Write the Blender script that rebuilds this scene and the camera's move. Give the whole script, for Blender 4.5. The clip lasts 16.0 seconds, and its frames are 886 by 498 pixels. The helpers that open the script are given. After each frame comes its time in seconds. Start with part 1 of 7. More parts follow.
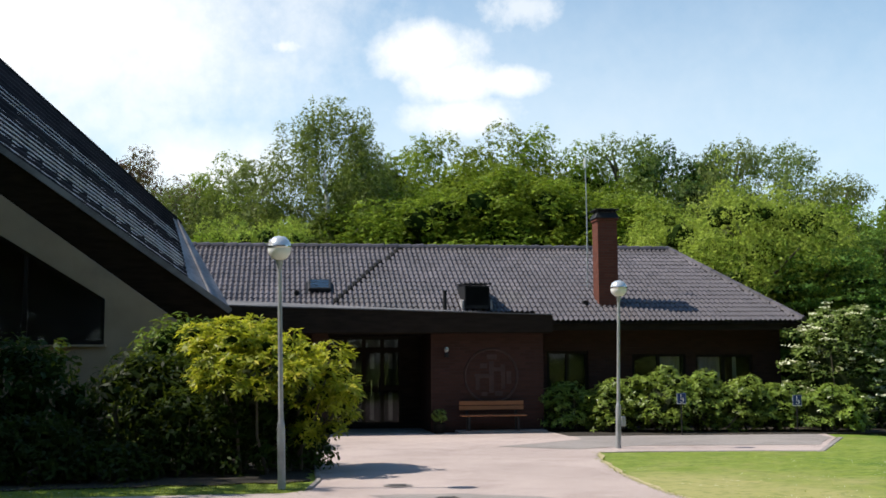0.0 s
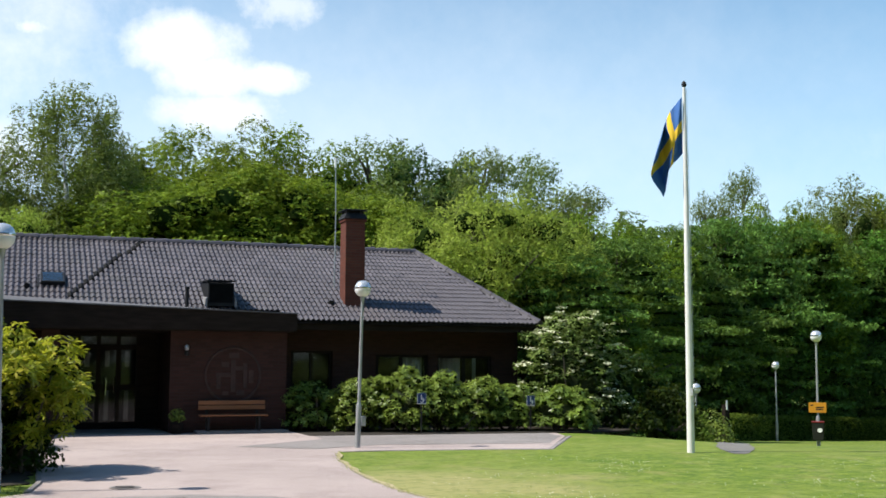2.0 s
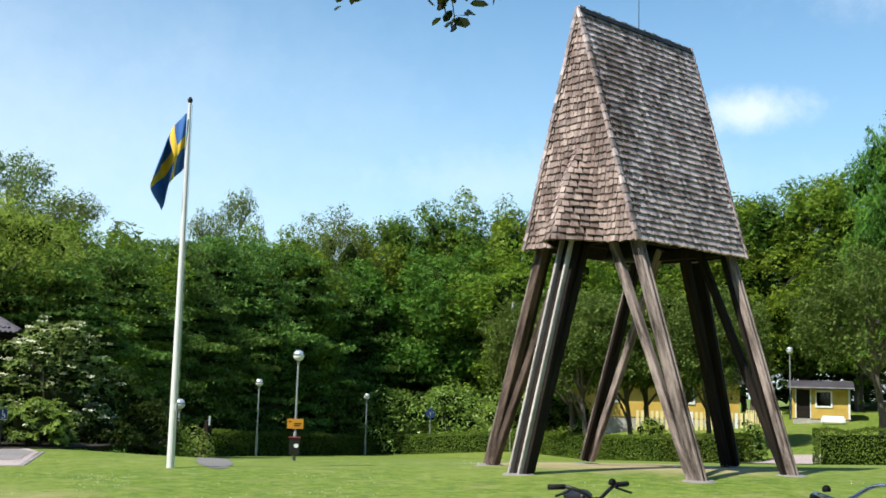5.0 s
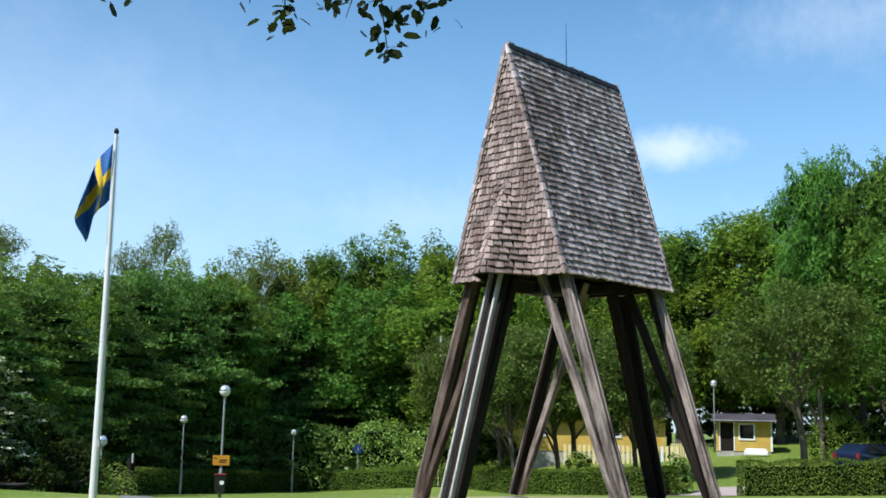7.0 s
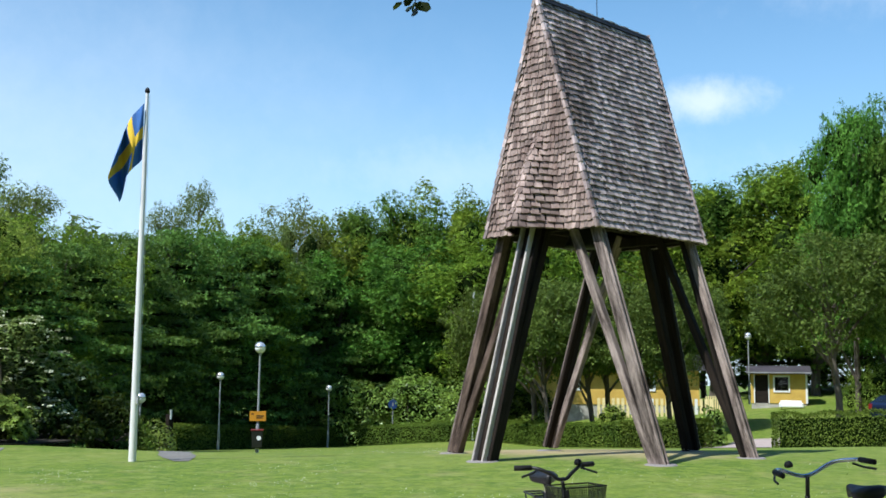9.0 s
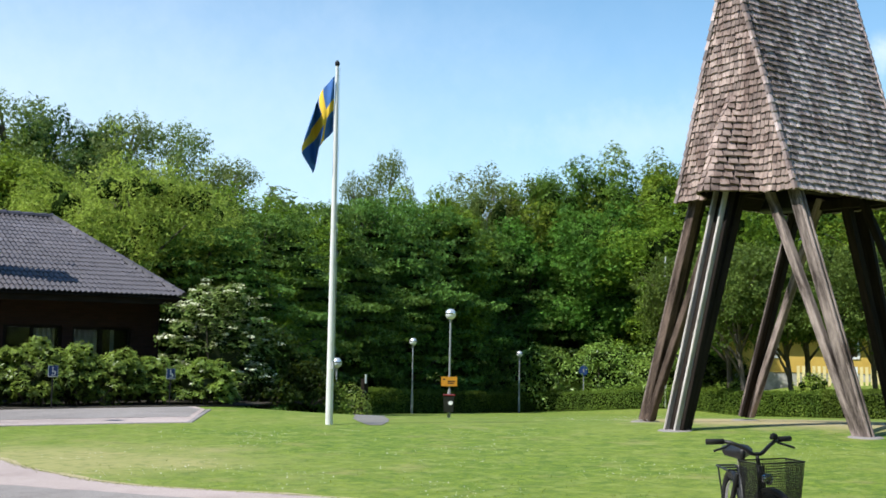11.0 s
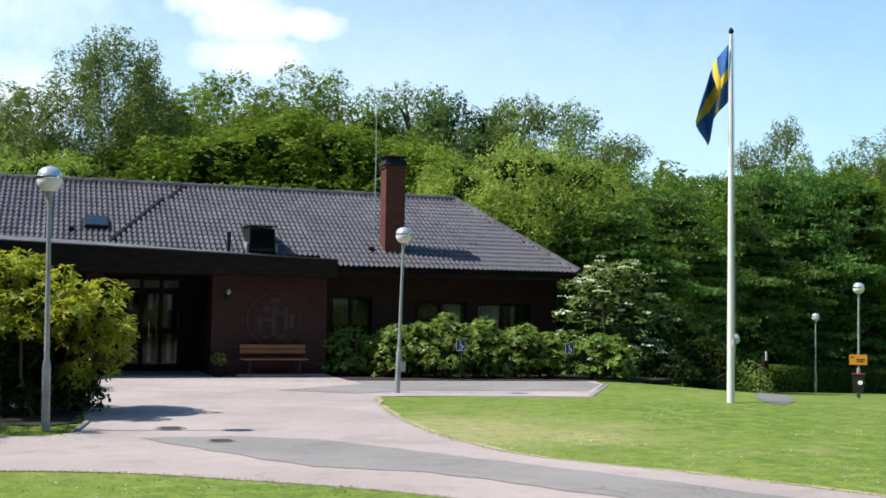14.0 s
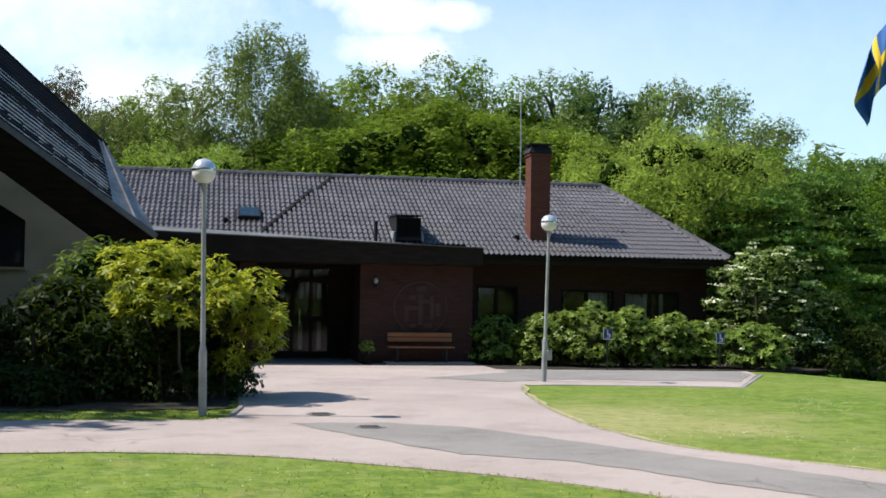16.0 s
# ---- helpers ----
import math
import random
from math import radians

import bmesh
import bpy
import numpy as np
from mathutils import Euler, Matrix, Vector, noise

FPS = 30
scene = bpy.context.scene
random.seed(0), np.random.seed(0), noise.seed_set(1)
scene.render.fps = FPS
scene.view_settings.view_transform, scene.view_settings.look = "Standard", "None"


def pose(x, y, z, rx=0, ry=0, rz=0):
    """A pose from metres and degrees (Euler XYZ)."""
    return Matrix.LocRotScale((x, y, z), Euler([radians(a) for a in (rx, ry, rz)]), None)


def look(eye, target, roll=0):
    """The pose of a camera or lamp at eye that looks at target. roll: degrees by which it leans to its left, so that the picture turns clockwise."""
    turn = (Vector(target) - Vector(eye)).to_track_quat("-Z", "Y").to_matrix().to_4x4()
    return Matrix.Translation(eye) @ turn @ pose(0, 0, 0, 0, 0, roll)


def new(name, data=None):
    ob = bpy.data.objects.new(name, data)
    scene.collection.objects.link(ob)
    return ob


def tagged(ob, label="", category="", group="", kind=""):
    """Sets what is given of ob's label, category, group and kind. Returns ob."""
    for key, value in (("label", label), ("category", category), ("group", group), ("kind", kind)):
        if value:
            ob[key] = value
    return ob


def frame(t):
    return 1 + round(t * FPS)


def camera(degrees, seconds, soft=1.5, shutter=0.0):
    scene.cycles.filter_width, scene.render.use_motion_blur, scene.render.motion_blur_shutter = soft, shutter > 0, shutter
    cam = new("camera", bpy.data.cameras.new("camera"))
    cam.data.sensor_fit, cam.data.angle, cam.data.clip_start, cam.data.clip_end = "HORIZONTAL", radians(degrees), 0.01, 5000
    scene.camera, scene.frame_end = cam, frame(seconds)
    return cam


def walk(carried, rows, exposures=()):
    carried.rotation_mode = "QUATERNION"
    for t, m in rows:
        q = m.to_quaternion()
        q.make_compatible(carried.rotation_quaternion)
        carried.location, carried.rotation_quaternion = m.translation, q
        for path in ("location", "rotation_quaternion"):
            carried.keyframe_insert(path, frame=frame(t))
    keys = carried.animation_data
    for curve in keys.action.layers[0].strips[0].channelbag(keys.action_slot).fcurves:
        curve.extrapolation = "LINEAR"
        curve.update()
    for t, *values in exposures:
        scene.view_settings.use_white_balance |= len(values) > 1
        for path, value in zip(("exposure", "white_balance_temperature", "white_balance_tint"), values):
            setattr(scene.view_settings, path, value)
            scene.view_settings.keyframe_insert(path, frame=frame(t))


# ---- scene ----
cam = camera(42.8, 16.0, soft=1.65)
PATH = [
    (0.0, pose(-0.128, -0.068, 1.697, 95.88, 0.37, -8.06)),
    (0.5, pose(-0.098, -0.076, 1.696, 94.82, 0.39, -12.36)),
    (1.0, pose(-0.062, -0.086, 1.690, 94.41, 0.66, -15.04)),
    (1.5, pose(0.010, -0.030, 1.695, 94.66, 0.59, -17.23)),
    (2.0, pose(0.048, -0.006, 1.667, 95.90, -0.17, -20.63)),
    (2.5, pose(0.046, 0.003, 1.658, 95.57, -0.93, -24.24)),
    (3.0, pose(0.052, 0.001, 1.658, 94.68, -0.60, -30.39)),
    (3.5, pose(0.035, -0.046, 1.661, 94.48, -0.95, -35.20)),
    (4.0, pose(-0.005, -0.089, 1.644, 94.79, -1.41, -39.72)),
    (4.5, pose(-0.004, -0.100, 1.645, 96.22, -1.61, -44.17)),
    (5.0, pose(0.001, -0.108, 1.656, 97.06, -1.47, -46.08)),
    (7.5, pose(-0.031, -0.087, 1.595, 98.94, -0.84, -50.09)),
    (8.0, pose(-0.026, -0.089, 1.579, 98.13, -0.67, -49.93)),
    (10.5, pose(0.038, -0.083, 1.637, 94.86, -0.84, -41.72)),
    (11.0, pose(0.070, -0.050, 1.631, 94.81, -0.87, -38.40)),
    (11.5, pose(0.039, -0.052, 1.638, 94.75, -0.95, -35.61)),
    (12.0, pose(0.013, -0.072, 1.656, 94.31, -0.56, -32.71)),
    (12.5, pose(0.019, -0.050, 1.657, 93.67, -0.46, -28.16)),
    (13.0, pose(-0.003, -0.021, 1.671, 93.27, -0.72, -24.86)),
    (13.5, pose(-0.015, 0.029, 1.671, 92.97, -0.93, -21.98)),
    (14.0, pose(-0.026, 0.041, 1.654, 93.24, -0.89, -18.82)),
    (14.5, pose(-0.012, 0.057, 1.652, 93.04, -0.59, -15.88)),
    (15.0, pose(-0.020, 0.104, 1.652, 92.98, -0.34, -14.29)),
    (15.5, pose(-0.005, 0.116, 1.640, 92.14, 0.07, -12.14)),
    (16.0, pose(-0.005, 0.116, 1.640, 92.57, -0.87, -11.45)),
]
walk(cam, PATH, exposures=[(0.0, 0.34, 6750, 10), (1.0, 0.42, 6600, 10), (2.2, 0.40, 6500, 9), (3.0, 0.34, 6400, 9), (3.6, 0.42, 6450, 9), (5.0, 0.43, 6350, 8), (7.5, 0.25, 5750, 8), (8.0, 0.25, 5750, 8), (10.5, 0.45, 6130, 8), (11.5, 0.4, 6150, 8), (12.5, 0.39, 6130, 8), (14.5, 0.48, 6230, 7), (15.5, 0.57, 6330, 7), (16.0, 0.42, 6400, 7)])

# ---- world and sun ----
SUN = Vector((-2.0, 0.3, 2.64)).normalized()
EL, AZ = math.asin(SUN.z), math.atan2(SUN.x, SUN.y)

world = bpy.data.worlds.new("sky")
scene.world = world
world.use_nodes = True


class Net:
    """Small helper to chain shader nodes."""

    def __init__(self, tree):
        self.t = tree
        tree.nodes.clear()

    def n(self, kind, **kw):
        node = self.t.nodes.new(kind)
        for k, v in kw.items():
            self.feed(node.inputs[k], v)
        return node

    def feed(self, inp, v):
        if isinstance(v, bpy.types.NodeSocket):
            self.t.links.new(v, inp)
        else:
            inp.default_value = v

    def math(self, op, a, b=0.0, c=None, clamp=False):
        m = self.t.nodes.new("ShaderNodeMath")
        m.operation, m.use_clamp = op, clamp
        self.feed(m.inputs[0], a)
        self.feed(m.inputs[1], b)
        if c is not None:
            self.feed(m.inputs[2], c)
        return m.outputs[0]

    def vec(self, op, a, b=(0, 0, 0)):
        m = self.t.nodes.new("ShaderNodeVectorMath")
        m.operation = op
        self.feed(m.inputs[0], a)
        self.feed(m.inputs[1], b)
        return m.outputs["Value"] if op in ("LENGTH", "DOT_PRODUCT", "DISTANCE") else m.outputs[0]

    def mix(self, f, a, b, blend="MIX"):
        m = self.t.nodes.new("ShaderNodeMix")
        m.data_type, m.blend_type = "RGBA", blend
        self.feed(m.inputs[0], f)
        self.feed(m.inputs[6], a)
        self.feed(m.inputs[7], b)
        return m.outputs[2]

    def noise(self, co, scale, detail=4.0, rough=0.55):
        m = self.t.nodes.new("ShaderNodeTexNoise")
        self.feed(m.inputs["Vector"], co)
        m.inputs["Scale"].default_value = scale
        m.inputs["Detail"].default_value = detail
        m.inputs["Roughness"].default_value = rough
        return m.outputs[0]

    def ramp(self, f, lo, hi):
        m = self.t.nodes.new("ShaderNodeMapRange")
        m.interpolation_type = "SMOOTHSTEP"
        self.feed(m.inputs[0], f)
        m.inputs[1].default_value, m.inputs[2].default_value = lo, hi
        return m.outputs[0]


w = Net(world.node_tree)
sky = w.n("ShaderNodeTexSky")
sky.sky_type, sky.sun_disc, sky.sun_elevation, sky.sun_rotation = "NISHITA", False, EL, AZ
sky.air_density, sky.dust_density, sky.ozone_density = 1.0, 0.5, 1.2
co = w.n("ShaderNodeTexCoord").outputs["Generated"]
grain = w.noise(co, 16.0, 7.0, 0.62)
fine = w.noise(co, 70.0, 5.0, 0.65)
blue = w.n("ShaderNodeHueSaturation", Color=sky.outputs[0], Hue=0.493, Saturation=1.22, Value=1.47).outputs[0]
cover = 0.0
# clouds: azimuth, elevation, half width, half height (degrees), softness, density
for az, el, a, b, soft, dense, rag in ((7.2, 15.6, 3.2, 1.7, 0.8, 1.0, 0.42), (9.0, 12.6, 3.8, 1.3, 0.9, 0.95, 0.42), (11.6, 14.2, 2.3, 0.9, 0.8, 0.9, 0.5), (8.4, 14.2, 2.9, 1.7, 0.8, 1.0, 0.42),
                                 (-0.2, 15.9, 1.2, 0.5, 1.0, 0.8, 1.0), (12.6, 17.9, 2.6, 1.0, 1.0, 0.6, 1.0), (-14.0, 18.0, 17.5, 9.5, 1.0, 1.0, 0.28),
                                 (-4.0, 9.8, 7.0, 3.4, 1.3, 0.9, 0.4), (61.3, 13.9, 2.7, 0.8, 1.4, 0.6, 1.0), (72.0, 20.0, 8.0, 2.0, 1.6, 0.28, 1.0),
                                 (50.0, 10.5, 12.0, 1.6, 1.5, 0.25, 0.8), (14.0, 10.0, 24.0, 9.0, 1.8, 0.5, 0.25)):
    a0, e0 = radians(az), radians(el)
    c = Vector((math.sin(a0) * math.cos(e0), math.cos(a0) * math.cos(e0), math.sin(e0)))
    right = Vector((math.cos(a0), -math.sin(a0), 0))
    up = right.cross(c) * 1.0
    dx = w.math("DIVIDE", w.vec("DOT_PRODUCT", co, tuple(right)), math.sin(radians(a)))
    dz = w.math("DIVIDE", w.vec("DOT_PRODUCT", w.vec("SUBTRACT", co, tuple(c)), tuple(up)), math.sin(radians(b)))
    front = w.ramp(w.vec("DOT_PRODUCT", co, tuple(c)), 0.5, 0.8)
    r = w.math("SQRT", w.math("ADD", w.math("MULTIPLY", dx, dx), w.math("MULTIPLY", dz, dz)))
    r = w.math("ADD", r, w.math("MULTIPLY", w.math("SUBTRACT", grain, 0.5), 3.2 * rag))
    r = w.math("ADD", r, w.math("MULTIPLY", w.math("SUBTRACT", fine, 0.5), 1.0 * rag))
    m = w.math("MULTIPLY", w.math("SUBTRACT", 1.0, w.ramp(r, 1.0 - soft, 1.0 + soft * 0.5)), front)
    cover = w.math("MAXIMUM", cover, w.math("MULTIPLY", m, dense))
z = w.n("ShaderNodeSeparateXYZ", Vector=co).outputs[2]
haze = w.math("MULTIPLY", w.math("SUBTRACT", 1.0, w.ramp(z, 0.0, 0.5)), 0.46)
col = w.mix(haze, blue, (6.6, 9.8, 12.4, 1.0))
col = w.mix(cover, col, (11.0, 11.2, 11.4, 1.0))
bg = w.n("ShaderNodeBackground", Color=col, Strength=0.085)
w.t.links.new(bg.outputs[0], w.n("ShaderNodeOutputWorld").inputs[0])

lamp = bpy.data.lights.new("sun", "SUN")
lamp.energy, lamp.angle, lamp.color = 5.0, radians(0.5), (1.0, 0.95, 0.86)
sun = new("sun", lamp)
sun.matrix_world = look(SUN * 60, (0, 0, 0))

# ---- materials ----
def surface(name, dark, light, scale=3.0, rough=0.7, metal=0.0, bump=0.2, bump_scale=40.0, fleck=0.25, vary=0.0, island=0.0, spec=0.5, stretch=(1, 1, 1), stain=None):
    """Principled surface: two-scale colour variation, bump, optional change from piece to piece, optional stain colour."""
    m = bpy.data.materials.new(name)
    m.use_nodes = True
    s = Net(m.node_tree)
    co = s.vec("MULTIPLY", s.n("ShaderNodeTexCoord").outputs["Object"], stretch)
    big = s.noise(co, scale, 5.0)
    small = s.noise(co, bump_scale, 3.0)
    f = s.ramp(s.math("ADD", s.math("MULTIPLY", big, 1 - fleck), s.math("MULTIPLY", small, fleck)), 0.3, 0.7)
    c = s.mix(f, (*dark, 1), (*light, 1))
    if stain:
        c = s.mix(s.math("MULTIPLY", s.ramp(s.noise(co, scale * 0.35, 6.0, 0.65), 0.5, 0.68), 0.8), c, (*stain, 1))
    if vary or island:
        rnd = s.n("ShaderNodeNewGeometry").outputs["Random Per Island"] if island else s.n("ShaderNodeObjectInfo").outputs["Random"]
        k = max(vary, island)
        v = s.math("ADD", 1 - k, s.math("MULTIPLY", rnd, 2 * k))
        hsv = s.n("ShaderNodeHueSaturation", Color=c, Value=v)
        c = hsv.outputs[0]
    b = s.n("ShaderNodeBump", Strength=bump, Distance=0.02, Height=small)
    p = s.n("ShaderNodeBsdfPrincipled", Roughness=rough, Metallic=metal)
    p.inputs["Specular IOR Level"].default_value = spec
    s.feed(p.inputs["Base Color"], c)
    s.feed(p.inputs["Roughness"], s.math("ADD", rough - 0.08, s.math("MULTIPLY", small, 0.16), clamp=True))
    s.feed(p.inputs["Normal"], b.outputs[0])
    s.t.links.new(p.outputs[0], s.n("ShaderNodeOutputMaterial").inputs[0])
    return m


def foliage(name, dark, light, rough=0.5, through_light=0.35, tip=None, shine=0.2, lace=0.0, back=(0.19, 0.26, 0.025)):
    """Leaves: colour changes from leaf to leaf and in patches, part of the light passes through; lace cuts sprays into small leaves."""
    m = bpy.data.materials.new(name)
    m.use_nodes = True
    s = Net(m.node_tree)
    rnd = s.n("ShaderNodeNewGeometry").outputs["Random Per Island"]
    co = s.n("ShaderNodeTexCoord").outputs["Object"]
    patch = s.ramp(s.noise(co, 0.7, 3.0), 0.35, 0.65)
    f = s.math("ADD", s.math("MULTIPLY", rnd, 0.65), s.math("MULTIPLY", patch, 0.35))
    c = s.mix(f, (*dark, 1), (*light, 1))
    if tip:
        c = s.mix(s.math("GREATER_THAN", rnd, 0.86), c, (*tip, 1))
    if lace:
        bits = s.noise(co, lace * 0.8, 2.0, 0.6)
        c = s.n("ShaderNodeHueSaturation", Color=c, Value=s.math("ADD", 0.55, s.math("MULTIPLY", s.ramp(bits, 0.35, 0.65), 0.9))).outputs[0]
    tree = s.n("ShaderNodeObjectInfo").outputs["Random"]
    c = s.n("ShaderNodeHueSaturation", Color=c, Hue=s.math("ADD", 0.485, s.math("MULTIPLY", tree, 0.03)), Value=s.math("ADD", 0.85, s.math("MULTIPLY", tree, 0.3))).outputs[0]
    p = s.n("ShaderNodeBsdfPrincipled", Roughness=rough)
    p.inputs["Specular IOR Level"].default_value = shine
    s.feed(p.inputs["Base Color"], c)
    tr = s.n("ShaderNodeBsdfTranslucent", Color=s.mix(0.5, c, (*back, 1)))
    mx = s.n("ShaderNodeMixShader", Fac=through_light)
    s.t.links.new(p.outputs[0], mx.inputs[1])
    s.t.links.new(tr.outputs[0], mx.inputs[2])
    out = mx.outputs[0]
    if lace:
        cut = s.n("ShaderNodeMixShader", Fac=s.math("GREATER_THAN", s.noise(co, lace, 2.0, 0.6), 0.49))
        s.t.links.new(s.n("ShaderNodeBsdfTransparent").outputs[0], cut.inputs[1])
        s.t.links.new(out, cut.inputs[2])
        out = cut.outputs[0]
    s.t.links.new(out, s.n("ShaderNodeOutputMaterial").inputs[0])
    return m


def brickwork(name, a, b, joint):
    m = bpy.data.materials.new(name)
    m.use_nodes = True
    s = Net(m.node_tree)
    co = s.n("ShaderNodeTexCoord").outputs["Object"]
    x, y, z = (s.n("ShaderNodeSeparateXYZ", Vector=co).outputs[i] for i in range(3))
    uv = s.n("ShaderNodeCombineXYZ", X=s.math("ADD", x, y), Y=z).outputs[0]
    br = s.n("ShaderNodeTexBrick", Vector=uv, Color1=(*a, 1), Color2=(*b, 1), Mortar=(*joint, 1), Scale=1.0)
    br.inputs["Brick Width"].default_value, br.inputs["Row Height"].default_value = 0.26, 0.077
    br.inputs["Mortar Size"].default_value, br.inputs["Mortar Smooth"].default_value = 0.008, 0.3
    g = s.noise(co, 30.0, 4.0)
    c = s.mix(0.35, br.outputs[0], s.mix(g, (*a, 1), (*b, 1)))
    h = s.math("SUBTRACT", s.math("MULTIPLY", g, 0.4), br.outputs[1])
    p = s.n("ShaderNodeBsdfPrincipled", Roughness=0.9)
    p.inputs["Specular IOR Level"].default_value = 0.15
    s.feed(p.inputs["Base Color"], c)
    s.feed(p.inputs["Normal"], s.n("ShaderNodeBump", Strength=0.6, Distance=0.01, Height=h).outputs[0])
    s.t.links.new(p.outputs[0], s.n("ShaderNodeOutputMaterial").inputs[0])
    return m


def glass(name, tint=(0.6, 0.65, 0.65), rough=0.02):
    m = bpy.data.materials.new(name)
    m.use_nodes = True
    s = Net(m.node_tree)
    t = s.n("ShaderNodeBsdfTransparent", Color=(*tint, 1))
    g = s.n("ShaderNodeBsdfGlossy", Roughness=rough)
    fr = s.n("ShaderNodeFresnel", IOR=1.5)
    mx = s.n("ShaderNodeMixShader", Fac=s.math("MULTIPLY", fr.outputs[0], 0.4))
    s.t.links.new(t.outputs[0], mx.inputs[1])
    s.t.links.new(g.outputs[0], mx.inputs[2])
    s.t.links.new(mx.outputs[0], s.n("ShaderNodeOutputMaterial").inputs[0])
    return m


def lawn_cover(name):
    m = bpy.data.materials.new(name)
    m.use_nodes = True
    s = Net(m.node_tree)
    co = s.n("ShaderNodeTexCoord").outputs["Object"]
    patch = s.ramp(s.noise(co, 0.22, 5.0, 0.6), 0.38, 0.66)
    mid = s.noise(co, 3.5, 6.0, 0.7)
    tuft = s.noise(co, 16.0, 4.0, 0.7)
    fine = s.noise(s.vec("MULTIPLY", co, (1, 1, 0.3)), 60.0, 3.0, 0.7)
    f = s.math("ADD", s.math("MULTIPLY", mid, 0.4), s.math("ADD", s.math("MULTIPLY", tuft, 0.35), s.math("MULTIPLY", fine, 0.25)))
    c = s.mix(s.ramp(f, 0.38, 0.62), (0.05, 0.105, 0.009, 1), (0.205, 0.272, 0.030, 1))
    c = s.mix(s.math("MULTIPLY", patch, 0.55), c, (0.215, 0.25, 0.046, 1))
    c = s.mix(s.math("MULTIPLY", s.ramp(s.noise(co, 0.8, 6.0, 0.7), 0.52, 0.7), 0.55), c, (0.29, 0.25, 0.10, 1))
    c = s.mix(s.math("MULTIPLY", s.ramp(s.noise(co, 1.3, 5.0, 0.7), 0.46, 0.34), 0.45), c, (0.07, 0.13, 0.016, 1))
    c = s.mix(s.math("MULTIPLY", s.ramp(s.noise(co, 2.4, 4.0, 0.65), 0.5, 0.64), 0.5), c, (0.25, 0.29, 0.075, 1))
    near = s.vec("DISTANCE", co, (5.4, 15.2, 0.0))
    dry = s.ramp(s.math("ADD", near, s.math("MULTIPLY", s.noise(co, 0.6, 6.0, 0.65), 9.0)), 8.6, 4.6)
    c = s.mix(s.math("MULTIPLY", dry, 0.8), c, (0.34, 0.31, 0.13, 1))
    c = s.mix(s.math("MULTIPLY", s.ramp(s.noise(co, 5.0, 5.0, 0.75), 0.52, 0.36), 0.5), c, (0.06, 0.115, 0.013, 1))
    under = s.vec("DISTANCE", s.vec("MULTIPLY", co, (1.0, 1.0, 0.0)), (21.9, 15.0, 0.0))
    bare = s.ramp(s.math("ADD", under, s.math("MULTIPLY", s.noise(co, 0.9, 6.0, 0.65), 4.0)), 6.4, 4.2)
    c = s.mix(s.math("MULTIPLY", bare, 0.85), c, (0.40, 0.31, 0.17, 1))
    p = s.n("ShaderNodeBsdfPrincipled", Roughness=0.8)
    p.inputs["Specular IOR Level"].default_value = 0.25
    s.feed(p.inputs["Base Color"], c)
    s.feed(p.inputs["Normal"], s.n("ShaderNodeBump", Strength=0.6, Distance=0.02, Height=s.math("ADD", tuft, s.math("MULTIPLY", mid, 0.6))).outputs[0])
    s.t.links.new(p.outputs[0], s.n("ShaderNodeOutputMaterial").inputs[0])
    return m


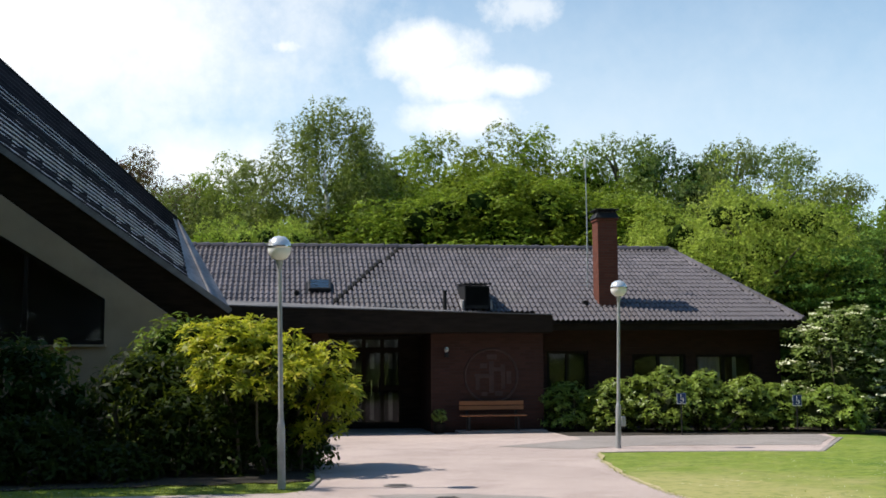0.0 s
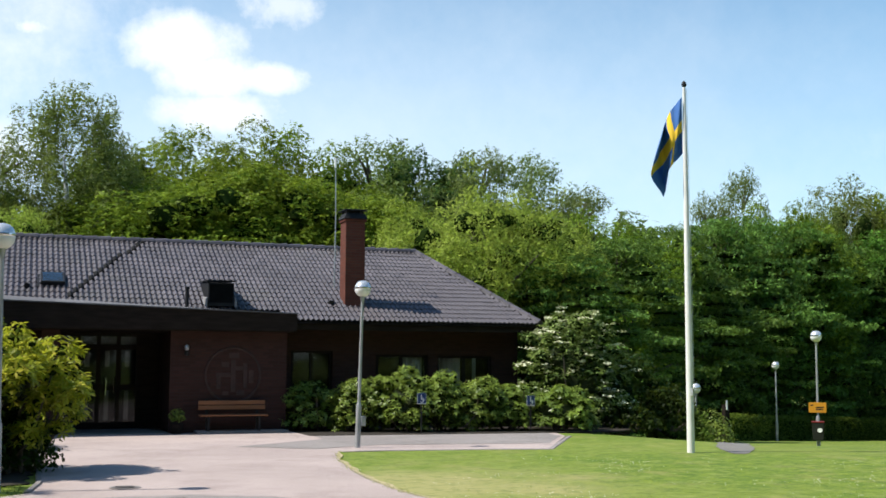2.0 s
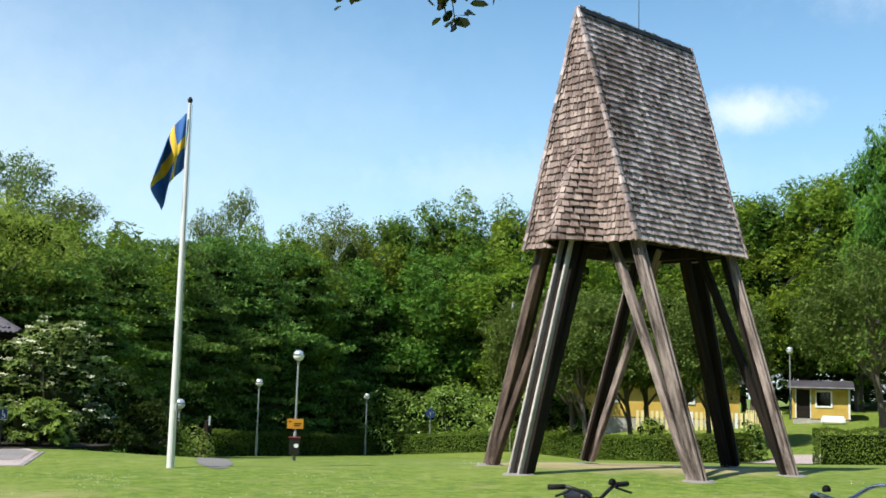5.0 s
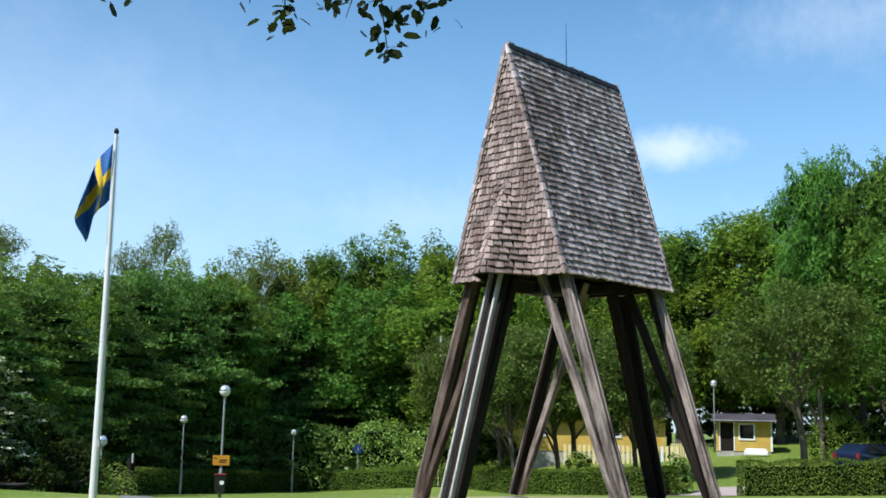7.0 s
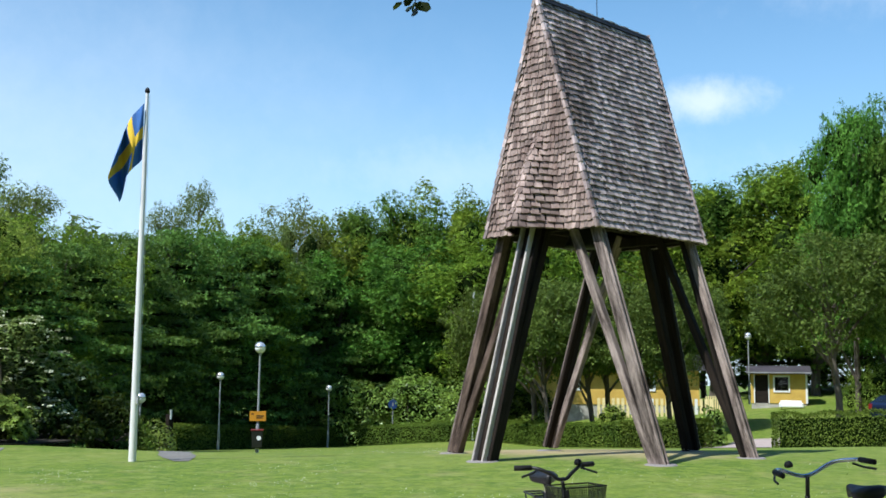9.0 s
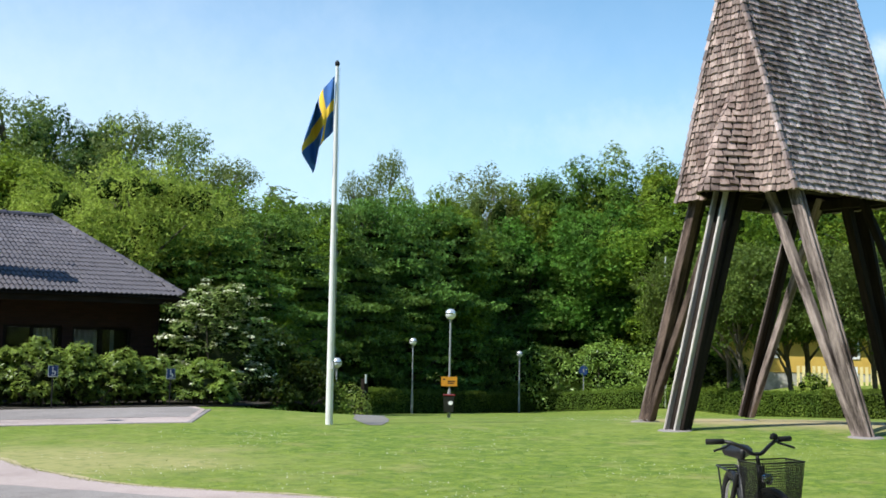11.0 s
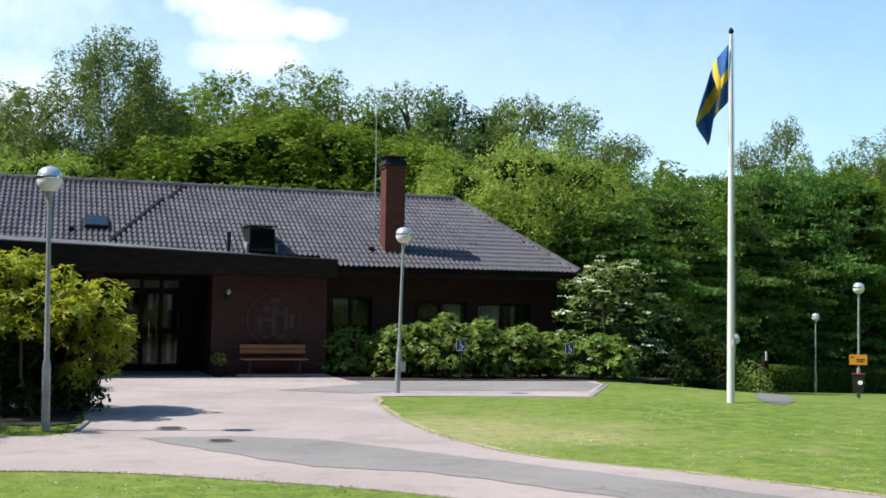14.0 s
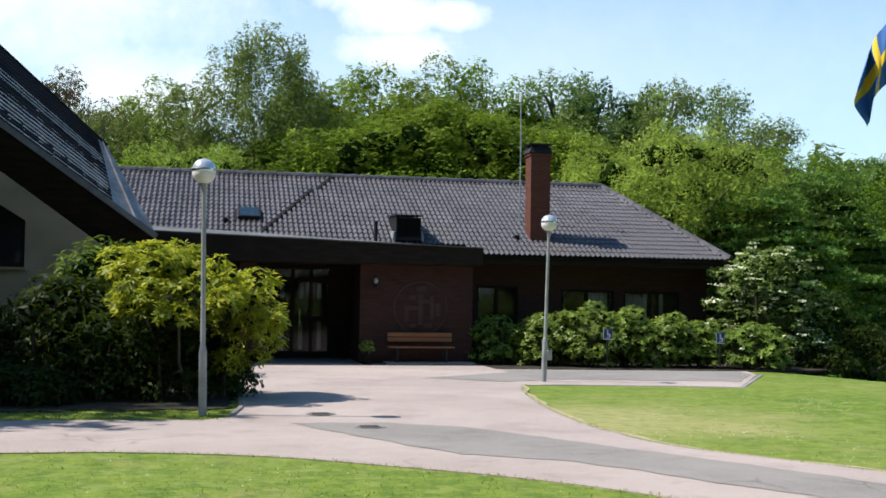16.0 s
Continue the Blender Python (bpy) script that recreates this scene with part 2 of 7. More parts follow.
def asphalt(name, dark, light, stone=(0.42, 0.36, 0.34)):
    m = bpy.data.materials.new(name)
    m.use_nodes = True
    s = Net(m.node_tree)
    co = s.n("ShaderNodeTexCoord").outputs["Object"]
    wide = s.ramp(s.noise(co, 0.35, 5.0, 0.6), 0.3, 0.7)
    mid = s.noise(co, 3.0, 6.0, 0.7)
    grit = s.noise(co, 90.0, 2.0, 0.8)
    c = s.mix(s.math("ADD", s.math("MULTIPLY", wide, 0.55), s.math("MULTIPLY", mid, 0.45)), (*dark, 1), (*light, 1))
    c = s.mix(s.math("MULTIPLY", s.ramp(s.noise(co, 0.9, 7.0, 0.68), 0.48, 0.7), 0.42), c, (dark[0] * 0.6, dark[1] * 0.55, dark[2] * 0.56, 1))
    c = s.mix(s.math("MULTIPLY", s.ramp(s.noise(co, 0.22, 6.0, 0.62), 0.5, 0.62), 0.3), c, (light[0] * 1.12, light[1] * 1.12, light[2] * 1.12, 1))
    c = s.mix(s.math("MULTIPLY", s.ramp(s.noise(co, 7.0, 5.0, 0.7), 0.55, 0.7), 0.3), c, (dark[0] * 0.6, dark[1] * 0.6, dark[2] * 0.6, 1))
    c = s.mix(s.ramp(grit, 0.56, 0.7), c, (*stone, 1))
    c = s.mix(s.math("MULTIPLY", s.ramp(grit, 0.42, 0.3), 0.6), c, (0.06, 0.058, 0.06, 1))
    cr = s.n("ShaderNodeTexVoronoi", Vector=s.vec("ADD", co, s.vec("MULTIPLY", s.n("ShaderNodeTexNoise", Vector=co, Scale=1.6).outputs[1], (0.9, 0.9, 0))), Scale=0.35)
    cr.feature = "DISTANCE_TO_EDGE"
    crack = s.math("MULTIPLY", s.ramp(cr.outputs["Distance"], 0.012, 0.0), s.ramp(s.noise(co, 0.5, 2.0), 0.5, 0.6))
    c = s.mix(s.math("MULTIPLY", crack, 0.3), c, (0.05, 0.05, 0.045, 1))
    p = s.n("ShaderNodeBsdfPrincipled", Roughness=0.9)
    p.inputs["Specular IOR Level"].default_value = 0.3
    s.feed(p.inputs["Base Color"], c)
    s.feed(p.inputs["Normal"], s.n("ShaderNodeBump", Strength=0.5, Distance=0.01, Height=s.math("SUBTRACT", grit, crack)).outputs[0])
    s.t.links.new(p.outputs[0], s.n("ShaderNodeOutputMaterial").inputs[0])
    return m


M_LAWN = lawn_cover("lawn")
M_BLADE = foliage("grass_blades", (0.15, 0.22, 0.03), (0.355, 0.42, 0.08), 0.7, 0.6, shine=0.1, back=(0.32, 0.4, 0.06))
M_CLOVER = surface("clover_flower", (0.6, 0.6, 0.5), (0.8, 0.8, 0.74), rough=0.8)
M_ROAD = asphalt("worn_asphalt", (0.335, 0.272, 0.253), (0.465, 0.383, 0.361), (0.55, 0.469, 0.446))
M_ROAD2 = asphalt("newer_asphalt", (0.20, 0.18, 0.172), (0.31, 0.28, 0.268), (0.38, 0.345, 0.33))
# Soil darkened so that its colour carries the shade below the shrubs
M_SOIL = surface("shaded_bed_soil", (0.012, 0.009, 0.006), (0.035, 0.026, 0.017), 2.0, 0.95, bump=0.8, bump_scale=25)
M_PATH = asphalt("path_asphalt", (0.13, 0.125, 0.115), (0.22, 0.21, 0.19), (0.28, 0.26, 0.24))
M_DIRT = surface("worn_edge", (0.30, 0.26, 0.13), (0.47, 0.40, 0.24), 4.0, 0.95, bump=0.6, bump_scale=30)
M_CONC = surface("concrete", (0.30, 0.28, 0.25), (0.48, 0.45, 0.41), 3.0, 0.9, bump=0.4, bump_scale=50, stain=(0.2, 0.19, 0.15))
# Wall brick darker than the chimney's: eave shade is put into its colour
M_BRICK = brickwork("shade_dark_red_brick", (0.040, 0.021, 0.017), (0.064, 0.031, 0.025), (0.04, 0.031, 0.028))
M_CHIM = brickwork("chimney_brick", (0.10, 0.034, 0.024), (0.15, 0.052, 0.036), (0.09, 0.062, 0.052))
M_TILE = surface("roof_tile", (0.050, 0.044, 0.052), (0.104, 0.092, 0.106), 1.2, 0.46, spec=0.5, bump=0.3, bump_scale=30, vary=0.14, stain=(0.062, 0.057, 0.056))
M_TILES = surface("roof_tile_rest", (0.050, 0.044, 0.052), (0.104, 0.092, 0.106), 1.2, 0.46, spec=0.5, bump=0.3, bump_scale=30, island=0.14, stain=(0.062, 0.057, 0.056))
M_TILED = surface("black_tile", (0.004, 0.004, 0.004), (0.01, 0.01, 0.009), 1.2, 0.7, bump=0.3, bump_scale=30, vary=0.1, spec=0.1)
# Pale colour paints the glints along the chapel tile rolls
M_ROLL = surface("glint_tile_roll", (0.46, 0.43, 0.46), (0.78, 0.75, 0.78), 2.5, 0.3, spec=0.9, bump=0.1, bump_scale=30, fleck=0.4)
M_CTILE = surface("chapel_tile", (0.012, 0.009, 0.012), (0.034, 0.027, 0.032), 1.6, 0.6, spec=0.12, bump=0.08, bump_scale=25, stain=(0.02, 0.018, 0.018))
M_BROWN = surface("dark_stained_wood", (0.012, 0.009, 0.007), (0.026, 0.019, 0.015), 2.0, 0.75, bump=0.3, bump_scale=30, stretch=(1, 1, 6), spec=0.12)
M_PLASTER = surface("pale_plaster", (0.32, 0.222, 0.148), (0.41, 0.295, 0.20), 1.0, 0.9, spec=0.15, bump=0.25, bump_scale=60, stain=(0.28, 0.205, 0.145))
M_VOID = surface("black_opening", (0.003, 0.003, 0.003), (0.008, 0.008, 0.008), 4.0, 0.9, spec=0.1)
# Dim pale colour for the painted gleams in the door glass
M_GLEAM = surface("dim_pane_gleam", (0.09, 0.085, 0.082), (0.16, 0.155, 0.148), 2.0, 0.9)
M_ZINC = surface("zinc_sheet", (0.20, 0.195, 0.20), (0.31, 0.30, 0.305), 1.5, 0.6, 0.1, 0.1, 20, stain=(0.28, 0.28, 0.28))
M_FELT = surface("weathered_canopy_sheet", (0.06, 0.058, 0.062), (0.15, 0.145, 0.15), 1.2, 0.7, 0.0, 0.1, 20, stain=(0.2, 0.195, 0.2))
M_FLASH = surface("pale_sheet_metal", (0.16, 0.15, 0.165), (0.34, 0.32, 0.34), 2.5, 0.55, 0.0, 0.1, 20)
M_DARKMET = surface("black_sheet_metal", (0.01, 0.01, 0.011), (0.024, 0.024, 0.026), 3.0, 0.55, 0.0, 0.1, spec=0.2)
M_IRON = surface("cast_iron", (0.09, 0.08, 0.075), (0.16, 0.145, 0.135), 6.0, 0.6, 0.3, 0.2, 30)
M_STEEL = surface("galvanised_steel", (0.26, 0.27, 0.285), (0.40, 0.415, 0.43), 3.0, 0.5, 0.3, 0.15, 40)
M_GLOBE = surface("metallised_globe", (0.72, 0.72, 0.72), (0.85, 0.85, 0.85), 2.0, 0.22, 0.6, 0.0)
M_OPAL = surface("opal_plastic", (0.75, 0.75, 0.74), (0.85, 0.85, 0.84), 2.0, 0.3)
M_WHITE = surface("white_paint", (0.70, 0.70, 0.69), (0.82, 0.82, 0.81), 2.0, 0.4, bump=0.1)
M_SHING = surface("weathered_shingle", (0.18, 0.125, 0.118), (0.54, 0.445, 0.43), 3.0, 0.9, bump=0.5, bump_scale=40, vary=0.58, stretch=(1, 1, 0.35), stain=(0.13, 0.085, 0.065))
M_SHINGS = surface("weathered_shingle_rest", (0.18, 0.125, 0.118), (0.54, 0.445, 0.43), 3.0, 0.9, bump=0.5, bump_scale=40, island=0.58, stretch=(1, 1, 0.35), stain=(0.13, 0.085, 0.065))
M_SHINGB = surface("brown_shingle", (0.11, 0.068, 0.056), (0.42, 0.32, 0.28), 3.0, 0.9, bump=0.5, bump_scale=40, island=0.4, stretch=(1, 1, 0.35), stain=(0.13, 0.085, 0.07))
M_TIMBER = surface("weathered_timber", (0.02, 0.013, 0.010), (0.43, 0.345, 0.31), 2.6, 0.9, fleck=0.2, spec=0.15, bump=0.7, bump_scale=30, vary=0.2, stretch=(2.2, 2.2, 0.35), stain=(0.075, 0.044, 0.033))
# Copies of the timber: sunlit sides put into pale, shaded sides into dark
M_PALE = surface("sunlit_silver_timber", (0.30, 0.265, 0.245), (0.68, 0.62, 0.58), 3.2, 0.9, fleck=0.45, spec=0.15, bump=0.7, bump_scale=30, vary=0.1, stretch=(4, 4, 0.35), stain=(0.2, 0.16, 0.14))
M_HALFSHADE = surface("half_shade_timber", (0.018, 0.012, 0.010), (0.19, 0.135, 0.11), 2.6, 0.88, fleck=0.25, spec=0.12, bump=0.7, bump_scale=30, vary=0.15, stretch=(2.2, 2.2, 0.35), stain=(0.05, 0.03, 0.024))
M_SHADETIMBER = surface("shaded_timber", (0.010, 0.008, 0.007), (0.03, 0.022, 0.017), 3.0, 0.85, spec=0.12, bump=0.6, bump_scale=30, vary=0.15, stretch=(4, 4, 0.35))
M_RELIEF = surface("weathered_relief", (0.03, 0.017, 0.014), (0.062, 0.032, 0.026), 4.0, 0.8, bump=0.3, bump_scale=30)
M_BENCH = surface("oiled_wood", (0.19, 0.068, 0.024), (0.29, 0.115, 0.04), 3.0, 0.55, bump=0.2, bump_scale=30, stretch=(0.3, 2, 2))
M_BARK = surface("bark", (0.06, 0.047, 0.036), (0.14, 0.115, 0.09), 3.0, 0.95, bump=0.9, bump_scale=14, stretch=(2, 2, 0.4))
M_BIRCH = surface("birch_bark", (0.35, 0.34, 0.32), (0.66, 0.65, 0.62), 3.0, 0.8, bump=0.4, bump_scale=14, stain=(0.05, 0.045, 0.04), stretch=(0.6, 0.6, 3))
M_BLUE = surface("flag_blue", (0.03, 0.12, 0.36), (0.045, 0.15, 0.43), 2.0, 0.8, bump=0.1)
M_YELLOW = surface("flag_yellow", (0.75, 0.48, 0.02), (0.85, 0.57, 0.04), 2.0, 0.8, bump=0.1)
M_SIGNBLUE = surface("sign_blue", (0.01, 0.03, 0.12), (0.014, 0.045, 0.16), 2.0, 0.4, bump=0.0)
M_ORANGE = surface("sign_orange", (0.50, 0.21, 0.012), (0.60, 0.27, 0.02), 2.0, 0.4, bump=0.0)
M_BLACK = surface("black_plastic", (0.005, 0.005, 0.006), (0.014, 0.014, 0.015), 4.0, 0.5, bump=0.1)
M_RUBBER = surface("rubber", (0.006, 0.006, 0.006), (0.016, 0.016, 0.016), 4.0, 0.8, bump=0.2)
M_CHROME = surface("chrome", (0.6, 0.6, 0.6), (0.75, 0.75, 0.75), 2.0, 0.12, 1.0, 0.0)
M_RED = surface("red_plastic", (0.16, 0.012, 0.012), (0.22, 0.02, 0.015), 4.0, 0.4)
M_GLASS = glass("window_glass", (0.9, 0.92, 0.92))
M_CURTAIN = surface("pale_curtain", (0.5, 0.48, 0.46), (0.66, 0.64, 0.62), 2.0, 0.9, stretch=(6, 6, 0.4))
M_YWOOD = surface("yellow_boards", (0.52, 0.33, 0.06), (0.64, 0.43, 0.09), 1.5, 0.7, bump=0.2, vary=0.06)
M_PICKET = surface("pale_yellow_picket", (0.66, 0.54, 0.25), (0.78, 0.66, 0.36), 1.5, 0.7, bump=0.2, vary=0.06)
M_CAR = surface("dark_blue_paint", (0.012, 0.02, 0.05), (0.016, 0.028, 0.065), 1.0, 0.2, 0.3, 0.0)
# Near-black room surfaces: the lack of light indoors is put into the colour
M_INNER = surface("unlit_interior", (0.012, 0.011, 0.01), (0.03, 0.027, 0.025), 1.0, 0.9)

F_RHODO = foliage("rhododendron_leaf", (0.10, 0.18, 0.010), (0.54, 0.59, 0.04), 0.45, 0.42, (0.70, 0.66, 0.08), 0.3, back=(0.56, 0.60, 0.04))
# Leaf colour darkened to near-black: the shade on these shrubs is painted in
F_SHADOWED = foliage("shadowed_shrub_leaf", (0.006, 0.015, 0.003), (0.036, 0.064, 0.012), 0.5, 0.25, shine=0.1)
F_HEDGE = foliage("hedge_leaf", (0.05, 0.095, 0.014), (0.36, 0.49, 0.09), 0.35, 0.35, shine=0.3, back=(0.34, 0.45, 0.07))
F_TRIM = foliage("trimmed_hedge_leaf", (0.03, 0.06, 0.008), (0.17, 0.235, 0.03), 0.5, 0.3, shine=0.1, back=(0.2, 0.26, 0.03))
F_ELDER = foliage("elder_leaf", (0.06, 0.11, 0.028), (0.29, 0.38, 0.10), 0.5, 0.35, shine=0.12, back=(0.25, 0.33, 0.08))
F_FLOWER = foliage("elder_flower", (0.62, 0.64, 0.40), (0.82, 0.82, 0.6), 0.8, 0.2)
F_OAK = foliage("oak_leaf", (0.018, 0.042, 0.010), (0.06, 0.115, 0.026), 0.5, 0.18, shine=0.08, lace=11.0)
F_BROAD = foliage("broad_leaf", (0.062, 0.12, 0.012), (0.275, 0.37, 0.036), 0.5, 0.4, shine=0.1, lace=12.0)
F_WILLOW = foliage("willow_leaf", (0.17, 0.25, 0.035), (0.45, 0.56, 0.095), 0.5, 0.5, shine=0.1, lace=15.0, back=(0.28, 0.38, 0.06))
F_AIRY = foliage("thin_leaf", (0.08, 0.12, 0.03), (0.19, 0.24, 0.07), 0.5, 0.4, lace=15.0)
F_APPLE = foliage("apple_leaf", (0.03, 0.055, 0.012), (0.15, 0.205, 0.040), 0.5, 0.28, shine=0.06, lace=11.0)
F_BIRCH = foliage("birch_leaf", (0.085, 0.115, 0.03), (0.22, 0.265, 0.07), 0.5, 0.42, shine=0.1, lace=11.0)
F_MAPLE = foliage("maple_leaf", (0.032, 0.085, 0.012), (0.16, 0.295, 0.040), 0.5, 0.3, shine=0.08, lace=12.0, back=(0.14, 0.26, 0.03))
F_HAZEL = foliage("hazel_leaf", (0.02, 0.05, 0.012), (0.175, 0.295, 0.055), 0.5, 0.28, shine=0.08, lace=12.0, back=(0.15, 0.25, 0.03))
F_PLAIN = foliage("far_leaf", (0.03, 0.06, 0.012), (0.09, 0.14, 0.025), 0.5, 0.35)
# Near-black leaf colour stands in for the shade deep inside crowns and bushes
F_INNER_SHADE = foliage("inner_shade_leaf", (0.01, 0.018, 0.004), (0.022, 0.036, 0.008), 0.8, 0.0, shine=0.0)
# Dark leaf colour with canopy shade painted in
F_SHADE = foliage("shaded_canopy_leaf", (0.01, 0.016, 0.006), (0.03, 0.042, 0.014), 0.5, 0.12)
F_RED = foliage("copper_leaf", (0.05, 0.02, 0.02), (0.12, 0.05, 0.05), 0.5, 0.3, lace=12.0)

# ---- building blocks ----
def mesh_of(name, verts, faces, mats, index=None, smooth=False):
    me = bpy.data.meshes.new(name)
    me.from_pydata([tuple(v) for v in verts], [], [tuple(f) for f in faces])
    for m in mats:
        me.materials.append(m)
    if index is not None:
        me.polygons.foreach_set("material_index", index)
    if smooth:
        me.polygons.foreach_set("use_smooth", [True] * len(me.polygons))
    me.update()
    return me


def thing(name, at=(0, 0, 0), label="", category="", group="", kind="", turn=0.0):
    ob = new(name)
    ob.empty_display_size = 0.2
    ob.matrix_world = pose(*at, 0, 0, turn)
    return tagged(ob, label, category, group, kind)


def child(name, me, parent, label="", at=None, kind=""):
    ob = new(name, me)
    ob.parent = parent
    if at is not None:
        ob.matrix_basis = at
    return tagged(ob, label, kind=kind)


def part(name, bm, material, parent, label="", smooth=False, at=None, bevel=0.0):
    if bevel:
        bmesh.ops.bevel(bm, geom=bm.edges[:], offset=bevel, segments=1, affect="EDGES", clamp_overlap=True)
    me = bpy.data.meshes.new(name)
    bm.to_mesh(me)
    bm.free()
    me.materials.append(material)
    if smooth:
        me.polygons.foreach_set("use_smooth", [True] * len(me.polygons))
    return child(name, me, parent, label, at)


def alone(name, bm, material, label, category, group="", kind="", smooth=False, at=None):
    me = bpy.data.meshes.new(name)
    bm.to_mesh(me)
    bm.free()
    me.materials.append(material)
    if smooth:
        me.polygons.foreach_set("use_smooth", [True] * len(me.polygons))
    ob = new(name, me)
    if at is not None:
        ob.matrix_basis = at
    return tagged(ob, label, category, group, kind)


def box(lo, hi, bm=None, m=None):
    bm = bm or bmesh.new()
    lo, hi = Vector(lo), Vector(hi)
    mat = Matrix.Translation((lo + hi) / 2) @ Matrix.Diagonal((*(hi - lo), 1))
    bmesh.ops.create_cube(bm, size=1.0, matrix=(m or Matrix()) @ mat)
    return bm


def hexa(bottom, top, bm=None):
    """A solid from four bottom and four top corners."""
    bm = bm or bmesh.new()
    v = [bm.verts.new(p) for p in (*bottom, *top)]
    for f in ((3, 2, 1, 0), (4, 5, 6, 7), (0, 1, 5, 4), (1, 2, 6, 5), (2, 3, 7, 6), (3, 0, 4, 7)):
        bm.faces.new([v[i] for i in f])
    bmesh.ops.recalc_face_normals(bm, faces=bm.faces[:])
    return bm


def beam(a, b, w, d, bm=None, side=(0, 0, 1)):
    """A squared timber from a to b, w wide across side x way, d deep."""
    a, b = Vector(a), Vector(b)
    way = (b - a).normalized()
    u = way.cross(Vector(side)).normalized()
    v = u.cross(way).normalized()
    q = [u * w / 2 * i + v * d / 2 * j for i, j in ((-1, -1), (1, -1), (1, 1), (-1, 1))]
    return hexa([a + k for k in q], [b + k for k in q], bm)


def tube(points, radii, seg=10, bm=None, caps=True):
    bm = bm or bmesh.new()
    pts = [Vector(p) for p in points]
    rings = []
    for i, p in enumerate(pts):
        way = (pts[min(i + 1, len(pts) - 1)] - pts[max(i - 1, 0)]).normalized()
        u = way.orthogonal().normalized() if i == 0 else (rings_u - way * way.dot(rings_u)).normalized()
        rings_u = u
        v = way.cross(u)
        r = radii[i] if isinstance(radii, (list, tuple)) else radii
        rings.append([bm.verts.new(p + (u * math.cos(k * math.tau / seg) + v * math.sin(k * math.tau / seg)) * r) for k in range(seg)])
    for a, b in zip(rings, rings[1:]):
        for k in range(seg):
            bm.faces.new((a[k], a[(k + 1) % seg], b[(k + 1) % seg], b[k]))
    if caps:
        bm.faces.new(rings[0][::-1])
        bm.faces.new(rings[-1])
    return bm


def lathe(profile, seg=20, bm=None, at=(0, 0, 0)):
    """Turns (radius, height) pairs round the z axis."""
    bm = bm or bmesh.new()
    at = Vector(at)
    rings = [[bm.verts.new(at + Vector((r * math.cos(k * math.tau / seg), r * math.sin(k * math.tau / seg), z))) for k in range(seg)] for r, z in profile]
    for a, b in zip(rings, rings[1:]):
        for k in range(seg):
            bm.faces.new((a[k], a[(k + 1) % seg], b[(k + 1) % seg], b[k]))
    bm.faces.new(rings[0][::-1])
    bm.faces.new(rings[-1])
    return bm


def sheet(polygon, z, bm=None, drop=0.0):
    """A flat plate from a plan outline, with an edge of height drop."""
    bm = bm or bmesh.new()
    top = [bm.verts.new((x, y, z)) for x, y in polygon]
    f = bm.faces.new(top)
    if drop:
        low = [bm.verts.new((x, y, z - drop)) for x, y in polygon]
        for i in range(len(top)):
            j = (i + 1) % len(top)
            bm.faces.new((top[i], low[i], low[j], top[j]))
    bmesh.ops.recalc_face_normals(bm, faces=bm.faces[:])
    if f.normal.z < 0:
        bmesh.ops.reverse_faces(bm, faces=bm.faces[:])
    bmesh.ops.triangulate(bm, faces=[f])
    return bm


def smooth_line(points, steps=6):
    """Points on a smooth curve through the given ones."""
    p = [Vector((*q, 0)) if len(q) == 2 else Vector(q) for q in points]
    out = []
    for i in range(len(p) - 1):
        a, b, c, d = p[max(i - 1, 0)], p[i], p[i + 1], p[min(i + 2, len(p) - 1)]
        for k in range(steps):
            t = k / steps
            out.append(0.5 * ((2 * b) + (c - a) * t + (2 * a - 5 * b + 4 * c - d) * t * t + (3 * b - a - 3 * c + d) * t ** 3))
    out.append(p[-1])
    return out


def sstep(x, a, b):
    t = np.clip((x - a) / (b - a), 0, 1)
    return t * t * (3 - 2 * t)


def land(x, y):
    """Height of the ground: level by the buildings, falling away to the hedge and rising again beyond the far road."""
    x, y = np.asarray(x, float), np.asarray(y, float)
    a = 0.5 * x + 0.87 * y
    fall = -0.053 * np.clip(a - 22.5, 0, 42) * sstep(x, 12.5, 18.0)
    fall = fall * (1 - 0.35 * sstep(a, 22.5, 27) * (1 - sstep(a, 27, 34)))
    knoll = 0.12 * np.exp(-(((x - 20) / 5.5) ** 2 + ((y - 13.8) / 5.0) ** 2))
    rise = 0.095 * np.clip(x - 44, 0, 40) * sstep(52 - y, 0, 12)
    dip = -0.25 * np.exp(-(((x - 57) / 4.5) ** 2 + ((y - 20.8) / 4.0) ** 2))
    return fall + knoll + rise + dip


def ground_z(x, y):
    return float(land(x, y))


def inside(px, py, poly):
    """Which of the points lie within a plan outline."""
    hit = np.zeros(len(px), bool)
    j = len(poly) - 1
    for i in range(len(poly)):
        xi, yi, xj, yj = *poly[i], *poly[j]
        cross = ((yi > py) != (yj > py)) & (px < (xj - xi) * (py - yi) / (yj - yi + 1e-12) + xi)
        hit ^= cross
        j = i
    return hit


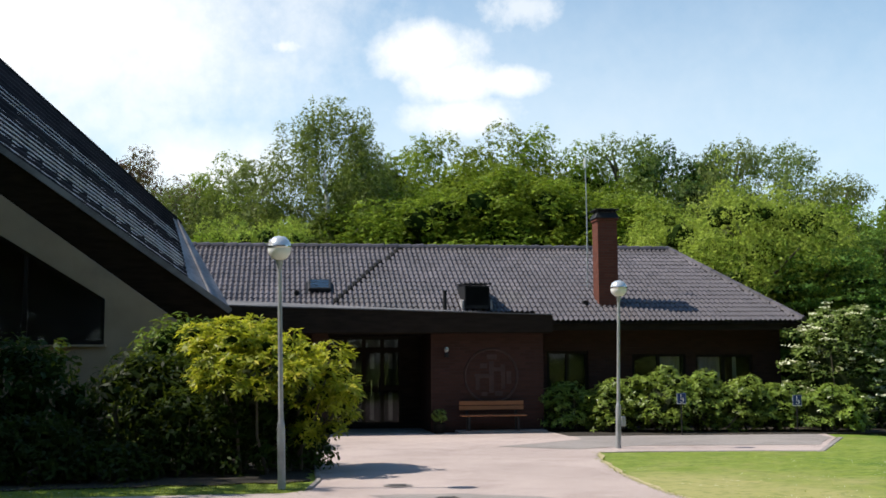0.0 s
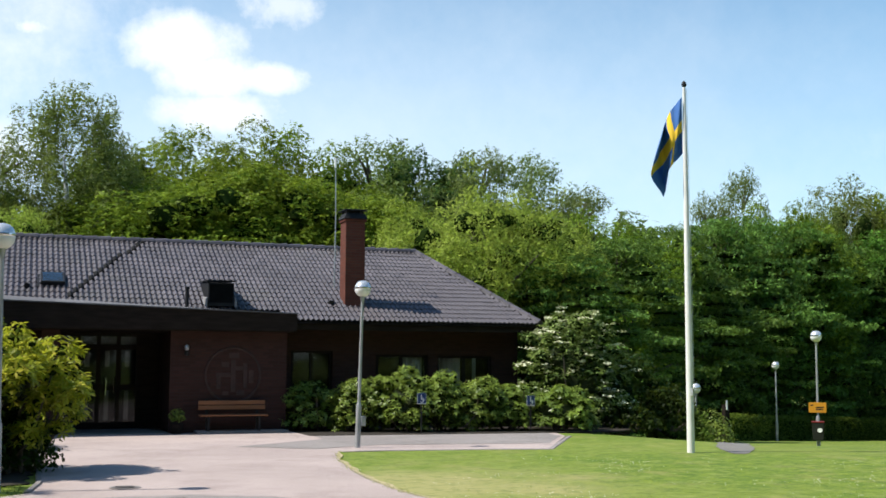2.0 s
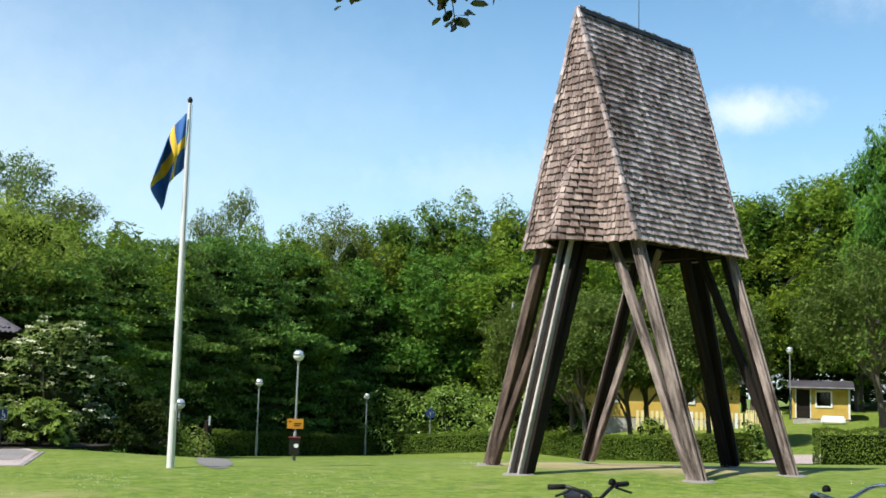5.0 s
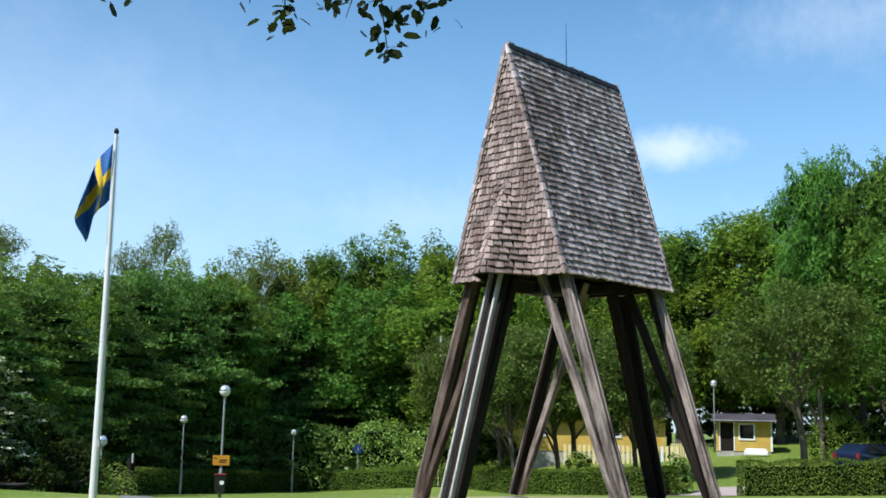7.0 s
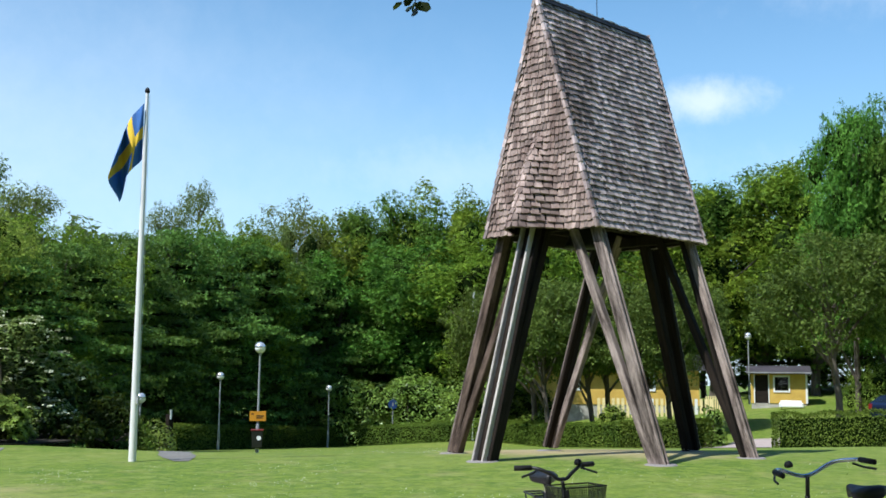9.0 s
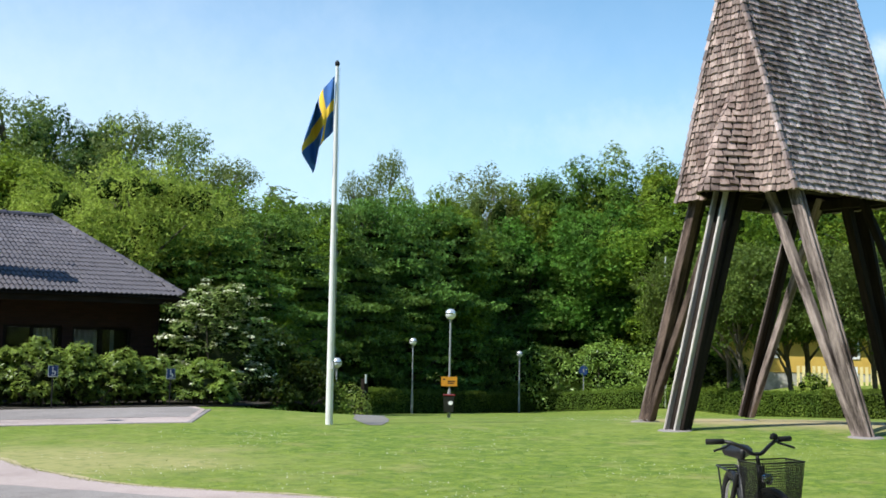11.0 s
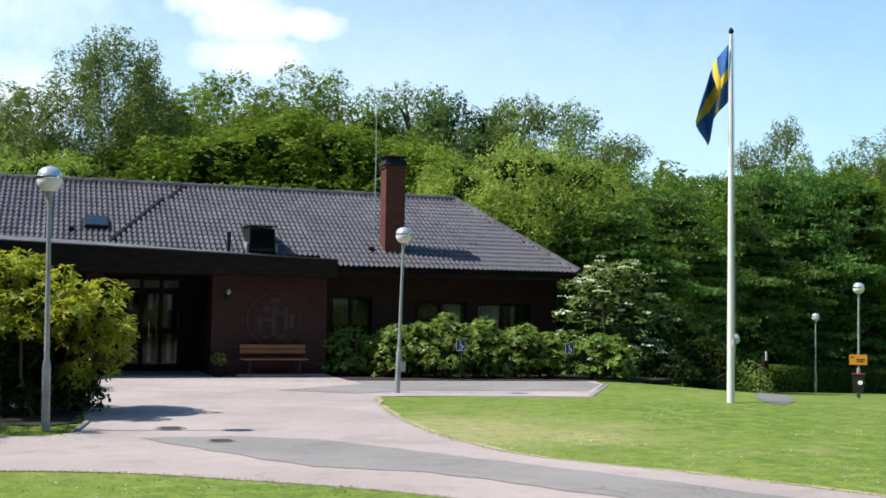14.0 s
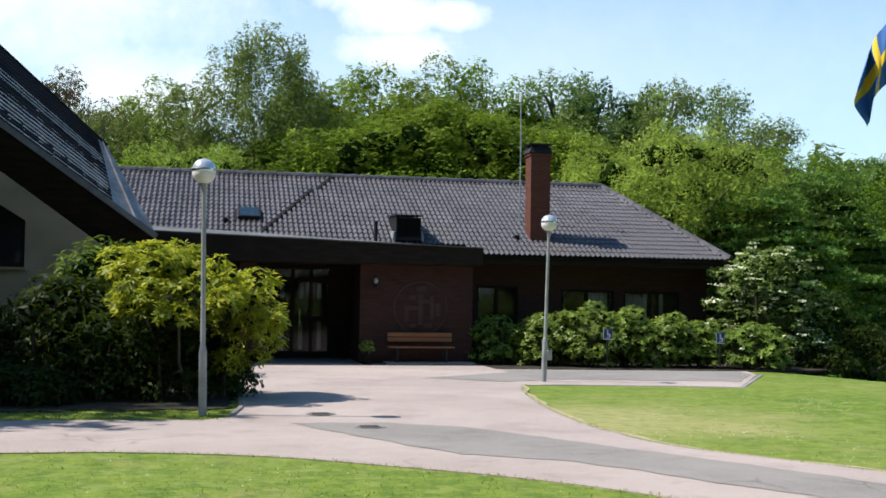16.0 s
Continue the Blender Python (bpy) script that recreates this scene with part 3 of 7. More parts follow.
def leaf_arrays(pts, nor, size, aspect, rng, curl=0.25, corners=4):
    """A four-cornered leaf at each point, lying across its normal, folded a little along the rib."""
    n = len(pts)
    nor = nor / (np.linalg.norm(nor, axis=1, keepdims=True) + 1e-9)
    r = rng.normal(size=(n, 3))
    u = np.cross(nor, r)
    u /= np.linalg.norm(u, axis=1, keepdims=True) + 1e-9
    v = np.cross(nor, u)
    L = (size * rng.uniform(0.65, 1.35, n))[:, None]
    W = L * aspect
    a, c = pts - u * L * 0.5, pts + u * L * 0.5
    up = nor * W * curl
    b, d = pts + v * W * 0.5 + up + u * L * 0.08, pts - v * W * 0.5 + up + u * L * 0.08
    if corners == 6:
        e, f = u * L * 0.22, u * L * 0.28
        return np.stack([a, pts - e + v * W * 0.42 + up, pts + f + v * W * 0.45 + up, c, pts + f - v * W * 0.45 + up, pts - e - v * W * 0.42 + up], 1).reshape(-1, 3)
    if corners == 3:
        return np.stack([a, c + v * W * 0.5, c - v * W * 0.5 + up], 1).reshape(-1, 3)
    return np.stack([a, b, c, d], 1).reshape(-1, 3)


def leaf_mesh(name, verts, material, extra=None, k=4):
    """A mesh of loose leaves of k corners."""
    n = len(verts) // k
    me = bpy.data.meshes.new(name)
    me.vertices.add(len(verts))
    me.vertices.foreach_set("co", np.asarray(verts, np.float32).ravel())
    me.loops.add(k * n)
    me.loops.foreach_set("vertex_index", np.arange(k * n, dtype=np.int32))
    me.polygons.add(n)
    me.polygons.foreach_set("loop_start", np.arange(0, k * n, k, dtype=np.int32))
    me.materials.append(material)
    if extra is not None:
        me.materials.append(extra[0])
        me.polygons.foreach_set("material_index", extra[1].astype(np.int32))
    me.update(calc_edges=True)
    return me


def ball_points(n, rng, shell=0.3, low=-1.0):
    """Points in a unit ball, most of them near its skin, and their outward ways."""
    d = rng.normal(size=(n * 2, 3))
    d /= np.linalg.norm(d, axis=1, keepdims=True)
    d = d[d[:, 2] > low][:n]
    r = 1.04 - np.abs(rng.normal(size=len(d))) * shell + rng.normal(size=len(d)) * 0.05
    return d * np.clip(r, 0.1, 1.2)[:, None], d


def clumps(lobes, per_area, size, aspect, rng, lift=0.5, jitter=0.4, shell=0.2, low=-0.75, corners=4):
    """Leaves on the skins of many overlapping lobes: rows of centre and half sizes."""
    out = []
    for c, h in lobes:
        c, h = np.array(c), np.array(h)
        area = 4 * math.pi * ((h[0] * h[1]) ** 1.6 / 3 + (h[0] * h[2]) ** 1.6 / 3 + (h[1] * h[2]) ** 1.6 / 3) ** (1 / 1.6)
        n = max(12, int(area * per_area))
        p, d = ball_points(n, rng, shell, low)
        nor = d / h
        nor = nor / np.linalg.norm(nor, axis=1, keepdims=True) + np.array([0, 0, lift]) + rng.normal(size=d.shape) * jitter
        out.append(leaf_arrays(c + p * h, nor, size, aspect, rng, corners=corners))
    return np.concatenate(out)


def whorls(lobes, per_area, size, aspect, rng, lift=0.8, count=6):
    """Leaves set in whorls at the shoot tips of the lobes, spreading like spokes and drooping a little."""
    out = []
    for c, h in lobes:
        c, h = np.array(c), np.array(h)
        n = max(6, int(4 * math.pi * float(np.cbrt(h.prod())) ** 2 * per_area))
        p, d = ball_points(n, rng, 0.16, -0.6)
        ax = d + np.array([0, 0, lift]) + rng.normal(size=d.shape) * 0.35
        ax /= np.linalg.norm(ax, axis=1, keepdims=True)
        u = np.cross(ax, rng.normal(size=ax.shape))
        u /= np.linalg.norm(u, axis=1, keepdims=True) + 1e-9
        v = np.cross(ax, u)
        at = c + p * h
        for k in range(count):
            a = k * math.tau / count + rng.normal(size=(len(at), 1)) * 0.2
            w_ = u * np.cos(a) + v * np.sin(a)
            side = np.cross(ax, w_)
            L = size * rng.uniform(0.7, 1.25, (len(at), 1))
            rise = rng.uniform(-0.25, 0.45, (len(at), 1))
            tip = at + w_ * L + ax * L * rise
            mid = at + w_ * L * 0.55 + ax * L * (rise * 0.6 + 0.08)
            out.append(np.stack([at, mid + side * L * aspect * 0.5, tip, mid - side * L * aspect * 0.5], 1).reshape(-1, 3))
    return np.concatenate(out)


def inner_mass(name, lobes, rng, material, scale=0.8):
    """Dense twig and leaf masses within the lobes, lumpy, near-black as inner shade, that close the view through a
    crown.
    """
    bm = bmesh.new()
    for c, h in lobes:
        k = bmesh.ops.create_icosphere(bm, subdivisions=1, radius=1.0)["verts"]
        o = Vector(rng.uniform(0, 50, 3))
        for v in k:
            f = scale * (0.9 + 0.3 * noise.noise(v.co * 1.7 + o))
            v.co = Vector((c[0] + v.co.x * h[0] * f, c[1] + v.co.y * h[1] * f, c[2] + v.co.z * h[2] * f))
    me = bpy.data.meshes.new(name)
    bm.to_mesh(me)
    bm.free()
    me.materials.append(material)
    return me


def tufts(lobes, rng, size, spread=1.0, flat=0.7, per=1.0):
    """Small leafy tufts standing on the skins of the lobes, most on their upper and outer sides, uneven in size."""
    rows = []
    for c, h in lobes:
        c, h = np.array(c), np.array(h)
        mean = float(np.cbrt(h.prod()))
        n = max(3, int(per * 3.2 * (mean / size) ** 1.7))
        p, d = ball_points(n, rng, 0.1, -0.45)
        for q in p:
            k = size * rng.uniform(0.55, 1.35)
            rows.append((c + q * h * spread, np.array([k, k, k * flat])))
    return rows


def crown_lobes(rng, count, half, centre, lobe=(0.28, 0.5), flat=1.0, low=-0.6):
    """Lobes spread over a big egg shape, uneven."""
    rows = []
    p, d = ball_points(count, rng, 0.25, low)
    for q in p:
        k = rng.uniform(*lobe)
        h = np.array(half) * k
        h[2] *= flat
        rows.append((np.array(centre) + q * np.array(half) * (1 - k * 0.55), h))
    rows.append((np.array(centre), np.array(half) * 0.6))
    return rows

# ---- ground, drive, beds ----
def spaced(near_lo, near_hi, step, far):
    a = list(np.arange(near_lo, near_hi + 1e-6, step))
    grow, k = [], step
    x = 0.0
    while x < far:
        k *= 1.35
        x += k
        grow.append(x)
    return np.array([near_lo - g for g in grow[::-1]] + a + [near_hi + g for g in grow])


gx, gy = spaced(-14, 50, 0.5, 1800), spaced(-6, 52, 0.5, 1800)
X, Y = np.meshgrid(gx, gy)
Z = land(X, Y) - 0.0
gv = np.stack([X, Y, Z], -1).reshape(-1, 3)
nx = len(gx)
gf = [(j * nx + i, j * nx + i + 1, (j + 1) * nx + i + 1, (j + 1) * nx + i) for j in range(len(gy) - 1) for i in range(nx - 1)]
ground = new("ground", mesh_of("ground", gv, gf, [M_LAWN], smooth=True))
tagged(ground, "mown green lawn with worn and yellowed patches", "lawn", kind="structure")

NEAR_EDGE = [(-60, 12.6), (-20, 12.5), (-6, 12.4), (-2, 12.38), (-0.87, 12.33), (0.56, 11.9), (1.87, 11.02), (2.8, 10.27), (3.55, 9.45), (4.05, 8.6), (5.2, 6.0), (6.6, 2.8), (8.6, -1.5), (20, -22)]
LAWN_EDGE = [(24, -20), (13.0, -1.0), (10.6, 3.0), (8.3, 6.9), (6.75, 9.9), (6.05, 11.0), (5.42, 11.9), (5.1, 12.7), (4.95, 13.8), (4.9, 14.8), (5.0, 16.4), (5.25, 18.3), (5.6, 20.2), (5.95, 21.4)]
PARK_EDGE = [(7.3, 21.35), (9.2, 21.05), (10.15, 20.8), (12.4, 24.5), (12.75, 25.7), (6.62, 26.35), (6.62, 28.4)]
BED_EDGE = [(0.9, 28.4), (0.72, 25.2), (0.52, 21.5), (0.44, 18.4), (0.42, 17.0), (0.25, 15.75), (-0.1, 15.42), (-0.75, 15.45), (-2.5, 15.45), (-6, 15.5), (-20, 15.6), (-60, 15.8)]
near_line = [tuple(p.xy) for p in smooth_line(NEAR_EDGE)]
lawn_line = [tuple(p.xy) for p in smooth_line(LAWN_EDGE)]
DRIVE = near_line + lawn_line + PARK_EDGE + BED_EDGE
drive = alone("road", sheet(DRIVE, 0.012, drop=0.06), M_ROAD, "pale pinkish worn asphalt drive leading to the entrance", "drive", kind="structure")

PATCH = [(1.0, 14.95), (2.2, 14.9), (3.2, 14.35), (4.2, 12.75), (5.6, 10.4), (7.2, 7.4), (9.2, 3.6), (11.6, -0.4), (10.4, -1.2), (8.0, 3.2), (6.3, 6.6), (5.0, 9.1), (4.5, 9.85), (3.65, 11.2), (2.6, 11.85), (1.7, 13.5)]


def ragged(poly, step=0.12, amount=0.07):
    """The outline with small uneven steps along its edge."""
    out = []
    for (x0, y0), (x1, y1) in zip(poly, poly[1:] + poly[:1]):
        n = max(1, int(math.hypot(x1 - x0, y1 - y0) / step))
        for i in range(n):
            x, y = x0 + (x1 - x0) * i / n, y0 + (y1 - y0) * i / n
            out.append((x + amount * noise.noise((x * 2.5, y * 2.5, 1.0)) + amount * 0.5 * noise.noise((x * 9, y * 9, 2.0)), y + amount * noise.noise((x * 2.5, y * 2.5, 5.0)) + amount * 0.5 * noise.noise((x * 9, y * 9, 7.0))))
    return out


alone("asphalt_patch", sheet(ragged(PATCH), 0.017), M_ROAD2, "darker grey newer asphalt laid in the drive", "asphalt patch", kind="structure")
PATCH2 = [(4.3, 23.3), (5.4, 24.1), (6.6, 25.1), (6.7, 26.2), (12.5, 25.6), (12.2, 24.4), (10.9, 22.3), (8.9, 22.6), (7.3, 22.9), (5.7, 22.2)]
alone("parking_surface", sheet(ragged(PATCH2, 0.2, 0.05), 0.018), M_ROAD2, "grey asphalt parking bay in front of the hedge", "parking bay", kind="structure")
BED = [(-22, 16.9), (-5.2, 16.6), (-4.4, 16.35), (-3.5, 16.6), (-2.7, 16.5), (-1.9, 16.75), (-1.2, 16.6), (-0.6, 16.85), (-0.1, 16.75), (0.25, 17.0), (0.33, 18.4), (0.45, 21.5), (0.62, 25.2), (0.8, 28.4), (-22, 28.4)]
alone("planting_bed", sheet(ragged(BED[:11], 0.1, 0.12)[:-6] + BED[10:], 0.02, drop=0.04), M_SOIL, "bare soil bed under the shrubs, darkened for their shade", "planting bed", kind="structure")
HBED = [(6.65, 26.4), (12.8, 25.75), (14.6, 25.9), (16.6, 27.3), (17.4, 29.2), (17.0, 29.9), (6.65, 29.9)]
alone("hedge_bed", sheet(HBED, 0.02, drop=0.04), M_SOIL, "soil strip under the building hedge, darkened for its shade", "planting bed", kind="structure")


def strip(line, width, z, side=1):
    bm = bmesh.new()
    a, b = [], []
    for i, p in enumerate(line):
        q0, q1 = Vector(line[max(i - 1, 0)]), Vector(line[min(i + 1, len(line) - 1)])
        n = (q1 - q0).normalized()
        n = Vector((-n.y, n.x)) * side
        k = width * (0.6 + 0.8 * noise.noise((p[0] * 1.3, p[1] * 1.3, 0)))
        a.append(bm.verts.new((*p, z)))
        b.append(bm.verts.new((p[0] + n.x * k, p[1] + n.y * k, z)))
    for i in range(len(line) - 1):
        bm.faces.new((a[i], a[i + 1], b[i + 1], b[i]))
    bmesh.ops.recalc_face_normals(bm, faces=bm.faces[:])
    if bm.faces[0].normal.z < 0:
        bmesh.ops.reverse_faces(bm, faces=bm.faces[:])
    return bm


alone("worn_lawn_edge", strip(lawn_line, 0.14, 0.016, -1), M_DIRT, "bare brown earth worn along the lawn edge", "lawn edge", kind="structure")

# kerb stones of the parking bay and of the shrub bed
def kerb_row(name, line, label, width=0.12, height=0.07, length=1.0):
    row = thing(name, label=label, category="kerb", kind="structure")
    for a, b in zip(line, line[1:]):
        a, b = Vector((*a, 0)), Vector((*b, 0))
        n = max(1, round((b - a).length / length))
        for i in range(n):
            p, q = a.lerp(b, i / n), a.lerp(b, (i + 1) / n)
            g = (q - p).normalized() * 0.006
            part("kerb_stone", beam(p + g + Vector((0, 0, height / 2 - 0.02)), q - g + Vector((0, 0, height / 2 - 0.02)), width, height, side=(0, 0, 1)), M_ROAD2, row, bevel=0.012)
    return row


kerb_row("kerb", [(6.3, 21.46), (7.3, 21.4), (9.2, 21.1), (10.2, 20.8), (12.5, 24.5)], "pale concrete kerb stones round the parking bay", 0.12, 0.036)
kerb_row("bed_kerb", [(0.9, 28.3), (0.72, 25.2), (0.52, 21.5), (0.44, 18.4), (0.42, 17.0), (0.25, 15.8)], "grey concrete kerb beside the shrub bed", 0.08, 0.06)

mid = smooth_line([(12.77, 18.0), (13.7, 19.45), (14.72, 21.02), (16.2, 23.2), (17.6, 25.4), (19.6, 28.8), (21.9, 32.6), (24.5, 37.2)], 8)
fp = bmesh.new()
rows = []
mid = mid[3:]
for i, p in enumerate(mid):
    q0, q1 = mid[max(i - 1, 0)], mid[min(i + 1, len(mid) - 1)]
    way = (q1 - q0).normalized()
    side = Vector((way.y, -way.x, 0))
    rows.append([fp.verts.new((*(p + side * k).xy, ground_z(*(p + side * k).xy) + 0.008)) for k in [e * 0.36 * min(1.0, 0.35 + 0.1 * i) * (1 + 0.25 * noise.noise((p.x * 2.0, p.y * 2.0, 4.0))) for e in (-1, -0.5, 0, 0.5, 1)]])
for a, b in zip(rows, rows[1:]):
    for k in range(4):
        fp.faces.new((a[k], a[k + 1], b[k + 1], b[k]))
bmesh.ops.recalc_face_normals(fp, faces=fp.faces[:])
alone("footpath", fp, M_PATH, "grey asphalt footpath running down behind the lawn", "footpath", kind="structure")
FARROAD = [(38.6, 21.6), (40.0, 19.3), (44, 20.6), (47.5, 22.6), (47.0, 24.4), (43, 23.2)]
fr = sheet(FARROAD, 0.0)
bmesh.ops.subdivide_edges(fr, edges=fr.edges[:], cuts=5, use_grid_fill=True)
for v in fr.verts:
    v.co.z = ground_z(v.co.x, v.co.y) + 0.03
alone("far_road", fr, M_ROAD, "pale sunlit road beyond the hedge", "road", kind="structure")

for x, y in ((1.5, 16.05), (1.97, 14.4)):
    mh = thing("manhole_cover", (x, y, 0.018), "round dark cast-iron cover set in the drive", "manhole cover", group="covers in the drive")
    part("rim", lathe([(0.2, 0), (0.21, 0.004), (0.18, 0.005), (0.17, 0.002)], 24), M_ROAD2, mh)
    bm = lathe([(0.168, 0), (0.165, 0.003), (0.12, 0.004)], 24)
    for k in range(-2, 3):
        box((-0.12, k * 0.06 - 0.01, 0.003), (0.12, k * 0.06 + 0.01, 0.007), bm)
    part("lid", bm, M_IRON, mh)

# ---- long brick building ----
house = thing("parish_house", (0, 30, 0), "long low brick building, walls darkened for eave shade, with a grey tiled hip roof", "house")
EY, EZ, RY, RZ = 29.0, 2.85, 34.0, 5.25
SLOPE = (RZ - EZ) / (RY - EY)
XL, XR, XH = -5.5, 13.9, 11.9


def hp(name, bm, mat, label="", smooth=False, bevel=0.0):
    return part(name, bm, mat, house, label, smooth, at=pose(0, -30, 0), bevel=bevel)


def wall_with_holes(x0, x1, z0, z1, y0, y1, holes):
    """A wall along x with openings through it, as one mesh of blocks."""
    bm = bmesh.new()
    xs = sorted({x0, x1, *[h[0] for h in holes], *[h[1] for h in holes]})
    for a, b in zip(xs, xs[1:]):
        cut = [h for h in holes if h[0] <= a + 1e-6 and h[1] >= b - 1e-6]
        z = z0
        for h in sorted(cut, key=lambda h: h[2]):
            if h[2] > z:
                box((a, y0, z), (b, y1, h[2]), bm)
            z = h[3]
        if z < z1:
            box((a, y0, z), (b, y1, z1), bm)
    bmesh.ops.remove_doubles(bm, verts=bm.verts[:], dist=0.0005)
    return bm


WINDOWS = [(6.95, 8.1, 0.85, 2.06), (9.33, 10.86, 0.85, 1.97), (11.14, 12.78, 0.85, 1.95)]
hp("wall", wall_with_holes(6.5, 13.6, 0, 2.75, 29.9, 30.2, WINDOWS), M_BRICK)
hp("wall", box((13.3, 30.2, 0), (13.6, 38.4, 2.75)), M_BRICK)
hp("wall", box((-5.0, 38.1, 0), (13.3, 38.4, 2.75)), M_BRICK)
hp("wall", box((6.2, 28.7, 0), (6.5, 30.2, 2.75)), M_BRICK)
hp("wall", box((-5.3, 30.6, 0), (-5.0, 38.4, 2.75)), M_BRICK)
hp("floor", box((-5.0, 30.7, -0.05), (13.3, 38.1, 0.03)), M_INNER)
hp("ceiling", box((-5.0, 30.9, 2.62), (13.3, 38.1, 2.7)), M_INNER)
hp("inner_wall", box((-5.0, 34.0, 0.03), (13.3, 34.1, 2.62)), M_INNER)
for x0, x1, z0, z1 in WINDOWS:
    fr = bmesh.new()
    t = 0.07
    for lo, hi in (((x0, z0), (x1, z0 + t)), ((x0, z1 - t), (x1, z1)), ((x0, z0 + t), (x0 + t, z1 - t)), ((x1 - t, z0 + t), (x1, z1 - t)), (((x0 + x1) / 2 - 0.04, z0 + t), ((x0 + x1) / 2 + 0.04, z1 - t))):
        box((lo[0], 29.96, lo[1]), (hi[0], 30.04, hi[1]), fr)
    win = hp("window", fr, M_BROWN, "dark-stained timber window frame")
    m = (x0 + x1) / 2
    for a, b in ((x0 + t, m - 0.04), (m + 0.04, x1 - t)):
        part("pane", box((a, 29.995, z0 + t), (b, 30.003, z1 - t)), M_GLASS, win)
    part("sill", box((x0 - 0.06, 29.82, z0 - 0.05), (x1 + 0.06, 29.955, z0 - 0.003)), M_ZINC, win)
    for a, b in () if x0 < 9 else ((m + 0.06, x1 - 0.12),) if x0 < 11 else ((x0 + 0.12, m - 0.06), (m + 0.3, m + 0.42)):
        bm = bmesh.new()
        n = 14
        cols = [[bm.verts.new((a + (b - a) * i / n, 30.09 + 0.02 * math.sin(i * 1.9), z)) for z in (z0 - 0.1, z1 + 0.1)] for i in range(n + 1)]
        for p, q in zip(cols, cols[1:]):
            bm.faces.new((p[0], q[0], q[1], p[1]))
        bmesh.ops.solidify(bm, geom=bm.faces[:], thickness=0.01)
        part("curtain", bm, M_CURTAIN, win)

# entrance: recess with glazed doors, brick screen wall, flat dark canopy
hp("screen_wall", box((3.6, 28.42, 0), (6.5, 28.7, 2.62)), M_BRICK, "red brick wall beside the entrance, darkened for canopy shade")
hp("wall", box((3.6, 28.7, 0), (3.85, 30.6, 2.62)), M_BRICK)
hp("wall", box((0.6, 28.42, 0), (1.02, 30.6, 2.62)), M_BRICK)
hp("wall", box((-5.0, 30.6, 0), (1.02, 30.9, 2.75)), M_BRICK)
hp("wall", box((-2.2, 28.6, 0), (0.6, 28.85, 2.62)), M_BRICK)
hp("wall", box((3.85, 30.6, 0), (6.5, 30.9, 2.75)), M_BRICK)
# Darker asphalt puts the canopy's shade into the floor colour
hp("entrance_floor", box((0.95, 28.41, -0.05), (3.6, 30.6, 0.03)), M_PATH)
hp("canopy_soffit", box((-4.0, 28.06, 2.5), (6.62, 30.6, 2.56)), M_BROWN)
hp("canopy_fascia", hexa([(-4.0, 27.98, 2.52), (6.66, 27.98, 2.52), (6.66, 28.06, 2.52), (-4.0, 28.06, 2.52)], [(-4.0, 27.98, 3.24), (6.66, 27.98, 2.95), (6.66, 28.06, 2.95), (-4.0, 28.06, 3.24)]), M_BROWN, "black-brown board fascia")
hp("canopy_fascia", box((6.58, 28.06, 2.52), (6.66, 29.9, 2.94)), M_BROWN)
hp("canopy_roof", hexa([(-4.0, 27.95, 3.24), (6.69, 27.95, 2.95), (6.69, 29.75, 2.99), (-4.0, 30.75, 3.58)], [(-4.0, 27.95, 3.27), (6.69, 27.95, 2.98), (6.69, 29.75, 3.02), (-4.0, 30.75, 3.61)]), M_FELT, "dark grey sheet metal over the entrance canopy")
door = hp("entrance_door", wall_with_holes(1.02, 3.6, 0.03, 2.5, 30.55, 30.63, [(1.1 + 0.5 * i, 1.1 + 0.5 * i + 0.4, a, b) for i in range(4) for a, b in ((0.2, 1.02), (1.16, 2.05), (2.18, 2.42))]), M_BROWN, "dark timber doors with narrow glass panes")
for i in range(4):
    for a, b in ((0.2, 1.02), (1.16, 2.05), (2.18, 2.42)):
        part("pane", box((1.1 + 0.5 * i, 30.585, a), (1.5 + 0.5 * i, 30.595, b)), M_GLASS, door)
    # pale strips stand in for reflections and light beyond the door panes
    for a, b in ((0.25, 1.0), (1.62, 2.02)):
        part("blind", box((1.23 + 0.5 * i, 30.68, a), (1.34 + 0.5 * i, 30.69, b)), M_GLEAM, door, "pale strip standing in for light seen in the pane")
part("transom_blind", box((1.1, 30.68, 2.2), (3.0, 30.69, 2.4)), M_GLEAM, door)
for x in (2.3, 2.5):
    part("handle", tube([(x - 0.05 + 0.0, 30.53, 0.9), (x - 0.05, 30.5, 0.92), (x - 0.05, 30.5, 1.3), (x - 0.05, 30.53, 1.32)], 0.012, 8), M_CHROME, door)

# round relief on the screen wall
em = thing("wall_relief", (5.14, 28.42, 1.42), "round dark weathered relief faintly raised on the brick wall", "relief")
part("ring", tube([(0.68 * math.cos(math.tau * k / 40), -0.005, 0.68 * math.sin(math.tau * k / 40)) for k in range(41)], 0.03, 6), M_RELIEF, em)
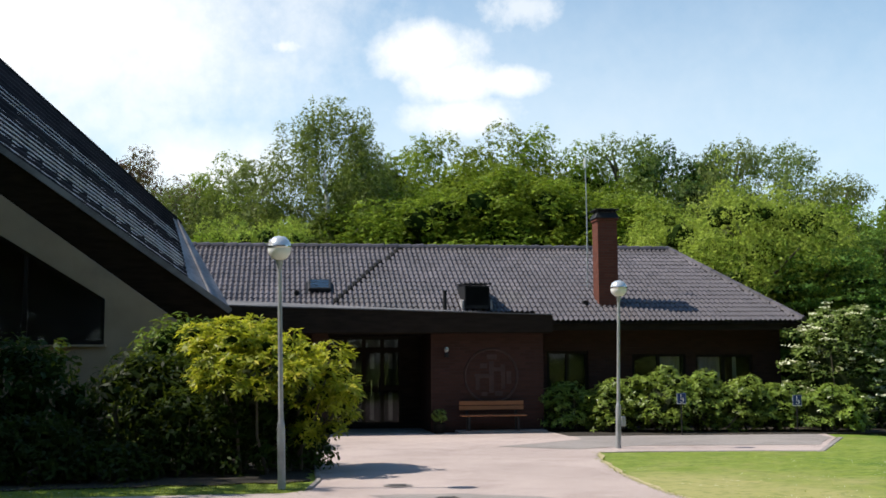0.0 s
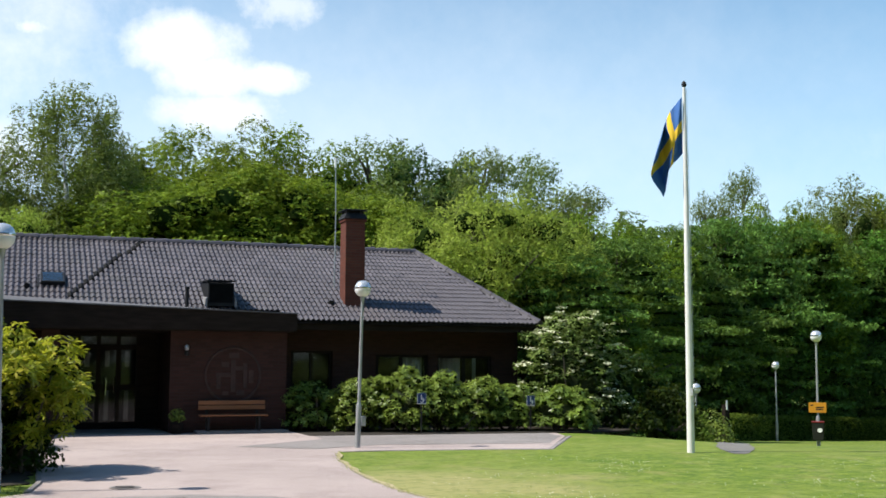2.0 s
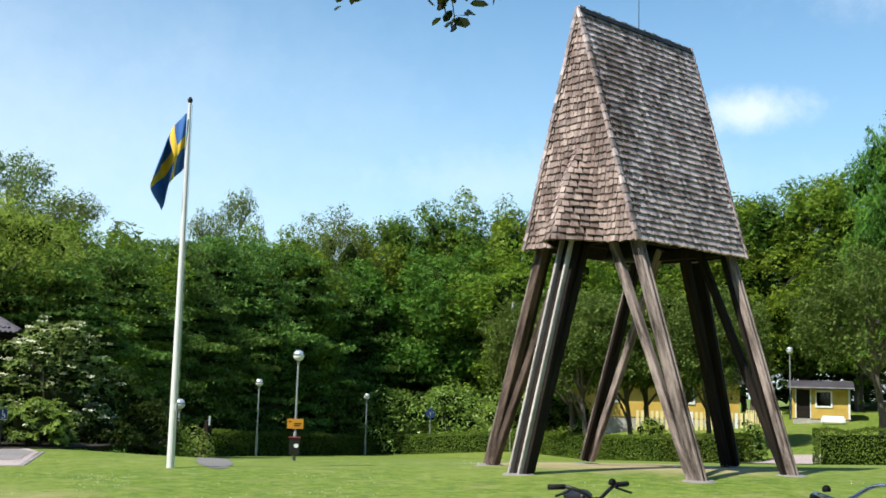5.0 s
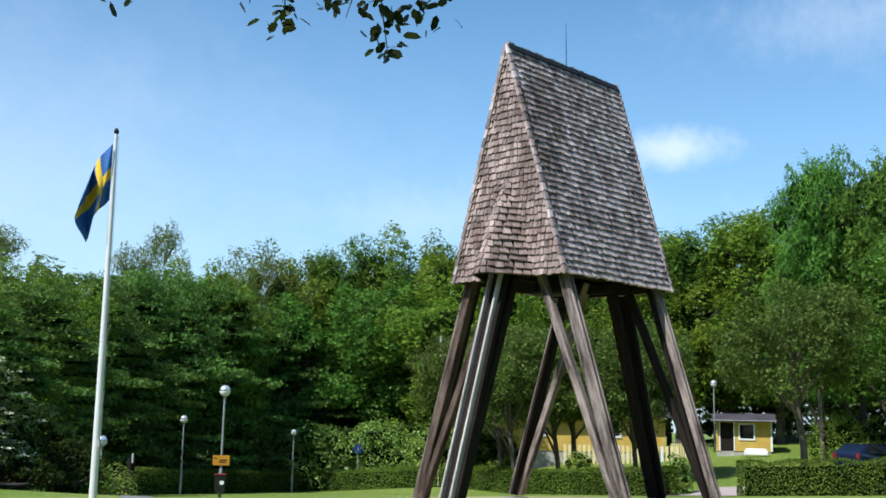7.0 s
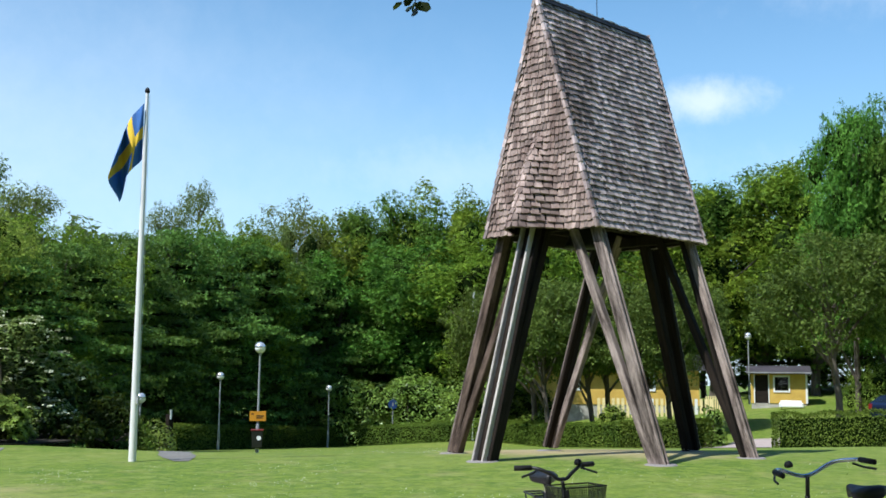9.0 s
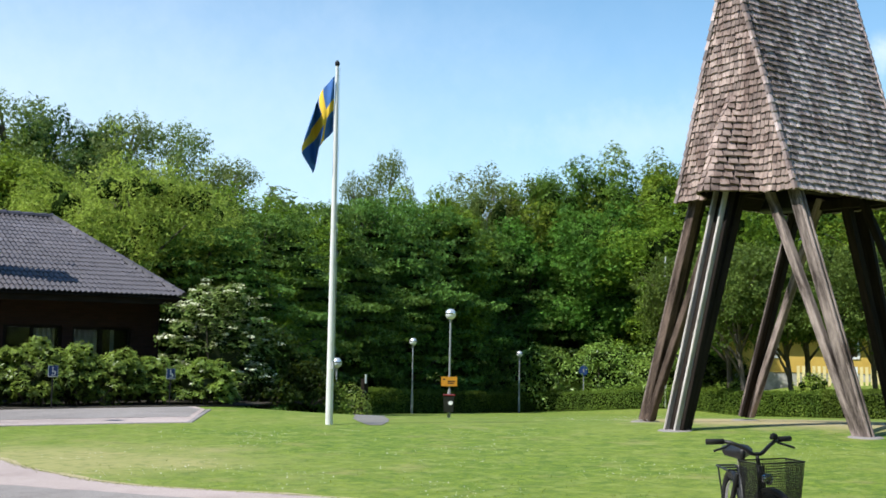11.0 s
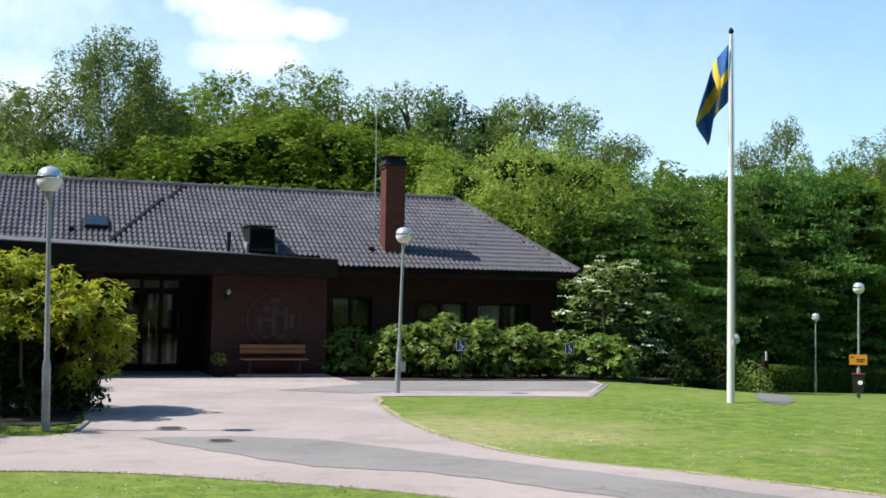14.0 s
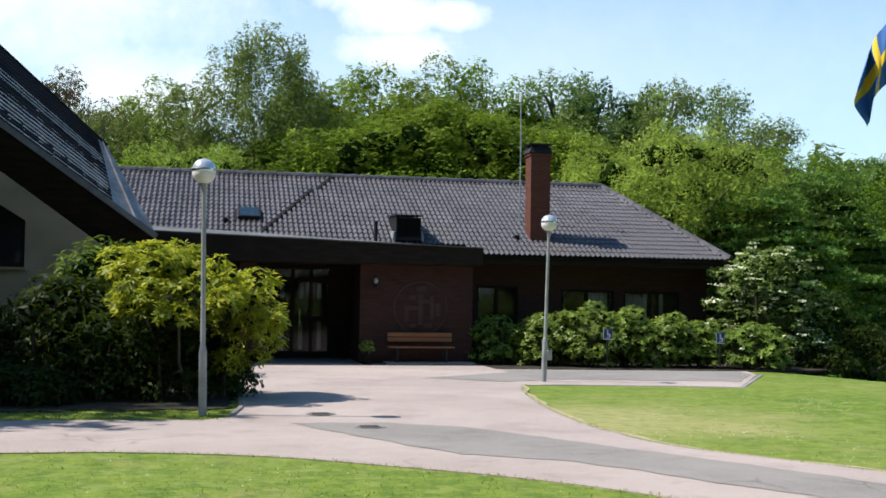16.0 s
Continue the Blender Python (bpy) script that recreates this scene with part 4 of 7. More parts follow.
for lo, hi in (((-0.05, -0.42), (0.07, 0.38)), ((-0.42, -0.05), (0.05, 0.06)), ((0.26, -0.32), (0.36, 0.3)), ((-0.4, -0.34), (-0.3, 0.05)), ((0.07, 0.12), (0.3, 0.22)), ((-0.28, 0.2), (-0.1, 0.32)), ((-0.25, -0.5), (-0.1, -0.4)), ((0.1, -0.5), (0.3, -0.38)), ((-0.1, 0.42), (0.15, 0.55)), ((0.4, -0.2), (0.52, 0.12))):
    part("raised_bar", box((lo[0], -0.012 - 0.006 * abs(lo[0]) - 0.008 * abs(hi[1]), lo[1]), (hi[0], 0.0, hi[1])), M_RELIEF, em, bevel=0.004)

# roof: boards under tiles, ridge, hips, gutters
front = [(XL, EY, EZ), (XR, EY, EZ), (XH, RY, RZ), (XL, RY, RZ)]
dz = Vector((0, 0, -0.12))


def slab(corners, thick=0.12):
    bm = bmesh.new()
    top = [bm.verts.new(c) for c in corners]
    low = [bm.verts.new(Vector(c) - Vector((0, 0, thick))) for c in corners]
    bm.faces.new(top)
    bm.faces.new(low[::-1])
    n = len(top)
    for i in range(n):
        bm.faces.new((top[i], low[i], low[(i + 1) % n], top[(i + 1) % n]))
    bmesh.ops.recalc_face_normals(bm, faces=bm.faces[:])
    return bm


roof = hp("roof", slab([(x, y, z - 0.03) for x, y, z in front]), M_BROWN, "grey concrete pantiles on a low pitch")
hp("roof_back", slab([(XL, 39.0, EZ), (XL, RY, RZ), (XH, RY, RZ), (XR, 39.0, EZ)]), M_TILES)
hp("roof_hip", slab([(XR, EY, EZ), (XR, 39.0, EZ), (XH, RY, RZ)]), M_TILES)
hp("eave_soffit", box((6.66, 29.02, 2.66), (13.8, 29.9, 2.71)), M_BROWN)
hp("eave_fascia", box((6.7, 28.98, 2.60), (13.88, 29.015, 2.84)), M_BROWN)
gut = bmesh.new()
n = 7
rows = []
for x in (6.72, 13.92):
    rows.append([gut.verts.new((x, 28.92 + 0.06 * math.cos(math.pi + math.pi * i / n), 2.80 + 0.055 * math.sin(math.pi + math.pi * i / n))) for i in range(n + 1)])
for i in range(n):
    gut.faces.new((rows[0][i], rows[1][i], rows[1][i + 1], rows[0][i + 1]))
bmesh.ops.solidify(gut, geom=gut.faces[:], thickness=0.004)
hp("gutter", gut, M_DARKMET)
rid = bmesh.new()
for i in range(60):
    x = XL + 0.4 * i
    if x < XH:
        tube([(x, RY, RZ + 0.02), (min(x + 0.42, XH), RY, RZ + 0.035)], [0.095, 0.11], 8, rid)
hp("ridge_tiles", rid, M_TILES)
hipb = bmesh.new()
for i in range(14):
    a, b = Vector((XR, EY, EZ + 0.02)).lerp(Vector((XH, RY, RZ + 0.02)), i / 14), Vector((XR, EY, EZ + 0.03)).lerp(Vector((XH, RY, RZ + 0.03)), (i + 1.05) / 14)
    tube([a, b], [0.11, 0.09], 8, hipb)
hp("hip_tiles", hipb, M_TILES)

# skylight, roof hatch, pipe, cowls
def on_roof(x, y, lift=0.0):
    return Matrix.Translation((x, y, EZ + (y - EY) * SLOPE + lift)) @ pose(0, 0, 0, math.degrees(math.atan(SLOPE)))


sk = thing("roof_window", label="small dark skylight set in the roof tiles", category="skylight")
sk.matrix_world = on_roof(0.87, 30.95, 0.05) @ Matrix.Diagonal((0.88, 0.85, 1, 1))
part("frame", wall_with_holes(-0.34, 0.34, -0.02, 0.12, -0.4, 0.4, []), M_DARKMET, sk, bevel=0.015)
part("pane", box((-0.28, -0.34, 0.121), (0.28, 0.34, 0.127)), M_GLASS, sk)
part("flashing", box((-0.42, -0.46, -0.03), (0.42, 0.46, 0.0)), M_DARKMET, sk)
ha = thing("roof_hatch", label="raised black ventilation hood on the roof", category="hood")
ha.matrix_world = pose(4.98, 29.55, 3.2) @ Matrix.Diagonal((0.84, 1, 0.95, 1))
part("hood", hexa([(-0.40, -0.1, -0.02), (0.40, -0.1, -0.02), (0.40, 1.1, 0.4), (-0.40, 1.1, 0.4)], [(-0.40, -0.1, 0.62), (0.40, -0.1, 0.62), (0.40, 1.1, 0.72), (-0.40, 1.1, 0.72)]), M_DARKMET, ha, bevel=0.015)
# Black panel stands in for the unlit hollow of the hood
part("grille", box((-0.36, -0.112, 0.08), (0.36, -0.101, 0.58)), M_VOID, ha, "black panel standing in for the shaded open front")
part("hood_top", box((-0.45, -0.16, 0.665), (0.45, 1.15, 0.70), m=pose(0, 0, 0, 3)), M_DARKMET, ha)
for s in (-1, 1):
    part("side_flashing", hexa([(s * 0.42, -0.12, -0.03), (s * 0.50, -0.12, -0.03), (s * 0.50, 0.3, 0.17), (s * 0.42, 0.3, 0.17)], [(s * 0.42, -0.12, 0.22), (s * 0.47, -0.12, 0.2), (s * 0.47, 0.3, 0.26), (s * 0.42, 0.3, 0.26)]), M_ZINC, ha)
vp = thing("vent_pipe", (4.12, 29.5, 3.05), "short black vent pipe standing on the roof", "vent pipe")
part("pipe", lathe([(0.05, 0), (0.05, 0.56), (0.062, 0.57), (0.062, 0.62), (0.03, 0.63)], 14), M_DARKMET, vp, smooth=False)

ch = thing("chimney", (8.69, 30.1, 3.0), "square red brick chimney with a dark metal cap", "chimney")
part("brick_shaft", box((-0.275, -0.275, -0.1), (0.275, 0.275, 2.7)), M_CHIM, ch)
part("collar", box((-0.31, -0.31, 2.62), (0.31, 0.31, 2.698)), M_CHIM, ch, bevel=0.01)
part("cap", hexa([(-0.34, -0.34, 2.703), (0.34, -0.34, 2.703), (0.34, 0.34, 2.703), (-0.34, 0.34, 2.703)], [(-0.26, -0.26, 2.86), (0.26, -0.26, 2.86), (0.26, 0.26, 2.86), (-0.26, 0.26, 2.86)]), M_DARKMET, ch)
part("cap_lid", box((-0.33, -0.33, 2.92), (0.33, 0.33, 2.96)), M_DARKMET, ch, bevel=0.01)
for x in (-0.22, 0.22):
    for y in (-0.22, 0.22):
        part("cap_post", box((x - 0.02, y - 0.02, 2.85), (x + 0.02, y + 0.02, 2.925)), M_DARKMET, ch)
part("flashing", hexa([(-0.37, -0.40, 0.02), (0.37, -0.40, 0.02), (0.37, 0.38, 0.46), (-0.37, 0.38, 0.46)], [(-0.29, -0.3, 0.26), (0.29, -0.3, 0.26), (0.29, 0.3, 0.56), (-0.29, 0.3, 0.56)]), M_DARKMET, ch)
an = thing("antenna_mast", (8.42, 31.0, 3.8), "thin pale antenna mast beside the chimney", "antenna")
part("mast", tube([(0, 0, 0), (0.02, 0, 2.0), (0.0, 0, 3.72)], [0.022, 0.018, 0.012], 8), M_STEEL, an)
part("aerial", tube([(-0.01, 0, 3.5), (0.0, 0, 3.78)], 0.035, 8), M_WHITE, an)
for x, y in ((0.25, 30.6), (8.05, 30.0)):
    cw = thing("roof_vent", label="small cowl vent among the roof tiles", category="roof vent", group="roof vents")
    cw.matrix_world = on_roof(x, y)
    part("cowl", hexa([(-0.08, -0.12, 0), (0.08, -0.12, 0), (0.08, 0.12, 0), (-0.08, 0.12, 0)], [(-0.06, -0.1, 0.16), (0.06, -0.1, 0.16), (0.05, 0.1, 0.08), (-0.05, 0.1, 0.08)]), M_DARKMET, cw, bevel=0.01)

wl = thing("wall_lamp", (3.98, 28.42, 2.02), "small wall lamp with a dull grey globe beside the entrance", "wall lamp")
part("bracket", tube([(0, 0, -0.05), (0, -0.1, -0.05), (0, -0.12, 0.0)], 0.018, 8), M_DARKMET, wl)
part("globe", lathe([(0.02, 0), (0.05, 0.03), (0.062, 0.08), (0.045, 0.13), (0.01, 0.15)], 16, at=(0, -0.12, 0)), M_STEEL, wl, smooth=True)
part("socket_cup", lathe([(0.05, -0.12), (0.06, -0.06), (0.03, 0.005)], 12, at=(0, -0.12, 0)), M_DARKMET, wl)

be = thing("bench", (5.1, 28.05, 0.012), "orange-brown slatted wooden bench against the brick wall", "bench")
for z in (0.62, 0.74):
    part("back_slat", box((-0.82, 0.13, z - 0.05), (0.82, 0.165, z + 0.05)), M_BENCH, be, bevel=0.006)
for i in range(4):
    part("seat_slat", box((-0.82, -0.28 + 0.105 * i, 0.42), (0.82, -0.19 + 0.105 * i, 0.455)), M_BENCH, be, bevel=0.006)
for x in (-0.62, 0.62):
    part("leg", beam((x, -0.22, 0), (x, -0.2, 0.42), 0.05, 0.05, side=(0, 1, 0)), M_DARKMET, be)
    part("leg", beam((x, 0.1, 0), (x, 0.2, 0.82), 0.05, 0.03, side=(0, 1, 0)), M_DARKMET, be)
    part("rail", beam((x, -0.24, 0.4), (x, 0.13, 0.4), 0.05, 0.03), M_DARKMET, be)
part("step_slab", box((-0.9, -0.3, 0), (1.35, 0.3, 0.06)), M_ROAD2, thing("plinth", (5.1, 28.1, 0.013), "low grey concrete plinth along the wall", "plinth")).matrix_basis = pose(0.0, 0, 0)

# ---- white chapel with the steep dark roof ----
cha = thing("chapel", (-6, 28, 0), "rendered chapel with a steep dark tiled roof", "church")


def cp(name, bm, mat, label="", smooth=False):
    return part(name, bm, mat, cha, label, smooth, at=pose(6, -28, 0))


LOW0, LOW1 = Vector((-12.2, 23.2, 10.7)), Vector((-1.36, 27.4, 3.0))
UP0, UP1 = Vector((-13.6, 27.6, 14.4)), Vector((-2.66, 28.6, 5.2))
MIDL, MIDU = Vector((-6.2, 25.3, 6.4)), Vector((-7.05, 28.3, 9.15))


def roof_point(r, s):
    lo = LOW1.lerp(MIDL, r * 2) if r < 0.5 else MIDL.lerp(LOW0, r * 2 - 1)
    up = UP1.lerp(MIDU, r * 2) if r < 0.5 else MIDU.lerp(UP0, r * 2 - 1)
    return lo.lerp(up, s)


def roof_normal(r, s):
    e = 0.01
    a = roof_point(min(r + e, 1), s) - roof_point(max(r - e, 0), s)
    b = roof_point(r, min(s + e, 1)) - roof_point(r, max(s - e, 0))
    n = a.cross(b).normalized()
    return n if n.y < 0 else -n


nr, ns = 56, 192
verts, faces = [], []
for i in range(nr + 1):
    for j in range(ns + 1):
        s = 0.015 + 0.97 * j / ns
        edge = 0.105 - 0.075 * s
        step = (1 - edge) / nr
        r = edge + step * i
        lift = 0.02 + 0.02 * math.sin(j * math.tau / 12) + (0.012 if i % 2 else 0.0)
        verts.append(roof_point(r if i % 2 == 0 else r - step + 0.001, s) + roof_normal(r, s) * (0.05 + lift))
for i in range(nr):
    for j in range(ns):
        a = i * (ns + 1) + j
        faces.append((a, a + 1, a + ns + 2, a + ns + 1))
child("roof_tiles", mesh_of("chapel_tiles", verts, faces, [M_CTILE], smooth=True), cha, "dark glazed pantiles in long columns", at=pose(6, -28, 0), kind="stuff")
# rolls on the lower slope only, coloured pale as painted glints
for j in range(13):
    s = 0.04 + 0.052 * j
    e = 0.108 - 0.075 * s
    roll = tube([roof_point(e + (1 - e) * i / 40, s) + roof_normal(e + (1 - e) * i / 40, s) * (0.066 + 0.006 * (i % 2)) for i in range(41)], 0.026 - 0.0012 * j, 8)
    cp("tile_roll", roll, M_ROLL, "raised glossy roll between two columns of tiles, glint painted pale", smooth=True)
bm = bmesh.new()
lowv, upv = [], []
for i in range(13):
    r = i / 12
    n = roof_normal(r, 0.5)
    lowv.append((bm.verts.new(roof_point(r, 0)), bm.verts.new(roof_point(r, 0) - n * (0.12 + 0.2 * min(1, r * 5)) + Vector((0, 0.55, -1.0)) * min(1, 0.2 + r * 5))))
    upv.append((bm.verts.new(roof_point(r, 1)), bm.verts.new(roof_point(r, 1) - n * (0.12 + 0.33 * min(1, r * 5)))))
for i in range(12):
    (a, a2), (b, b2), (c, c2), (d, d2) = lowv[i], lowv[i + 1], upv[i + 1], upv[i]
    for f in ((a, b, c, d), (a2, d2, c2, b2), (a, a2, b2, b), (d, c, c2, d2)):
        bm.faces.new(f)
bm.faces.new((lowv[0][0], upv[0][0], upv[0][1], lowv[0][1]))
bmesh.ops.recalc_face_normals(bm, faces=bm.faces[:])
cp("roof", bm, M_BROWN)
vb = bmesh.new()
for i in range(12):
    beam(roof_point(i / 12, 0) + Vector((0, -0.03, 0.02)), roof_point((i + 1) / 12, 0) + Vector((0, -0.03, 0.02)), 0.05, 0.14, vb)
cp("verge_trim", vb, M_FELT, "grey sheet-metal verge trim")
rb = bmesh.new()
for i in range(12):
    beam(roof_point(i / 12, 1) + Vector((0, 0, 0.05)), roof_point((i + 1) / 12, 1) + Vector((0, 0, 0.05)), 0.12, 0.12, rb)
cp("ridge_capping", rb, M_DARKMET, "black ridge capping")
n0 = roof_normal(0.02, 0.5)
fl = hexa([LOW1 + n0 * 0.02, UP1 + n0 * 0.02, roof_point(0.03, 1) + n0 * 0.02, roof_point(0.115, 0) + n0 * 0.02], [LOW1 + n0 * 0.05, UP1 + n0 * 0.05, roof_point(0.035, 1) + n0 * 0.06, roof_point(0.115, 0) + n0 * 0.06])
for k in (0.45,):
    beam(LOW1.lerp(roof_point(0.115, 0), k) + n0 * 0.07, UP1.lerp(roof_point(0.035, 1), k) + n0 * 0.07, 0.035, 0.04, fl)
cp("eave_flashing", fl, M_FLASH, "pale zinc flashing at the roof end")
# rendered wall under the roof, window with a slanting head
bm = bmesh.new()
WY0, WY1 = 25.6, 25.9


def gable(x):
    return 2.55 + (-2.2 - x) * 0.72


def prism(points, y0, y1, bm):
    a = [bm.verts.new((x, y0, z)) for x, z in points]
    b = [bm.verts.new((x, y1, z)) for x, z in points]
    bm.faces.new(a)
    bm.faces.new(b[::-1])
    k = len(points)
    for i in range(k):
        bm.faces.new((a[i], b[i], b[(i + 1) % k], a[(i + 1) % k]))


WX0, WX1, WZ0 = -7.4, -4.0, 2.2


def head(x):
    return 3.2 + (-4.0 - x) * 0.62


for outline in ([(-12, 0), (WX0, 0), (WX0, gable(WX0)), (-12, gable(-12))], [(WX1, 0), (-1.9, 0), (-1.9, gable(-1.9)), (WX1, gable(WX1))],
                [(WX0, 0), (WX1, 0), (WX1, WZ0), (WX0, WZ0)], [(WX0, head(WX0)), (WX1, head(WX1)), (WX1, gable(WX1)), (WX0, gable(WX0))]):
    bm = bmesh.new()
    prism(outline, WY0, WY1, bm)
    bmesh.ops.recalc_face_normals(bm, faces=bm.faces[:])
    cp("wall", bm, M_PLASTER, "rough pale render")
cp("wall", box((-2.2, 25.9, 0), (-1.9, 28.2, 2.6)), M_PLASTER)
bm = bmesh.new()
prism([(-12, 0), (-2.2, 0), (-2.4, 3.6), (-7.0, 7.7), (-12, 11.4)], 28.0, 28.2, bm)
bmesh.ops.recalc_face_normals(bm, faces=bm.faces[:])
cp("back_wall", bm, M_PLASTER)
bm = bmesh.new()
prism([(-11.9, 0), (-2.3, 0), (-2.4, 3.0), (-7.0, 6.0), (-11.9, 9.0)], 27.6, 27.7, bm)
bmesh.ops.recalc_face_normals(bm, faces=bm.faces[:])
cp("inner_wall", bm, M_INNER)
cp("wall", box((-12.0, 25.9, 0), (-11.7, 28.0, 9.0)), M_PLASTER)
bm = bmesh.new()
prism([(WX0, WZ0), (WX1, WZ0), (WX1, WZ0 + 0.09), (WX0, WZ0 + 0.09)], 25.68, 25.78, bm)
prism([(WX1 - 0.09, WZ0 + 0.09), (WX1, WZ0 + 0.09), (WX1, head(WX1)), (WX1 - 0.09, head(WX1 - 0.09))], 25.68, 25.78, bm)
prism([(WX0, head(WX0) - 0.1), (WX1 - 0.09, head(WX1 - 0.09) - 0.1), (WX1 - 0.09, head(WX1 - 0.09)), (WX0, head(WX0))], 25.68, 25.78, bm)
prism([(-5.75, WZ0 + 0.09), (-5.66, WZ0 + 0.09), (-5.66, head(-5.66) - 0.1), (-5.75, head(-5.75) - 0.1)], 25.68, 25.78, bm)
bmesh.ops.recalc_face_normals(bm, faces=bm.faces[:])
cw = cp("window", bm, M_BROWN, "dark window frame with a slanting head")
bm = bmesh.new()
prism([(WX0, WZ0 + 0.09), (WX1 - 0.09, WZ0 + 0.09), (WX1 - 0.09, head(WX1 - 0.09) - 0.1), (WX0, head(WX0) - 0.1)], 25.72, 25.73, bm)
part("pane", bm, M_GLASS, cw)
part("sill", box((WX0, 25.5, WZ0 - 0.05), (WX1 + 0.05, 25.679, WZ0 - 0.003)), M_PLASTER, cw)

# ---- bell tower ----
TC = Matrix.Translation((20.365, 13.792, 0)) @ pose(0, 0, 0, 0, 0, -2.7)
tower = thing("bell_tower", label="wooden bell tower with a tall shingled hood on leaning timber legs", category="bell tower")
tower.matrix_world = TC
LU, LV, Z1, RU, Z2 = 1.92, 1.46, 4.66, 2.02, 9.62
A, S, B, G0 = 1.64, 2.68, 3.62, 0.06


def tl(u, v, z):
    """Tower frame: u along the ridge, v towards the drive side."""
    return Vector((u, -v, z))


def leg(foot, head_, w, d, name="leg", label="", mat=M_SHADETIMBER):
    f, h = tl(*foot), tl(*head_)
    way = (h - f).normalized()
    x = (Vector((1, 0.02, 0)) - way * way.x).normalized()
    y = way.cross(x)
    m = Matrix((x, y, way)).transposed().to_4x4()
    m.translation = f
    bm = beam((0, 0, 0), (0, 0, (h - f).length), w, d, side=(1, 0, 0))
    return part(name, bm, mat, tower, label, bevel=0.012, at=m)


# inner and far members take the darker copies, as painted shade
for su in (-1, 1):
    for sv in (-1, 1):
        u = su * A
        leg((u, sv * S, G0), (u, sv * (LV - 0.29), Z1 + 0.25), 0.19, 0.20, mat=M_TIMBER if sv > 0 else M_SHADETIMBER if su > 0 else M_HALFSHADE)
        leg((u + su * 0.02, sv * (S - 0.12), G0), (u - su * 0.08, sv * 0.5, Z1 + 0.3), 0.15, 0.17, "brace", mat=M_SHADETIMBER if su > 0 and sv > 0 else M_HALFSHADE if su < 0 and sv < 0 else M_TIMBER)
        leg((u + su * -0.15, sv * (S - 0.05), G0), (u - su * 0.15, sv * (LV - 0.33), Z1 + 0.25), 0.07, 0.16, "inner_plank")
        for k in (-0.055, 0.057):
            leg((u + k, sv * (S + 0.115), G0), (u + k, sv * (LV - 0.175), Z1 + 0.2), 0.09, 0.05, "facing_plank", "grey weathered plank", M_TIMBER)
        for k in range(5):
            f = 0.04 + 0.2 * k
            q = tl(u - 0.055 + 0.11 * (k % 2), sv * (S + 0.145 + (LV - 0.29 - S) * f), G0 + (Z1 + 0.2 - G0) * f)
            part("bolt", box(q - Vector((0.018, 0.012, 0.018)), q + Vector((0.018, 0.012, 0.018))), M_DARKMET, tower)
    f, h = (su * B, 0, G0), (su * (LU - 0.15), 0, Z1 + 1.2)
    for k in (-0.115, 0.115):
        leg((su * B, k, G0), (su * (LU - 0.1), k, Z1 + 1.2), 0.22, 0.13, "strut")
        leg((su * (B + 0.125), k * 1.1, G0), (su * (LU + 0.025), k * 1.1, Z1 + 1.2), 0.05, 0.13, "facing_plank", "silver-grey weathered plank, lightened for its sunlit side", M_PALE)
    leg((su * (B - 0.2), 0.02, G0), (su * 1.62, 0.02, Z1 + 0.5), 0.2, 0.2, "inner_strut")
    # frame of the hood and the collar beams
    part("tie_beam", beam(tl(su * A, -LV + 0.1, Z1 + 0.14), tl(su * A, LV - 0.1, Z1 + 0.14), 0.2, 0.2), M_SHADETIMBER, tower)
for sv in (-1, 1):
    part("side_beam", beam(tl(-LU + 0.12, sv * (LV - 0.25), Z1 + 0.34), tl(LU - 0.12, sv * (LV - 0.25), Z1 + 0.34), 0.18, 0.18), M_SHADETIMBER, tower)
part("bell_beam", beam(tl(-A, 0, Z1 + 0.4), tl(A, 0, Z1 + 0.4), 0.22, 0.24), M_SHADETIMBER, tower)
bell = part("bell", lathe([(0.40, -0.95), (0.39, -0.9), (0.30, -0.7), (0.24, -0.45), (0.2, -0.3), (0.08, -0.22), (0.03, -0.1)], 24, at=tl(-0.5, 0, Z1 + 0.75)), M_DARKMET, tower, "dark bronze bell", smooth=True)
# near-black ceiling: shade under the hood put into its colour
part("ceiling_boarding", box((-LU + 0.2, -LV + 0.25, Z1 + 0.45), (LU - 0.2, LV - 0.25, Z1 + 0.49)), M_SHADETIMBER, tower)

# concrete pads under the feet
for u, v in ((-A, S), (A, S), (-A, -S), (A, -S), (-B, 0), (B, 0)):
    p = TC @ tl(u, v, 0)
    pad = lathe([(0.31, -0.2), (0.31, 0.015), (0.27, 0.04)], 14)
    for q in pad.verts:
        q.co.x *= 1.15
    alone("foundation_pad", pad, M_ROAD2, "weathered concrete pad under a tower leg", "foundation pad", group="tower leg pads", at=pose(p.x, p.y, ground_z(p.x, p.y) - 0.02))

# boarding of the hood, inside the shingles
hood = bmesh.new()
c = [tl(-LU + 0.05, LV - 0.05, Z1), tl(LU - 0.05, LV - 0.05, Z1), tl(LU - 0.05, -LV + 0.05, Z1), tl(-LU + 0.05, -LV + 0.05, Z1)]
r0, r1 = tl(-RU + 0.06, 0, Z2 - 0.05), tl(RU - 0.06, 0, Z2 - 0.05)
vs = [hood.verts.new(p) for p in (*c, r0, r1)]
for f in ((0, 1, 5, 4), (2, 3, 4, 5), (3, 0, 4), (1, 2, 5)):
    hood.faces.new([vs[i] for i in f])
bmesh.ops.recalc_face_normals(hood, faces=hood.faces[:])
part("boarding", hood, M_BROWN, tower)
